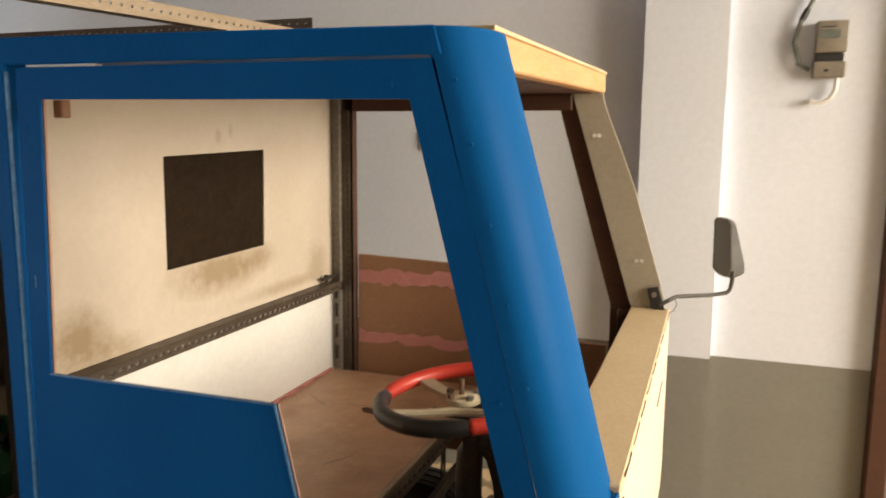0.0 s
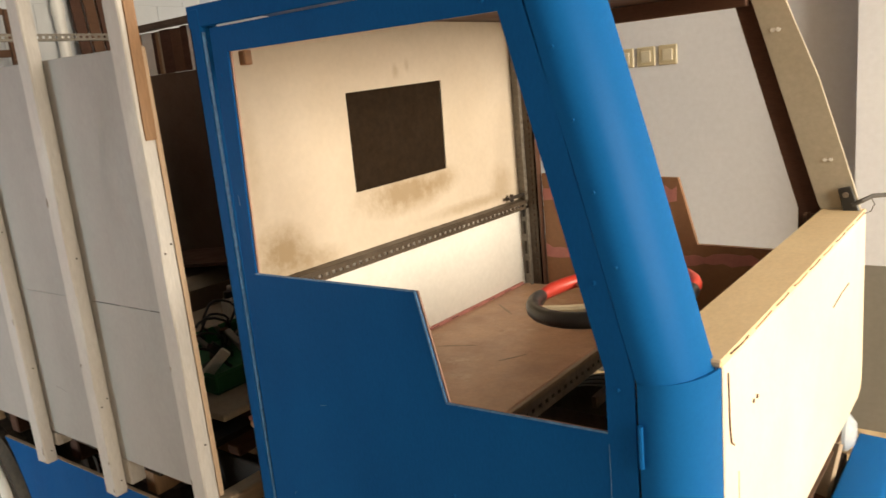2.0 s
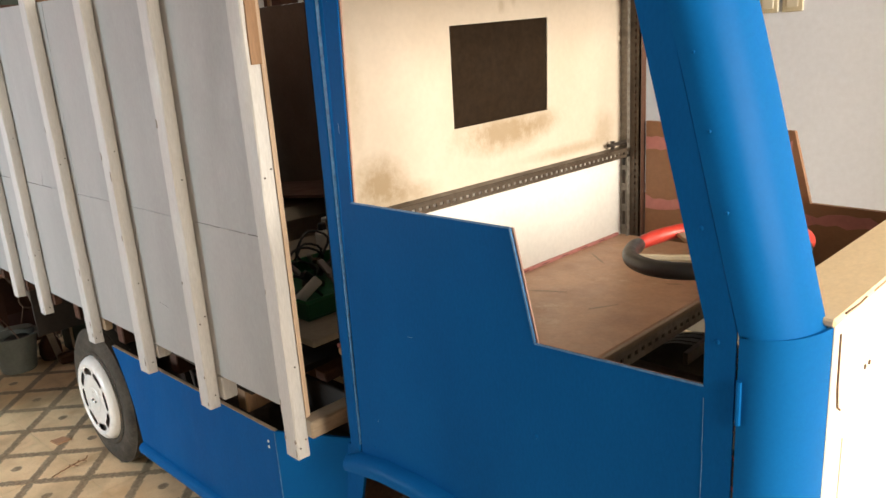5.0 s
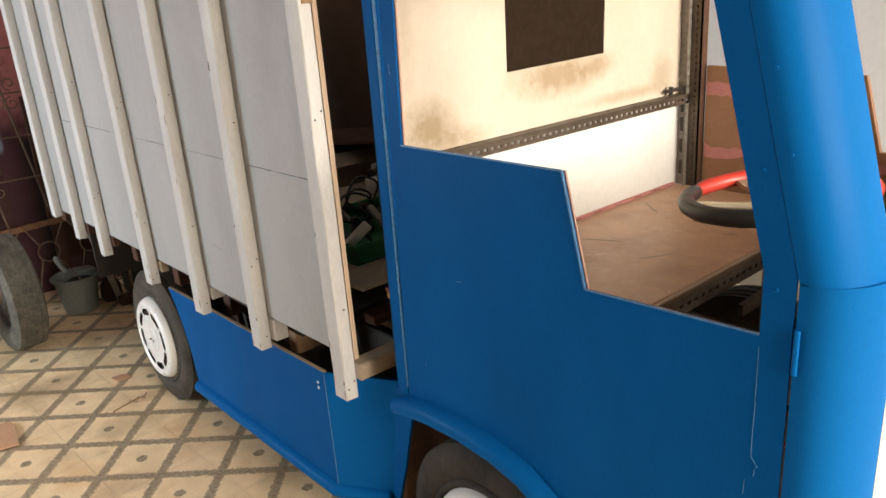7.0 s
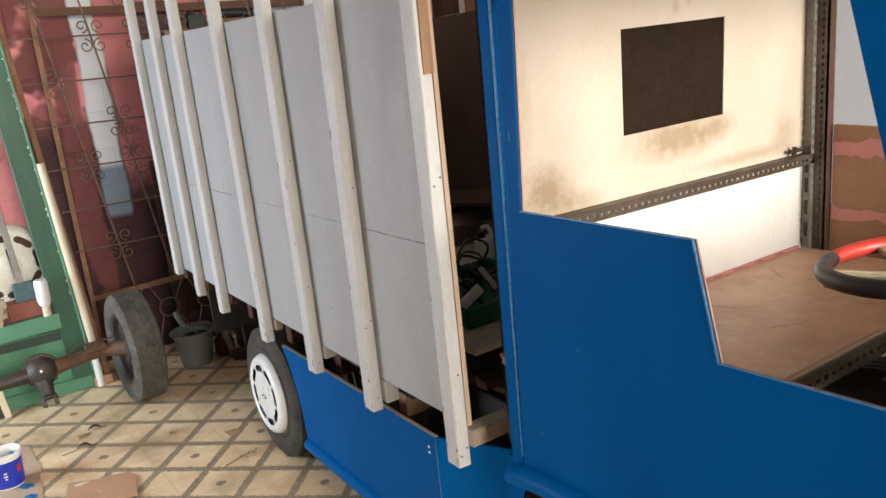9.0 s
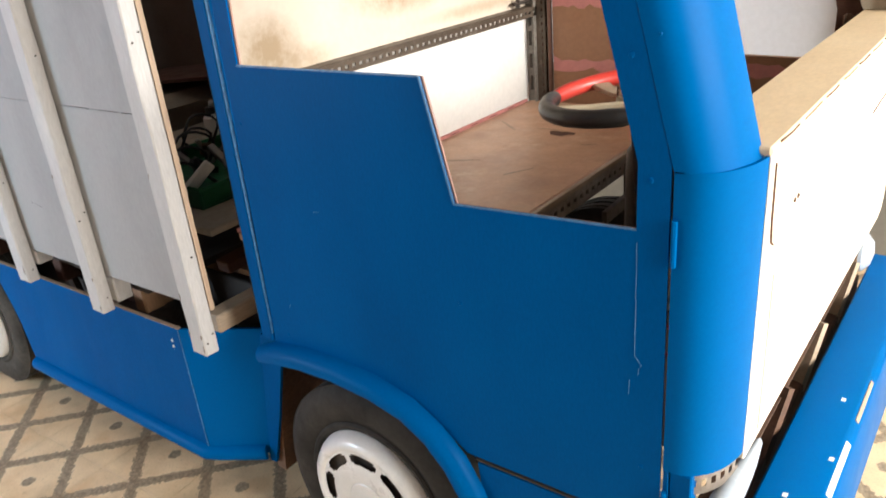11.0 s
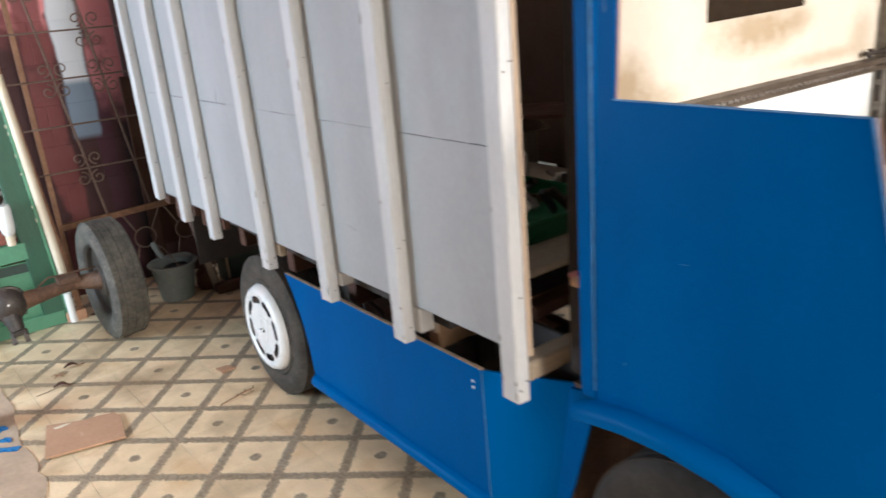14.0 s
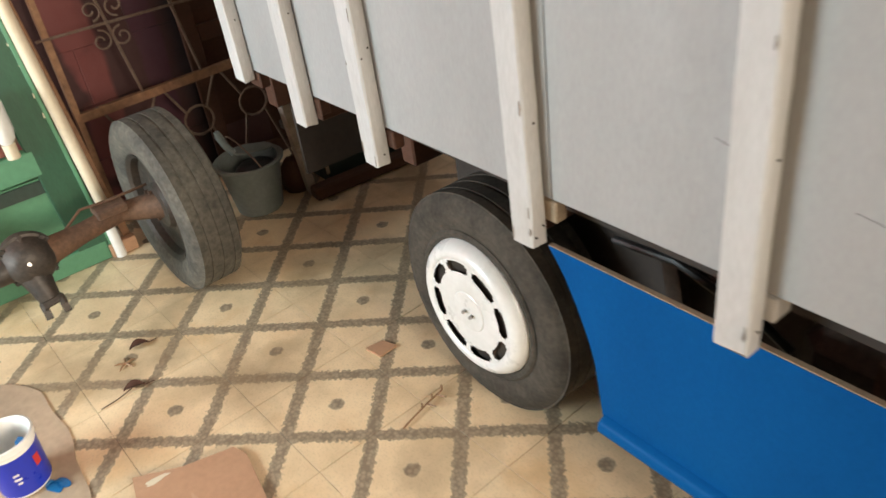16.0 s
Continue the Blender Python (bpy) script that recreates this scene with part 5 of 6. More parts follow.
part("steering_column", tube([(-0.196, 0.475, 0.42), (-0.196, 0.475, 0.90), (-0.194, 0.475, 0.945), (-0.180, 0.475, 0.968), (-0.158, 0.475, 0.970), (-0.136, 0.475, 0.952), (-0.120, 0.475, 0.90), (-0.105, 0.475, 0.80), (-0.08, 0.475, 0.56)], 0.027, 14), black_steel, truck, "dark bent steel steering column")
part("column_bar", beam((-0.190, 0.448, 1.036), (-0.156, 0.448, 0.60), 0.030, 0.008, up=(0, 1, 0), bevel=0.001), black_steel, truck, "flat black bar beside the steering column")
part("column_stub", tube([SC + Vector((0.0, 0, -0.012)), SC + Vector((0.012, 0, -0.10))], 0.011, 12), black_steel, truck)

lift["cab"] = 0.0
# bumper and headlight
bp_ = [(0.1425, 0.491), (0.236, 0.488), (0.251, 0.474), (0.256, 0.26), (0.244, 0.248), (0.15, 0.26)]
part("bumper", prism(bp_, "y", 0.02, 1.235, 0.004), blue_tube, truck, "blue painted box bumper")
part("bumper_end", prism([(0.16, 0.475), (0.242, 0.468), (0.246, 0.27), (0.16, 0.27)], "y", 1.236, 1.262, 0.003), black_plastic, truck)
hl = tube([(0.118, -0.004, 0.548), (0.124, 0.006, 0.556), (0.130, 0.045, 0.566), (0.133, 0.09, 0.574), (0.136, 0.14, 0.582), (0.139, 0.185, 0.590), (0.139, 0.192, 0.591)], [0.006, 0.017, 0.022, 0.020, 0.015, 0.007, 0.003], 16)
part("headlight", hl, lens_mat, truck, "loose cloudy white headlight lens")
cb = nb()
grid = [[cb.verts.new((0.062 + 0.069 * math.cos(radians(-80 + 75 * k / 27)), 0.1135 + 0.106 * math.sin(radians(-80 + 75 * k / 27)), z)) for k in range(28)] for z in (0.588, 0.602, 0.615, 0.630)]
for r_ in range(3):
    for k in range(27):
        if r_ == 1 and k % 4 in (1, 2):
            continue
        cb.faces.new((grid[r_][k], grid[r_][k + 1], grid[r_ + 1][k + 1], grid[r_ + 1][k]))
bmesh.ops.solidify(cb, geom=cb.faces[:], thickness=0.002)
part("corner_bracket", cb, pale_steel, truck, "pale perforated steel strip under the corner tube")
part("corner_plate", prism([(0.095, 0.03), (0.135, 0.10), (0.118, 0.16), (0.09, 0.06)], "z", 0.540, 0.543), pale_steel, truck)
part("corner_batten", beam((0.092, 0.028, 0.505), (0.118, 0.10, 0.535), 0.012, 0.03), raw_wood, truck)
for y0, y1, m_ in ((0.06, 0.19, hub_white), (0.13, 0.17, splice_wood), (0.24, 0.40, hub_white), (0.47, 0.62, raw_wood)):
    part("bumper_wear", beam((0.2425, y0, 0.4815), (0.2425, y1, 0.4815), 0.012 if m_ is hub_white else 0.008, 0.0025 if m_ is hub_white else 0.005, up=(0.68, 0, 0.73), bevel=0.0008), m_, truck, "bare wood where the bumper paint is worn")
for y, x in ((0.20, 0.185), (0.115, 0.215), (0.33, 0.228), (0.52, 0.21)):
    part("paint_chip", box(x - 0.004, x + 0.004, y - 0.005, y + 0.006, 0.4885 - (x - 0.1425) * 0.032, 0.4918 - (x - 0.1425) * 0.032), hub_white, truck)
part("front_cross_rail", angle_iron((0.095, 0.05, 0.545), (0, 1, 0), (0, 0, -1), (1, 0, 0), 1.15, 0.04, 0.03), rust, truck, "rusty slotted front rail")
part("front_frame", box(0.05, 0.12, 0.10, 1.2, 0.38, 0.44, 0.004), rust, truck)
for y in (0.35, 0.62, 0.95):
    part("front_strut", beam((0.10, y, 0.42), (0.12, y + 0.06, 0.56), 0.04, 0.02), raw_wood if y > 0.5 else rust, truck)
hl2 = nb()
lathe([(0.0, 0.03), (0.03, 0.025), (0.05, 0.008), (0.052, 0.0), (0.0, 0.0)], (0.125, 1.13, 0.535), "x", 20, bm=hl2)
part("headlight", hl2, lens_mat, truck, "cloudy white headlight lens")

# side mirror
lift["cab"] = 0.002
mir = part("mirror_bracket", prism([(0.078, 1.165), (0.108, 1.172), (0.134, 1.098), (0.095, 1.094)], "y", W - 0.036, W - 0.023, 0.002), black_plastic, truck, "black steel mirror bracket")
part("bolt", tube([(0.098, W - 0.040, 1.15), (0.098, W - 0.034, 1.15)], 0.008, 6), chrome, mir)
part("mirror_arm", tube([(0.112, W - 0.035, 1.122), (0.135, W - 0.03, 1.134), (0.155, W, 1.142), (0.25, W + 0.10, 1.135), (0.288, W + 0.135, 1.137), (0.298, W + 0.145, 1.145), (0.302, W + 0.147, 1.165), (0.304, W + 0.147, 1.20)], 0.006, 10), arm_steel, mir, "bent steel mirror arm")
MY = W + 0.13
ms = nb()
outline = [(0.243, 1.349), (0.253, 1.359), (0.279, 1.355), (0.292, 1.34), (0.3, 1.209), (0.294, 1.179), (0.263, 1.189), (0.246, 1.209)]
shell_back = [(0.26, 1.341), (0.272, 1.348), (0.299, 1.343), (0.306, 1.33), (0.336, 1.217), (0.337, 1.188), (0.309, 1.172), (0.274, 1.185)]
f_ = [ms.verts.new((x, MY + (x - 0.25) * 0.25, z)) for x, z in outline]
b_ = [ms.verts.new((x, MY + 0.04 + (x - 0.25) * 0.25, z)) for x, z in shell_back]
ms.faces.new(f_)
ms.faces.new(b_[::-1])
for i in range(8):
    j = (i + 1) % 8
    ms.faces.new((f_[i], f_[j], b_[j], b_[i]))
bmesh.ops.bevel(ms, geom=list(ms.edges), offset=0.002, segments=2, affect="EDGES")
part("mirror_shell", ms, grey_mirror_back, mir, "dark grey mirror shell")
mg = nb()
cx, cz = 0.271, 1.274
mg.faces.new([mg.verts.new((cx + (x - cx) * 0.84, MY - 0.0015 + (cx + (x - cx) * 0.84 - 0.25) * 0.25, cz + (z - cz) * 0.92)) for x, z in outline])
part("mirror_glass", mg, mirror_glass, mir, "mirror glass")
part("mirror_wire", tube([(0.15, W, 1.14), (0.158, W + 0.01, 1.118), (0.15, W + 0.005, 1.10), (0.135, W - 0.02, 1.096)], 0.0012, 5), black_plastic, mir)


lift["cab"] = 0.0
# ---- things on the wall ----
def wall_switch(x, z):
    t = thing("light_switch", (x, WALL_L, z), "cream square wall light switch", "light switch", "switches on the wall")
    part("plate", box(x - 0.043, x + 0.043, WALL_L - 0.010, WALL_L, z - 0.043, z + 0.043, 0.004), switch_cream, t)
    part("key", box(x - 0.024, x + 0.024, WALL_L - 0.014, WALL_L - 0.009, z - 0.026, z + 0.026, 0.003), switch_key, t, "pale rocker key")
    return t


for k in range(3):
    wall_switch(-1.030 + k * 0.101, 1.563)

meter = thing("electric_meter", (0.63, WALL_R, 1.80), "beige grey electric meter box on the wall", "electric meter")
part("case", box(0.566, 0.672, WALL_R - 0.075, WALL_R, 1.905, 2.02, 0.008, seg=2), meter_grey, meter, "beige grey meter case")
part("window", box(0.572, 0.645, WALL_R - 0.078, WALL_R - 0.074, 1.955, 1.985), grey_plastic, meter)
part("neck", box(0.572, 0.666, WALL_R - 0.05, WALL_R, 1.875, 1.904, 0.003), black_plastic, meter)
part("terminal_cover", box(0.564, 0.674, WALL_R - 0.06, WALL_R, 1.815, 1.874, 0.005), meter_grey, meter)
for i in range(3):
    part("label_bar", box(0.582, 0.632 - 0.012 * i, WALL_R - 0.0765, WALL_R - 0.0745, 1.995 - 0.013 * i, 1.999 - 0.013 * i), black_plastic, meter)
part("seal", box(0.60, 0.615, WALL_R - 0.063, WALL_R - 0.059, 1.835, 1.845), black_plastic, meter)
part("cable", tube([(0.555, WALL_R - 0.03, 1.845), (0.515, WALL_R - 0.03, 1.87), (0.495, WALL_R - 0.03, 1.95), (0.515, WALL_R - 0.03, 2.03), (0.55, WALL_R - 0.03, 2.10), (0.58, WALL_R - 0.03, 2.40), (0.58, WALL_R - 0.03, 3.0)], 0.009, 8), grey_plastic, meter, "grey supply cable")
part("cable_sleeve", tube([(0.516, WALL_R - 0.03, 2.03), (0.535, WALL_R - 0.03, 2.07)], 0.012, 8), black_plastic, meter)
part("conduit", tube([(0.65, WALL_R - 0.03, 1.815), (0.648, WALL_R - 0.03, 1.77), (0.63, WALL_R - 0.03, 1.735), (0.60, WALL_R - 0.03, 1.722), (0.568, WALL_R - 0.03, 1.728), (0.56, WALL_R, 1.73)], 0.009, 8), tin_white, meter, "pale bent conduit")

# ---- the far end of the room ----
gd = thing("green_door", (-3.82, -0.72, 0), "old green wooden door leaning at the back wall", "door")
GX = -3.80
part("stile", beam((GX, -0.528, 0.0), (GX - 0.03, -0.645, 2.15), 0.100, 0.04, up=(1, 0, 0), bevel=0.004), green_paint, gd, "dark green door stile")
part("stile_edge", beam((GX + 0.01, -0.476, 0.0), (GX - 0.025, -0.590, 2.15), 0.012, 0.03, up=(1, 0, 0), bevel=0.002), light_green, gd)
part("stile", beam((GX, -1.36, 0.0), (GX - 0.03, -1.38, 2.15), 0.095, 0.04, up=(1, 0, 0), bevel=0.004), green_paint, gd)
part("lock_rail", beam((GX - 0.005, -1.32, 0.375), (GX - 0.005, -0.58, 0.395), 0.04, 0.085, bevel=0.004), light_green, gd, "light green middle rail")
part("bottom_rail", beam((GX, -1.32, 0.03), (GX, -0.49, 0.035), 0.04, 0.07, bevel=0.004), light_green, gd, "light green bottom rail")
part("panel", box(GX - 0.02, GX - 0.005, -1.32, -0.58, 0.06, 0.34), light_green, gd, "light green lower panel")
part("panel_groove", box(GX - 0.004, GX + 0.004, -1.32, -0.585, 0.292, 0.335), dark_green, gd, "dark groove under the middle rail")
chips = nb()
rc = random.Random(17)
for k in range(20):
    f = 0.24 + 0.036 * k + rc.uniform(-0.012, 0.012)
    z_ = 2.15 * f
    box(GX - 0.03 * f + 0.0195, GX - 0.03 * f + 0.0213, -0.481 - 0.117 * f - rc.uniform(0.001, 0.005), -0.480 - 0.117 * f, z_, z_ + rc.uniform(0.004, 0.018), bm=chips)
part("chipped_paint", chips, pvc, gd, "pale chipped paint along the stile edge")
part("top_rail", beam((GX - 0.03, -1.34, 2.10), (GX - 0.03, -0.60, 2.10), 0.04, 0.1, bevel=0.004), green_paint, gd)
part("foot_block", box(GX, GX + 0.03, -0.49, -0.40, 0.0, 0.05, 0.003), tan_board, gd)

single("plastic_pipe", tube([(-3.765, -0.456, 0.165), (-3.80, -0.515, 1.19)], 0.019, 14), pvc, (-3.74, -0.46, 0.1), "cream plastic pipe leaning on the grille frame", "pipe")
single("pipe_offcut", tube([(-3.77, -0.462, 0.0), (-3.772, -0.465, 0.15)], 0.017, 12), tin_white, (-3.735, -0.452, 0), "short white pipe offcut on the floor", "pipe")
single("wood_strip", beam((-3.83, -0.412, 0.0), (-3.86, -0.580, 2.2), 0.026, 0.02, up=(1, 0, 0), bevel=0.002), rust_frame, (-3.83, -0.425, 0), "thin brown wooden strip against the wall", "wood strip")
bb = thing("black_board", (-3.70, -1.1, 0), "black board with a white edge leaning on the door", "board")
part("sheet", prism([(-1.32, 0.0), (-0.915, 0.0), (-0.955, 0.36), (-1.32, 0.40)], "x", -3.715, -3.70), black_plastic, bb)
part("edging", beam((-3.698, -0.905, 0.0), (-3.698, -0.945, 0.37), 0.03, 0.02, up=(1, 0, 0), bevel=0.002), pvc, bb, "white wooden edging")


# wrought iron window grille
def scroll(cy, cz, r, turns, start, flip=1, x=-3.985):
    out = []
    n = int(20 * turns)
    for i in range(n + 1):
        f = i / n
        a = start + flip * 2 * math.pi * turns * f
        q = r * (1.0 - 0.75 * f)
        out.append((x, cy + q * math.cos(a), cz + q * math.sin(a)))
    return out


gr = thing("window_grille", (-3.99, -0.1, 0), "rusty wrought iron grille with scrolls leaning at the wall", "window grille")
GXX = -3.99
part("frame_bar", beam((GXX, -0.39, 0.415), (GXX, 1.09, 0.458), 0.02, 0.03), rust_frame, gr, "orange rusty frame bar")
for y in (-0.39, 1.085):
    part("frame_bar", beam((GXX, y, 0.0), (GXX - 0.03, y, 2.15), 0.02, 0.03, up=(1, 0, 0)), rust_frame if y < 0 else umber_wood, gr)
for z, h in ((1.915, 0.04), (2.138, 0.034)):
    part("frame_bar", beam((GXX - 0.028, -0.374, z), (GXX - 0.028, 1.069, z), 0.02, h), umber_wood, gr, "dark brown upper frame bar")


def bar_y(k, z):
    return -0.163 + 0.222 * k - 0.143 * (z - 0.45)


for k in range(7):
    part("upright", tube([(GXX, bar_y(k, 0.43), 0.43), (GXX - 0.02, bar_y(k, 2.12), 2.12)], 0.0055, 6), iron, gr)
for j in range(7):
    z = 0.687 + 0.2205 * j
    part("cross_bar", tube([(GXX + 0.008, -0.40 - 0.1 * (z - 0.45), z), (GXX + 0.008, 1.08, z + 0.004)], 0.0048, 6), iron, gr)
    for k in range(6):
        if (k, j) in ((0, 0), (0, 2), (1, 2)) or (j > 2 and (k + j) % 2 == 0) or (k > 1 and (k + j) % 2):
            y = bar_y(k, z)
            for sy in (-1, 1):
                part("scroll", tube(scroll(y + sy * 0.036, z - 0.052, 0.036, 1.25, math.pi * (0.5 if sy > 0 else 0.5), sy), 0.0036, 5), iron, gr)
                part("scroll", tube(scroll(y + sy * 0.040, z + 0.048, 0.034, 1.2, math.pi * 1.5, -sy), 0.0036, 5), iron, gr)
for y in (-0.22, 0.0, 0.22, 0.44):
    ring_ = [(GXX + 0.004, y + 0.055 * math.cos(a / 16 * 2 * math.pi), 0.27 + 0.055 * math.sin(a / 16 * 2 * math.pi)) for a in range(16)]
    part("ring", tube(ring_, 0.005, 5, closed=True), iron, gr)
    for sy, sz in ((-1, -1), (1, -1), (-1, 1), (1, 1)):
        part("stay", tube([(GXX + 0.004, y + 0.039 * sy, 0.27 + 0.039 * sz), (GXX + 0.004, y + 0.105 * sy, 0.27 + (0.165 if sz > 0 else 0.27) * sz)], 0.005, 5), iron, gr)
dc = thing("cupboard_panel", (-4.06, 0.5, 0), "dark brown framed panel standing behind the grille", "panel")
part("sheet", box(-4.09, -4.07, 0.06, 0.95, 0.0, 1.08), dark_wood, dc)
for y in (0.05, 0.46, 0.90):
    part("stile", box(-4.069, -4.045, y, y + 0.06, 0.0, 1.10, 0.003), dark_wood, dc)
for z in (0.0, 0.52, 1.04):
    part("rail", box(-4.069, -4.048, 0.112, 0.898, z, z + 0.06, 0.003), dark_wood, dc)

single("mauve_board", beam((-4.075, 0.19, 0.0), (-4.118, 0.20, 1.96), 0.215, 0.018, up=(1, 0, 0), bevel=0.002), mauve_board, (-4.08, 0.19, 0), "dark mauve painted board leaning at the block wall", "board")
ws = thing("wall_shelf", (-4.07, 0.62, 1.72), "narrow dark wooden shelf on the block wall", "shelf")
part("board", box(-4.128, -4.035, 0.32, 0.94, 1.715, 1.735, 0.002), umber_wood, ws)
for y in (0.40, 0.85):
    part("bracket", prism([(-4.128, 1.60), (-4.118, 1.60), (-4.045, 1.714), (-4.128, 1.714)], "y", y, y + 0.02), dark_wood, ws)
single("cardboard_box", box(-4.12, -4.042, 0.325, 0.385, 1.7355, 1.93, 0.003), umber_wood, (-4.08, 0.355, 1.7355), "small brown box standing on the wall shelf", "box")
cn = thing("oil_can", (-4.08, 0.44, 1.7355), "dark green metal oil can on the wall shelf", "can")
part("body", box(-4.12, -4.045, 0.395, 0.50, 1.7355, 1.875, 0.006), dark_green, cn)
part("cap", lathe([(0.0, 0.02), (0.014, 0.02), (0.016, 0.0), (0.0, 0.0)], (-4.08, 0.425, 1.875), "z", 14), black_plastic, cn)
part("handle", tube([(-4.08, 0.445, 1.874), (-4.08, 0.45, 1.895), (-4.08, 0.485, 1.895), (-4.08, 0.49, 1.874)], 0.005, 6), dark_green, cn)
single("wood_offcut", box(-4.12, -4.04, 0.56, 0.80, 1.7355, 1.845, 0.004), splice_wood, (-4.08, 0.68, 1.7355), "brown wood offcut lying on the wall shelf", "offcut")
rl = thing("cloth_roll", (-4.08, 0.68, 1.846), "dark rolled cloth lying on the wood offcut", "roll")
part("body", tube([(-4.08, 0.575, 1.874), (-4.082, 0.68, 1.876), (-4.078, 0.79, 1.874)], [0.026, 0.028, 0.027], 12), black_plastic, rl)
for k in range(4):
    y = 1.52 + 0.075 * k
    single("plank", beam((-3.84 + 0.01 * k, y + 0.01, 0.0), (-4.085 + 0.012 * k, y, 2.30 + 0.05 * (k % 2)), 0.066, 0.022, up=(1, 0, 0), bevel=0.002), (dark_wood, umber_wood, dark_wood, splice_wood)[k], (-3.84, y, 0), "dark brown plank leaning against the back wall", "plank", "leaning planks")
pp = thing("drain_pipe", (-4.07, 1.415, 0), "pale drain pipe with sleeves standing at the wall", "pipe")
part("pipe", tube([(-4.085, 1.415, 0.0), (-4.085, 1.415, 2.98)], 0.033, 18), tin_white, pp)
for z in (0.55, 1.35, 2.13):
    part("sleeve", tube([(-4.085, 1.415, z), (-4.085, 1.415, z + 0.07)], 0.0385, 18), tin_white, pp)

# old hubcap, tools and bottle on the ledge behind the door
ledge = single("ledge_board", box(-4.05, -3.845, -1.35, -0.59, 0.45, 0.478, 0.004), raw_wood, (-3.95, -0.97, 0.4), "rough wooden ledge behind the green door", "shelf")
oh = thing("hubcap", (-3.92, -0.752, 0.479), "chalky cream hubcap standing on the ledge", "hubcap", turn=-78.0)
part("disc", hubcap_mesh((0, 0, 0.218), 0.215, 0.05, 1.0, 8, 0.3), old_hub, oh)
part("back", lathe([(0.0, 0.0), (0.19, 0.0), (0.19, 0.006), (0.0, 0.006)], (0, -0.008, 0.218), "y", 30), rust, oh, "rusty brown plate behind the slots")
single("brick", box(-3.88, -3.80, -0.80, -0.635, 0.438, 0.53, 0.005), brick_red, (-3.84, -0.72, 0.438), "reddish brick on the door rail", "brick")
bt = thing("spray_bottle", (-3.79, -0.635, 0.44), "white plastic bottle hung neck down at the door", "bottle")
part("body", lathe([(0.0, 0.19), (0.028, 0.188), (0.032, 0.17), (0.032, 0.085), (0.026, 0.06), (0.014, 0.045), (0.0, 0.045)], (-3.765, -0.635, 0.44), "z", 20), tin_white, bt)
part("cap", lathe([(0.0, 0.045), (0.019, 0.045), (0.019, 0.0), (0.0, 0.0)], (-3.765, -0.635, 0.44), "z", 16), pvc, bt, "cream cap")
br = thing("brush", (-3.80, -0.72, 0.52), "long wooden brush with dark teal bristles", "brush")
part("handle", beam((-3.81, -0.715, 0.62), (-3.86, -0.745, 1.12), 0.028, 0.016, up=(1, 0, 0), bevel=0.002), prop_grey, br)
part("bristles", box(-3.82, -3.785, -0.755, -0.665, 0.53, 0.625, 0.006), teal_bristle, br)
single("stick", beam((-3.86, -0.70, 0.43), (-3.95, -0.79, 1.25), 0.012, 0.012, up=(1, 0, 0)), dark_wood, (-3.86, -0.70, 0.43), "dark stick leaning beside the hubcap", "stick")
cl = thing("wood_clamp", (-3.80, -0.88, 0.42), "small rough wooden bracket on the rail", "bracket")
part("bar", beam((-3.79, -1.05, 0.52), (-3.79, -0.80, 0.545), 0.03, 0.04), raw_wood, cl)
part("leg", beam((-3.79, -0.85, 0.435), (-3.79, -0.83, 0.53), 0.03, 0.05, up=(1, 0, 0)), raw_wood, cl)

# loose rear axle with its tyre
ax = thing("rear_axle", (-3.42, -0.7, 0), "old loose rear axle with one dusty tyre", "axle")
AX = -3.47
t1 = tread_tyre(None, (0, 0, 0), 0.272, 0.148, groove=0.988)
bmesh.ops.transform(t1, matrix=Matrix.Translation((AX + 0.03, -0.314, 0.272)) @ Matrix.Rotation(radians(3), 4, "Z"), verts=t1.verts)
tw = part("tyre", t1, old_rubber, ax, "dusty grey worn tyre")
r1 = lathe([(0.172, -0.064), (0.158, -0.055), (0.152, -0.034), (0.11, -0.026), (0.075, -0.036), (0.065, -0.05), (0.0, -0.05)], (0, 0, 0), "y", 32)
bmesh.ops.transform(r1, matrix=Matrix.Translation((AX + 0.03, -0.314, 0.272)) @ Matrix.Rotation(radians(3), 4, "Z"), verts=r1.verts)
part("rim", r1, black_steel, tw, "dark steel rim")
for k in range(5):
    a = k * 2 * math.pi / 5
    part("stud", tube([(AX + 0.045 * math.cos(a), -0.375, 0.272 + 0.045 * math.sin(a)), (AX + 0.045 * math.cos(a), -0.345, 0.272 + 0.045 * math.sin(a))], 0.007, 6), rust, tw)
AXD = -3.515
part("axle_tube", tube([(AX + 0.03, -0.33, 0.272), (AXD + 0.01, -0.46, 0.272), (AXD + 0.04, -0.58, 0.27), (AXD + 0.06, -0.70, 0.265)], [0.045, 0.030, 0.030, 0.042], 14), rust, ax, "rusty axle tube")
part("axle_tube", tube([(AXD + 0.06, -0.74, 0.265), (AXD + 0.075, -0.88, 0.26), (AXD + 0.10, -1.25, 0.255), (AXD + 0.12, -1.6, 0.25)], [0.042, 0.030, 0.029, 0.029], 14), black_steel, ax)
df = part("differential", lathe([(0.0, -0.075), (0.040, -0.07), (0.062, -0.05), (0.070, -0.012), (0.078, -0.01), (0.078, 0.01), (0.070, 0.012), (0.060, 0.05), (0.038, 0.07), (0.0, 0.075)], (AXD + 0.055, -0.735, 0.268), "x", 24), black_steel, ax, "dark oily differential housing")
part("pinion_nose", tube([(AXD + 0.08, -0.742, 0.240), (AXD + 0.112, -0.737, 0.195), (AXD + 0.124, -0.734, 0.166)], [0.046, 0.034, 0.029], 14), black_steel, df)
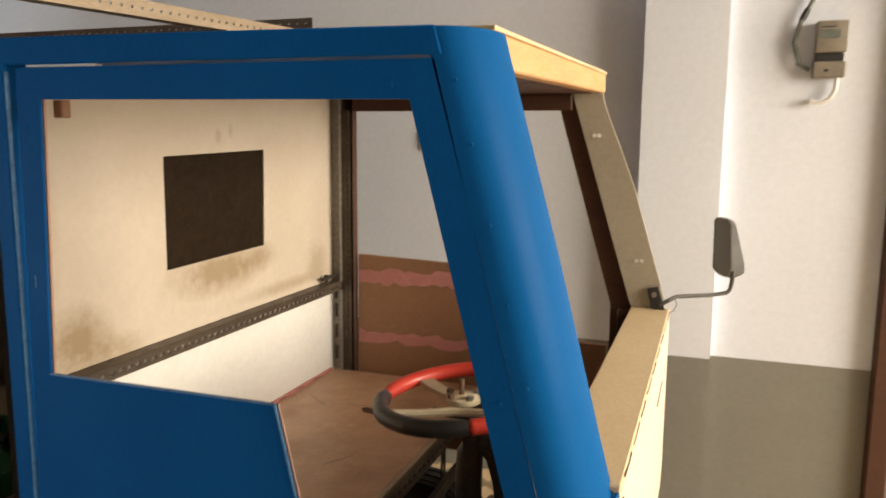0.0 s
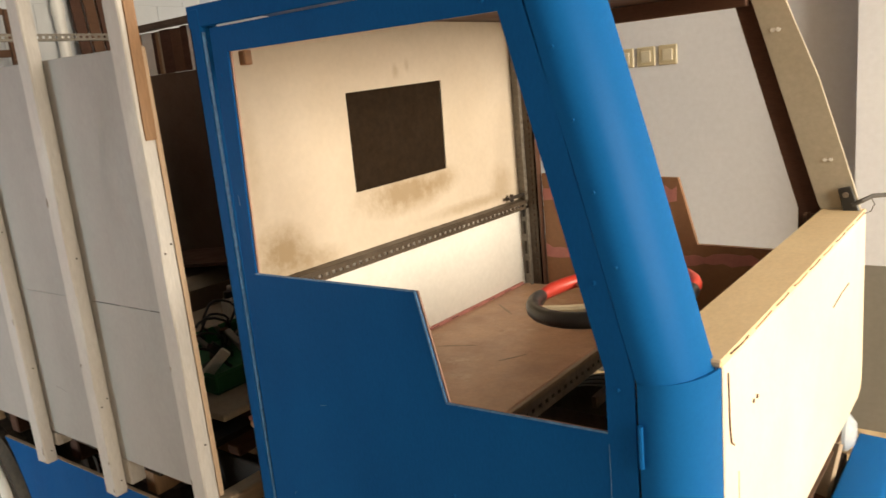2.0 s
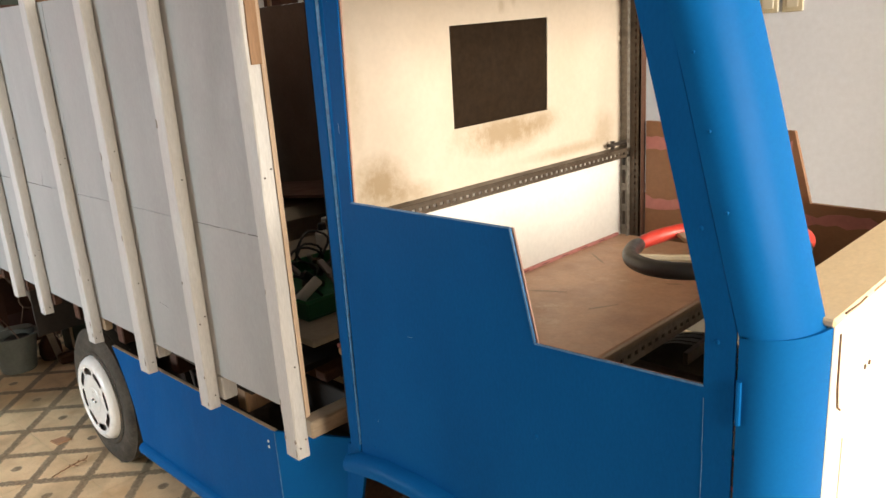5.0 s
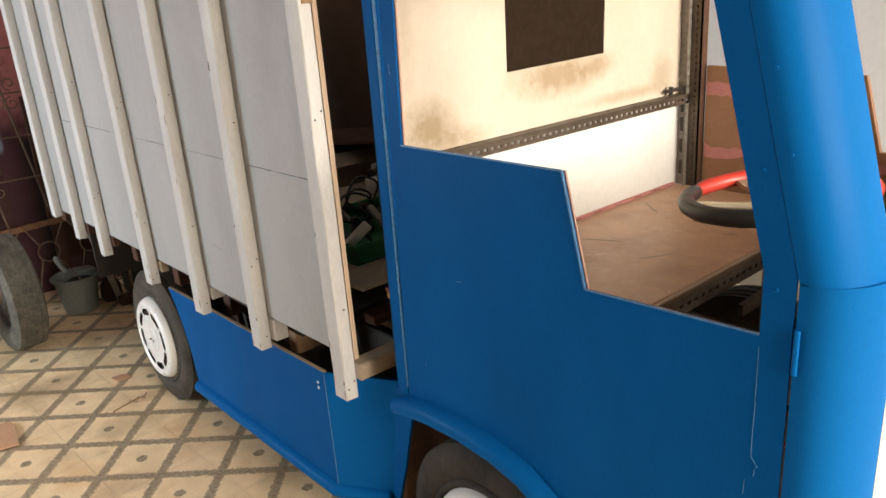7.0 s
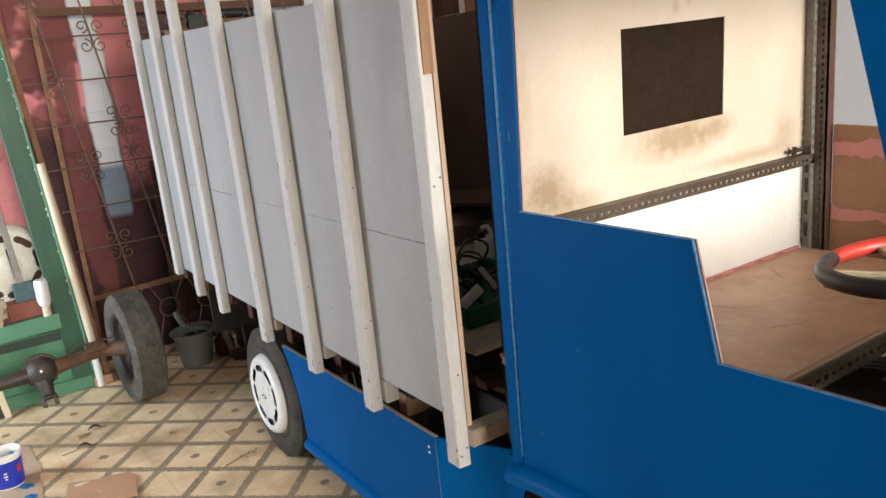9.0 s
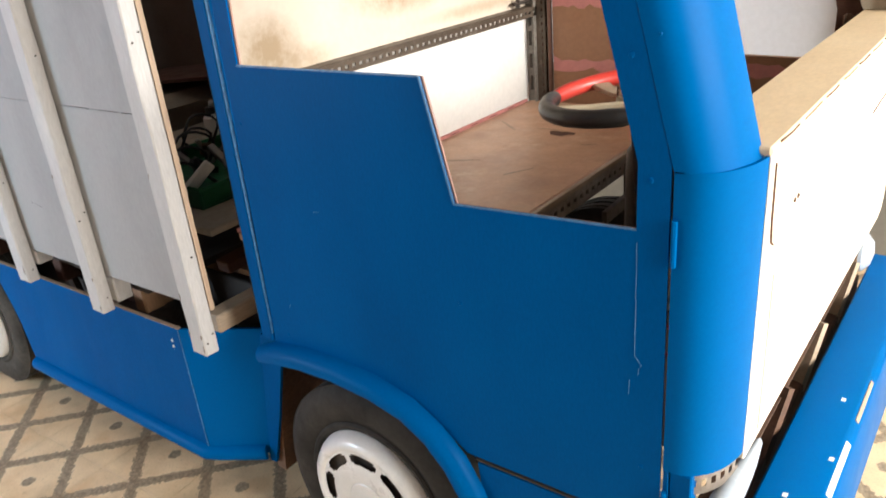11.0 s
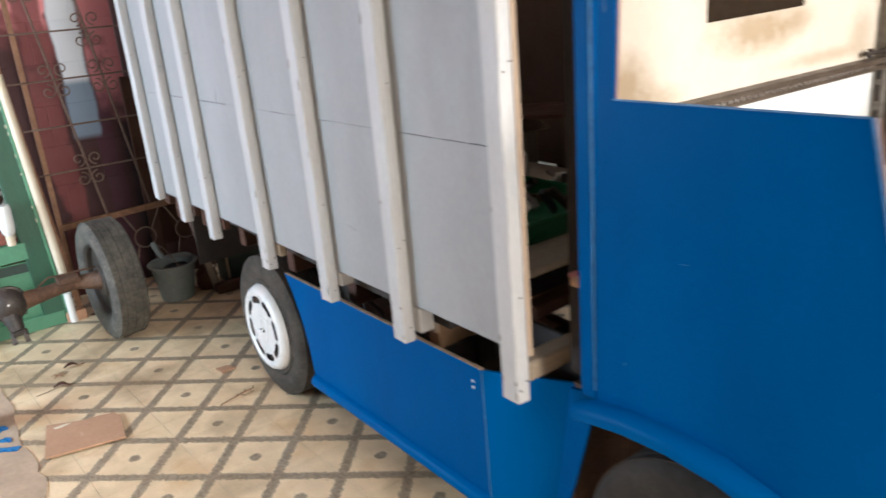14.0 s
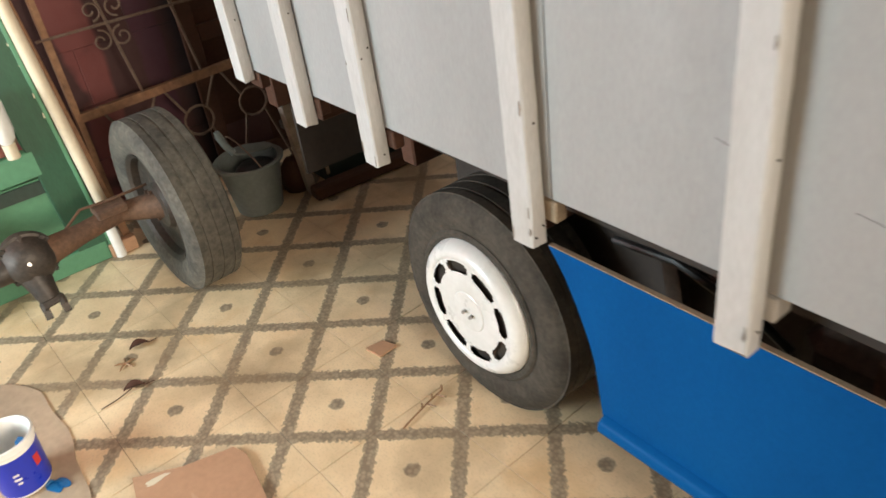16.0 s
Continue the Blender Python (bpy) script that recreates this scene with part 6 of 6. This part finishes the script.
part("flange", beam((AXD + 0.119, -0.733, 0.163), (AXD + 0.129, -0.731, 0.143), 0.064, 0.03, bevel=0.004), black_steel, df)
part("yoke", beam((AXD + 0.128, -0.756, 0.147), (AXD + 0.137, -0.756, 0.118), 0.018, 0.03), black_steel, df)
part("yoke", beam((AXD + 0.128, -0.708, 0.147), (AXD + 0.137, -0.708, 0.118), 0.018, 0.03), black_steel, df)
for k in range(4):
    a = math.pi / 4 + k * math.pi / 2
    part("flange_lobe", tube([(AXD + 0.130, -0.732 + 0.034 * math.cos(a), 0.145 + 0.020 * math.sin(a)), (AXD + 0.141, -0.732 + 0.036 * math.cos(a), 0.127 + 0.020 * math.sin(a))], 0.010, 8), black_steel, df)
for k in range(5):
    a = 0.5 + k * 1.1
    part("rib", beam((AXD + 0.09, -0.735 + 0.03 * math.cos(a), 0.268 + 0.03 * math.sin(a)), (AXD + 0.065, -0.735 + 0.07 * math.cos(a), 0.268 + 0.07 * math.sin(a)), 0.008, 0.03), black_steel, df)
part("plug", tube([(AXD + 0.128, -0.742, 0.285), (AXD + 0.133, -0.742, 0.287)], 0.005, 8), chrome, df)
for k in range(8):
    a = k * math.pi / 4
    part("bolt", tube([(AXD + 0.050, -0.735 + 0.073 * math.cos(a), 0.268 + 0.073 * math.sin(a)), (AXD + 0.075, -0.735 + 0.073 * math.cos(a), 0.268 + 0.073 * math.sin(a))], 0.007, 6), black_steel, df)
part("brake_pipe", tube([(AXD, -0.36, 0.32), (AXD + 0.02, -0.47, 0.325), (AXD + 0.01, -0.56, 0.325), (AXD + 0.04, -0.63, 0.29)], 0.004, 6), rust, ax)
part("spring_pad", box(AXD - 0.02, AXD + 0.06, -0.53, -0.44, 0.29, 0.315, 0.004), rust, ax)

# bucket
BX, BY = -3.69, 0.03
bk = thing("bucket", (BX, BY, 0), "dirty grey plastic bucket with a handle on the floor", "bucket")
part("pail", lathe([(0.0, 0.006), (0.082, 0.006), (0.108, 0.178), (0.121, 0.182), (0.124, 0.192), (0.119, 0.197), (0.104, 0.192), (0.076, 0.02), (0.0, 0.02)], (BX, BY, 0), "z", 32), grey_plastic, bk)
part("foot", lathe([(0.0, 0.0), (0.078, 0.0), (0.082, 0.012), (0.0, 0.012)], (BX, BY, 0), "z", 28), grey_plastic, bk)
part("handle", tube([(BX + 0.118 * math.cos(a), BY - 0.04 * math.sin(a), 0.185 + 0.10 * math.sin(a)) for a in [math.pi * i / 14 for i in range(15)]], 0.003, 6), iron, bk)
part("rag", lathe([(0.0, 0.03), (0.05, 0.028), (0.075, 0.012), (0.08, 0.0)], (BX + 0.01, BY + 0.02, 0.145), "z", 14), black_plastic, bk, "dark rag in the bucket")
tr_ = thing("wash_tub_trowel", (-3.72, 0.04, 0.20), "grey plastic scoop lying across the bucket", "scoop")
scoop = nb()
prism([(-0.06, 0.0), (-0.045, -0.03), (0.05, -0.036), (0.075, -0.02), (0.08, 0.0), (0.075, 0.02), (0.05, 0.036), (-0.045, 0.03)], "z", -0.004, 0.004, 0.002, scoop)
for v in scoop.verts:
    v.co.z += 4.0 * v.co.y * v.co.y
bmesh.ops.transform(scoop, matrix=Matrix.Translation((-3.715, 0.055, 0.208)) @ Matrix.Rotation(radians(62), 4, "Z"), verts=scoop.verts)
part("blade", scoop, grey_plastic, tr_)
part("grip", tube([(-3.742, 0.005, 0.206), (-3.757, -0.012, 0.235), (-3.768, -0.022, 0.272), (-3.772, -0.025, 0.292)], [0.013, 0.012, 0.015, 0.010], 10), grey_plastic, tr_)

# boards and a metal box under the truck's tail
mb = thing("metal_box", (-3.71, 0.45, 0), "dark green metal tool box behind the truck", "tool box")
part("body", box(-3.80, -3.62, 0.29, 0.62, 0.0, 0.198, 0.006), dark_green, mb)
part("lid", box(-3.81, -3.60, 0.225, 0.64, 0.200, 0.235, 0.005), black_steel, mb, "black overhanging lid")
part("corner_strip", beam((-3.6175, 0.285, 0.05), (-3.6175, 0.283, 0.198), 0.012, 0.006, up=(1, 0, 0)), raw_wood, mb, "pale worn corner strip")
single("tail_post", beam((-3.637, 0.215, 0.0), (-3.27, 0.015, 0.635), 0.044, 0.03, up=(0, 1, 0), bevel=0.003), prop_grey, (-3.637, 0.215, 0), "pale weathered wooden prop under the truck tail", "prop")
single("floor_plank", beam((-3.565, 0.185, 0.028), (-3.535, 0.74, 0.028), 0.055, 0.05, bevel=0.008), dark_wood, (-3.55, 0.46, 0), "dark plank on the floor", "plank")
bundle = lathe([(0.0, 0.0), (0.046, 0.0), (0.055, 0.03), (0.050, 0.085), (0.03, 0.12), (0.0, 0.128)], (-3.705, 0.195, 0.0), "z", 18)
rb = random.Random(12)
for v in bundle.verts:
    if v.co.z > 0.01:
        v.co += Vector((rb.uniform(-0.006, 0.006), rb.uniform(-0.006, 0.006), rb.uniform(-0.005, 0.005)))
single("rag", bundle, dark_wood, (-3.705, 0.195, 0), "dark brown crumpled rag beside the bucket", "rag")

# ---- loose things on the floor ----
rnd = random.Random(11)


def blob(cx, cy, rx, ry, seed, n=26, z=0.0045, h=0.002, rot=0.0):
    r = random.Random(seed)
    bm = nb()
    ph = [r.uniform(0, 6.28) for _ in range(4)]
    pts_ = []
    for i in range(n):
        a = 2 * math.pi * i / n
        q = 1 + 0.22 * math.sin(2 * a + ph[0]) + 0.16 * math.sin(3 * a + ph[1]) + 0.10 * math.sin(5 * a + ph[2])
        px, py = rx * q * math.cos(a), ry * q * math.sin(a)
        pts_.append((cx + px * math.cos(rot) - py * math.sin(rot), cy + px * math.sin(rot) + py * math.cos(rot)))
    return prism(pts_, "z", z, z + h, bm=bm)


def torn(points, seed, step=0.05, amount=0.010):
    """An outline with torn, uneven edges."""
    r = random.Random(seed)
    out = []
    for (x0, y0), (x1, y1) in zip(points, points[1:] + points[:1]):
        n = max(1, int(math.hypot(x1 - x0, y1 - y0) / step))
        for k in range(n):
            f = k / n
            out.append((x0 + (x1 - x0) * f + r.uniform(-amount, amount), y0 + (y1 - y0) * f + r.uniform(-amount, amount)))
    return out


sheet = single("cardboard_sheet", prism(torn([(-3.62, -1.75), (-3.58, -1.12), (-3.40, -0.98), (-3.24, -0.855), (-3.12, -0.848), (-3.03, -0.845), (-2.85, -0.86), (-2.63, -0.862), (-2.50, -0.848), (-2.35, -0.852), (-2.10, -0.95), (-1.90, -1.10), (-1.80, -1.75)], 5), "z", 0.0005, 0.0035), cardboard, (-2.8, -1.2, 0), "grey brown cardboard sheet spread on the floor", "cardboard")
single("wire_offcut", tube([(-3.11, -1.171, 0.006), (-2.95, -1.172, 0.006), (-2.792, -1.157, 0.006)], 0.003, 6), green_paint, (-2.95, -1.17, 0), "thin green wire lying on the cardboard", "wire")
pt = thing("paint_tin", (-2.925, -0.965, 0.004), "white plastic paint pot with a dark blue label", "paint pot")
part("pot", lathe([(0.0, 0.004), (0.052, 0.004), (0.055, 0.01), (0.062, 0.13), (0.066, 0.135), (0.066, 0.15), (0.062, 0.152), (0.058, 0.148), (0.055, 0.03), (0.0, 0.03)], (-2.925, -0.965, 0.002), "z", 36), tin_white, pt)
part("label", lathe([(0.0557, 0.012), (0.0620, 0.122), (0.0612, 0.122), (0.055, 0.012)], (-2.925, -0.965, 0.002), "z", 36, closed=True), navy, pt, "dark blue label")
for k, (dz, m, hw) in enumerate(((0.075, tin_white, 0.10), (0.062, tin_white, 0.13), (0.05, tin_white, 0.08))):
    bm = nb()
    vs = []
    for zz in (dz, dz + 0.006):
        for a in (-0.15 - hw, -0.15, -0.15 + hw):
            rr = 0.0566 + 0.0062 * (zz - 0.012) / 0.11
            vs.append(bm.verts.new((-2.925 + rr * math.cos(a), -0.965 + rr * math.sin(a), zz + 0.002)))
    bm.faces.new((vs[0], vs[1], vs[4], vs[3]))
    bm.faces.new((vs[1], vs[2], vs[5], vs[4]))
    part("label_bar", bm, m, pt)
bm = nb()
vs = []
for zz in (0.07, 0.10):
    for a in (0.62, 0.9):
        rr = 0.0566 + 0.0062 * (zz - 0.012) / 0.11
        vs.append(bm.verts.new((-2.925 + rr * math.cos(a), -0.965 + rr * math.sin(a), zz)))
bm.faces.new((vs[0], vs[1], vs[3], vs[2]))
part("red_mark", bm, red_label, pt)
part("paint_drip", blob(-2.925 + 0.045, -0.965 + 0.03, 0.012, 0.008, 5, z=0.1525, h=0.001), wet_blue, pt)

for i, (cx, cy, rx, ry, rot) in enumerate(((-2.862, -0.915, 0.032, 0.018, 0.4), (-2.675, -0.905, 0.03, 0.018, 0.9), (-2.755, -0.908, 0.022, 0.016, 0.2), (-2.705, -0.96, 0.014, 0.07, -0.35), (-2.575, -1.06, 0.05, 0.035, 0.3), (-2.53, -0.985, 0.010, 0.03, 0.9), (-2.62, -1.14, 0.08, 0.03, 0.7))):
    single("paint_spill", blob(cx, cy, rx, ry, 20 + i, z=0.0042 + 0.0004 * i, rot=rot), wet_blue, (cx, cy, 0.004), "blue paint spill on the cardboard", "paint spill", "paint spills")
tb = thing("board_offcut", (-2.57, -0.69, 0), "tan hardboard offcut lying on the floor", "board")
part("sheet", prism([(-2.748, -0.776), (-2.695, -0.675), (-2.665, -0.562), (-2.625, -0.548), (-2.456, -0.575), (-2.515, -0.824), (-2.63, -0.800)], "z", 0.005, 0.011), tan_board, tb)
part("pale_patch", blob(-2.700, -0.735, 0.007, 0.032, 3, z=0.0112, h=0.0006), pvc, tb)
part("pale_patch", blob(-2.585, -0.69, 0.014, 0.007, 13, z=0.0112, h=0.0004), seat_board_mat, tb)
single("tile_chip", prism([(-2.735, -0.145), (-2.68, -0.135), (-2.685, -0.08), (-2.73, -0.095)], "z", 0.0, 0.006), tan_board, (-2.71, -0.11, 0), "small tan chip on the floor", "chip")


def dry_leaf(x, y, turn, size=0.05):
    t = thing("dry_leaf", (x, y, 0), "dark curled dry leaf on the floor", "leaf", "dry leaves", turn=turn)
    bm = nb()
    n = 8
    top = []
    for i in range(n + 1):
        f = i / n
        w = size * 0.30 * math.sin(math.pi * f) + 0.0005
        z = 0.003 + 0.010 * math.sin(math.pi * f)
        top.append([bm.verts.new((size * (f - 0.5), s * w, z + abs(s) * 0.006)) for s in (-1, 0, 1)])
    for a, b in zip(top, top[1:]):
        bm.faces.new((a[0], a[1], b[1], b[0]))
        bm.faces.new((a[1], a[2], b[2], b[1]))
    part("blade", bm, dark_wood, t)
    part("stem", tube([(size * 0.45, 0, 0.004), (size * 0.95, 0.004, 0.003)], 0.0012, 5), dark_wood, t)


for x, y, a in ((-3.222, -0.594, 85), (-3.057, -0.665, 75)):
    dry_leaf(x, y, a, 0.055)
sp = thing("dry_flower", (-3.176, -0.65, 0), "small dry star-shaped flower on the floor", "dry flower")
for k in range(5):
    a = 0.4 + k * 1.257
    part("petal", tube([(-3.176, -0.65, 0.004), (-3.176 + 0.018 * math.cos(a), -0.65 + 0.018 * math.sin(a), 0.006), (-3.176 + 0.03 * math.cos(a), -0.65 + 0.03 * math.sin(a), 0.002)], [0.003, 0.003, 0.0008], 5), splice_wood, sp)
stem_ = tube([(-3.06, -0.672, 0.004), (-3.045, -0.715, 0.004), (-3.041, -0.758, 0.003)], 0.0015, 5)
single("leaf_stalk", stem_, dark_wood, (-3.05, -0.71, 0), "thin dark leaf stalk on the floor", "stalk")
twig = nb()
tube([(-2.465, -0.10, 0.006), (-2.455, -0.15, 0.008), (-2.443, -0.20, 0.006), (-2.433, -0.24, 0.004)], 0.0026, 5, bm=twig)
for k in range(5):
    f = k / 5
    tube([(-2.465 + 0.02 * f, -0.10 - 0.09 * f, 0.006), (-2.455 + 0.02 * f + (0.014 if k % 2 else -0.022), -0.092 - 0.09 * f, 0.010)], 0.0026, 4, bm=twig)
single("dry_twig", twig, splice_wood, (-2.4, -0.19, 0), "dry brown flower twig on the floor", "twig")

part("seat_stain", blob(-0.617, 0.928, 0.030, 0.026, 8, z=0.8273, h=0.0003), dark_wood, truck, "dark oily stain on the seat board")
for i, (x, y, rx, ry) in enumerate(((-0.668, 0.955, 0.035, 0.003), (-0.75, 0.62, 0.05, 0.004), (-0.56, 0.60, 0.04, 0.003), (-0.70, 0.78, 0.012, 0.008), (-0.50, 0.86, 0.004, 0.02), (-0.80, 0.95, 0.05, 0.004))):
    part("seat_mark", blob(x, y, rx, ry, 60 + i, z=0.8273, h=0.0003, rot=0.5 * i), seat_board_mat if i == 3 else raw_wood, truck)

# ---- things stored in the cargo bed ----
st = thing("storage_shelf", (-1.4, 0.5, 0.622), "rough dusty board shelf standing in the cargo bed", "shelf")
part("board", beam((-1.95, 0.42, 0.786), (-1.055, 0.44, 0.786), 0.76, 0.018, bevel=0.003), paper, st, "dusty pale shelf board")
for x, y in ((-1.10, 0.75), (-1.85, 0.10), (-1.85, 0.75), (-1.45, 0.10)):
    part("leg", box(x - 0.02, x + 0.02, y - 0.02, y + 0.02, 0.622, 0.777, 0.003), dark_wood, st)
part("brace", beam((-1.12, 0.12, 0.66), (-1.10, 0.80, 0.70), 0.05, 0.03, bevel=0.003), dark_wood, st)
cr_ = thing("green_tray", (-1.36, 0.32, 0.795), "green plastic tray full of tools on the shelf", "tray")
for x0, x1, y0, y1, z0, z1 in ((-1.55, -1.17, 0.135, 0.50, 0.7955, 0.801), (-1.55, -1.17, 0.135, 0.141, 0.801, 0.845), (-1.55, -1.17, 0.494, 0.50, 0.801, 0.845), (-1.176, -1.17, 0.141, 0.494, 0.801, 0.845), (-1.55, -1.544, 0.141, 0.494, 0.801, 0.845)):
    part("side", box(x0, x1, y0, y1, z0, z1, 0.002), green_plastic, cr_)
part("rim", tube([(-1.55, 0.137, 0.846), (-1.172, 0.137, 0.846), (-1.172, 0.498, 0.846), (-1.55, 0.498, 0.846)], 0.006, 6, closed=True), green_plastic, cr_, "rolled green rim")
wt = thing("scraper", (-1.22, 0.16, 0.85), "pale plastic scraper leaning in the green tray", "tool")
part("blade", beam((-1.235, 0.115, 0.815), (-1.195, 0.200, 0.895), 0.034, 0.012, up=(1, 0, 0), bevel=0.004), tin_white, wt)
part("handle", tube([(-1.235, 0.115, 0.815), (-1.250, 0.10, 0.806)], 0.009, 8), tin_white, wt)
hp = thing("tool_heap", (-1.4, 0.32, 0.80), "heap of dark tools and cables in the green tray", "tools")
r5 = random.Random(9)
for k in range(26):
    a = Vector((r5.uniform(-1.52, -1.22), r5.uniform(0.17, 0.46), 0.812))
    b = Vector((r5.uniform(-0.08, 0.08), r5.uniform(-0.06, 0.06), r5.uniform(0.01, 0.075)))
    part("tool", beam(a, a + b, r5.uniform(0.010, 0.028), r5.uniform(0.008, 0.02), bevel=0.002), r5.choice((black_steel, black_plastic, black_plastic, rust, grey_plastic, dark_green, chrome)), hp)
for k in range(5):
    x, y, r_ = -1.33 - 0.05 * k, 0.20 + 0.055 * k, 0.05 + 0.012 * (k % 3)
    loop_ = [(x + 0.01 * math.sin(3 * a), y + r_ * math.cos(a), 0.835 + 0.012 * k + r_ * 0.8 * math.sin(a)) for a in [math.pi * (i / 12 * 1.5 - 0.25) for i in range(13)]]
    part("cable", tube(loop_, 0.0042, 6), black_plastic, hp, "black cable loop")
sk_ = thing("cloth_sack", (-1.80, 0.34, 0.795), "pale dusty cloth sack on the shelf", "sack")
sack = lathe([(0.0, 0.0), (0.085, 0.002), (0.10, 0.03), (0.092, 0.085), (0.06, 0.125), (0.022, 0.15), (0.03, 0.175), (0.0, 0.178)], (-1.80, 0.34, 0.7955), "z", 22)
r9 = random.Random(3)
for v in sack.verts:
    v.co += Vector((r9.uniform(-0.007, 0.007), r9.uniform(-0.007, 0.007), r9.uniform(-0.003, 0.006) if v.co.z > 0.81 else 0.0))
part("body", sack, raw_wood, sk_)
bx = thing("cardboard_box", (-2.25, 0.85, 0.62), "dusty cardboard box in the cargo bed", "box")
part("body", box(-2.50, -2.05, 0.60, 1.05, 0.6225, 0.90, 0.006), paper, bx)
part("flap", beam((-2.05, 0.82, 0.90), (-1.975, 0.82, 0.865), 0.44, 0.005), paper, bx)
sh = thing("loose_board", (-1.7, 0.9, 0.9), "dusty dark board resting across the boxes", "board")
part("sheet", beam((-2.45, 0.80, 0.912), (-1.62, 0.90, 0.985), 0.34, 0.012), dark_wood, sh)
part("prop", box(-1.66, -1.62, 0.84, 0.90, 0.6225, 0.974, 0.003), dark_wood, sh)
jr = thing("plastic_canister", (-1.69, 0.60, 0.795), "small white plastic canister among the tools", "canister")
part("body", beam((-1.69, 0.60, 0.7955), (-1.69, 0.60, 0.885), 0.085, 0.06, up=(1, 0, 0), bevel=0.014), tin_white, jr)
part("handle", tube([(-1.715, 0.60, 0.882), (-1.708, 0.60, 0.915), (-1.68, 0.60, 0.922), (-1.662, 0.60, 0.905), (-1.658, 0.60, 0.882)], 0.008, 8), tin_white, jr)
part("cap", lathe([(0.0, 0.022), (0.014, 0.022), (0.016, 0.0), (0.0, 0.0)], (-1.69, 0.578, 0.884), "z", 14), black_plastic, jr, "black screw cap")
r6 = random.Random(21)
for k in range(9):
    a = Vector((r6.uniform(-1.60, -1.15), r6.uniform(0.54, 0.74), 0.803))
    q = a + Vector((r6.uniform(-0.09, 0.09), r6.uniform(-0.05, 0.05), r6.uniform(0.0, 0.04)))
    single("hand_tool", beam(a, q, r6.uniform(0.012, 0.03), 0.014, bevel=0.002), r6.choice((black_steel, black_plastic, chrome, tin_white, dark_wood)), tuple(a), "small hand tool lying on the shelf", "tool", "hand tools")

# ---- floor tiles ----
bmt = box(-PITCH / 2 + 0.0005, PITCH / 2 - 0.0005, -PITCH / 2 + 0.0005, PITCH / 2 - 0.0005, -0.008, 0.0, 0.0007)
tile_mesh = mesh_of(bmt, "tile", tile_mat, False)
rt = radians(TILE_TURN)
rest = []
for i in range(-13, 18):
    for j in range(-12, 12):
        x = TILE_ORIGIN[0] + PITCH * (i * math.cos(rt) - j * math.sin(rt))
        y = TILE_ORIGIN[1] + PITCH * (i * math.sin(rt) + j * math.cos(rt))
        if not (ROOM_X0 + 0.02 < x < ROOM_X1 + 0.1 and ROOM_Y0 - 0.05 < y < 2.45):
            continue
        if x < 1.0 and -1.9 < y < 2.45:
            ob = new("tile", tile_mesh)
            ob.parent = floor
            ob.matrix_basis = pose(x, y, random.uniform(-0.0006, 0.0), 0, 0, TILE_TURN + 180 * random.randint(0, 1))
        else:
            rest.append((i, j))
half = PITCH / 2 - 0.0006
verts, faces = [], []
for i, j in rest:
    k = len(verts)
    verts += [(i * PITCH + sx * half, j * PITCH + sy * half, 0.0) for sx, sy in ((-1, -1), (1, -1), (1, 1), (-1, 1))]
    verts += [(i * PITCH + sx * half, j * PITCH + sy * half, -0.007) for sx, sy in ((-1, -1), (1, -1), (1, 1), (-1, 1))]
    faces += [(k, k + 1, k + 2, k + 3)] + [(k + 4 + q, k + 4 + (q + 1) % 4, k + (q + 1) % 4, k + q) for q in range(4)]
me = bpy.data.meshes.new("tiles")
me.from_pydata(verts, [], faces)
me.materials.append(tile_mat)
field = new("tiles", me)
field.parent = floor
field.matrix_basis = pose(TILE_ORIGIN[0], TILE_ORIGIN[1], -0.0003, 0, 0, TILE_TURN)
tagged(field, "cream floor tiles towards the gate", kind="stuff")
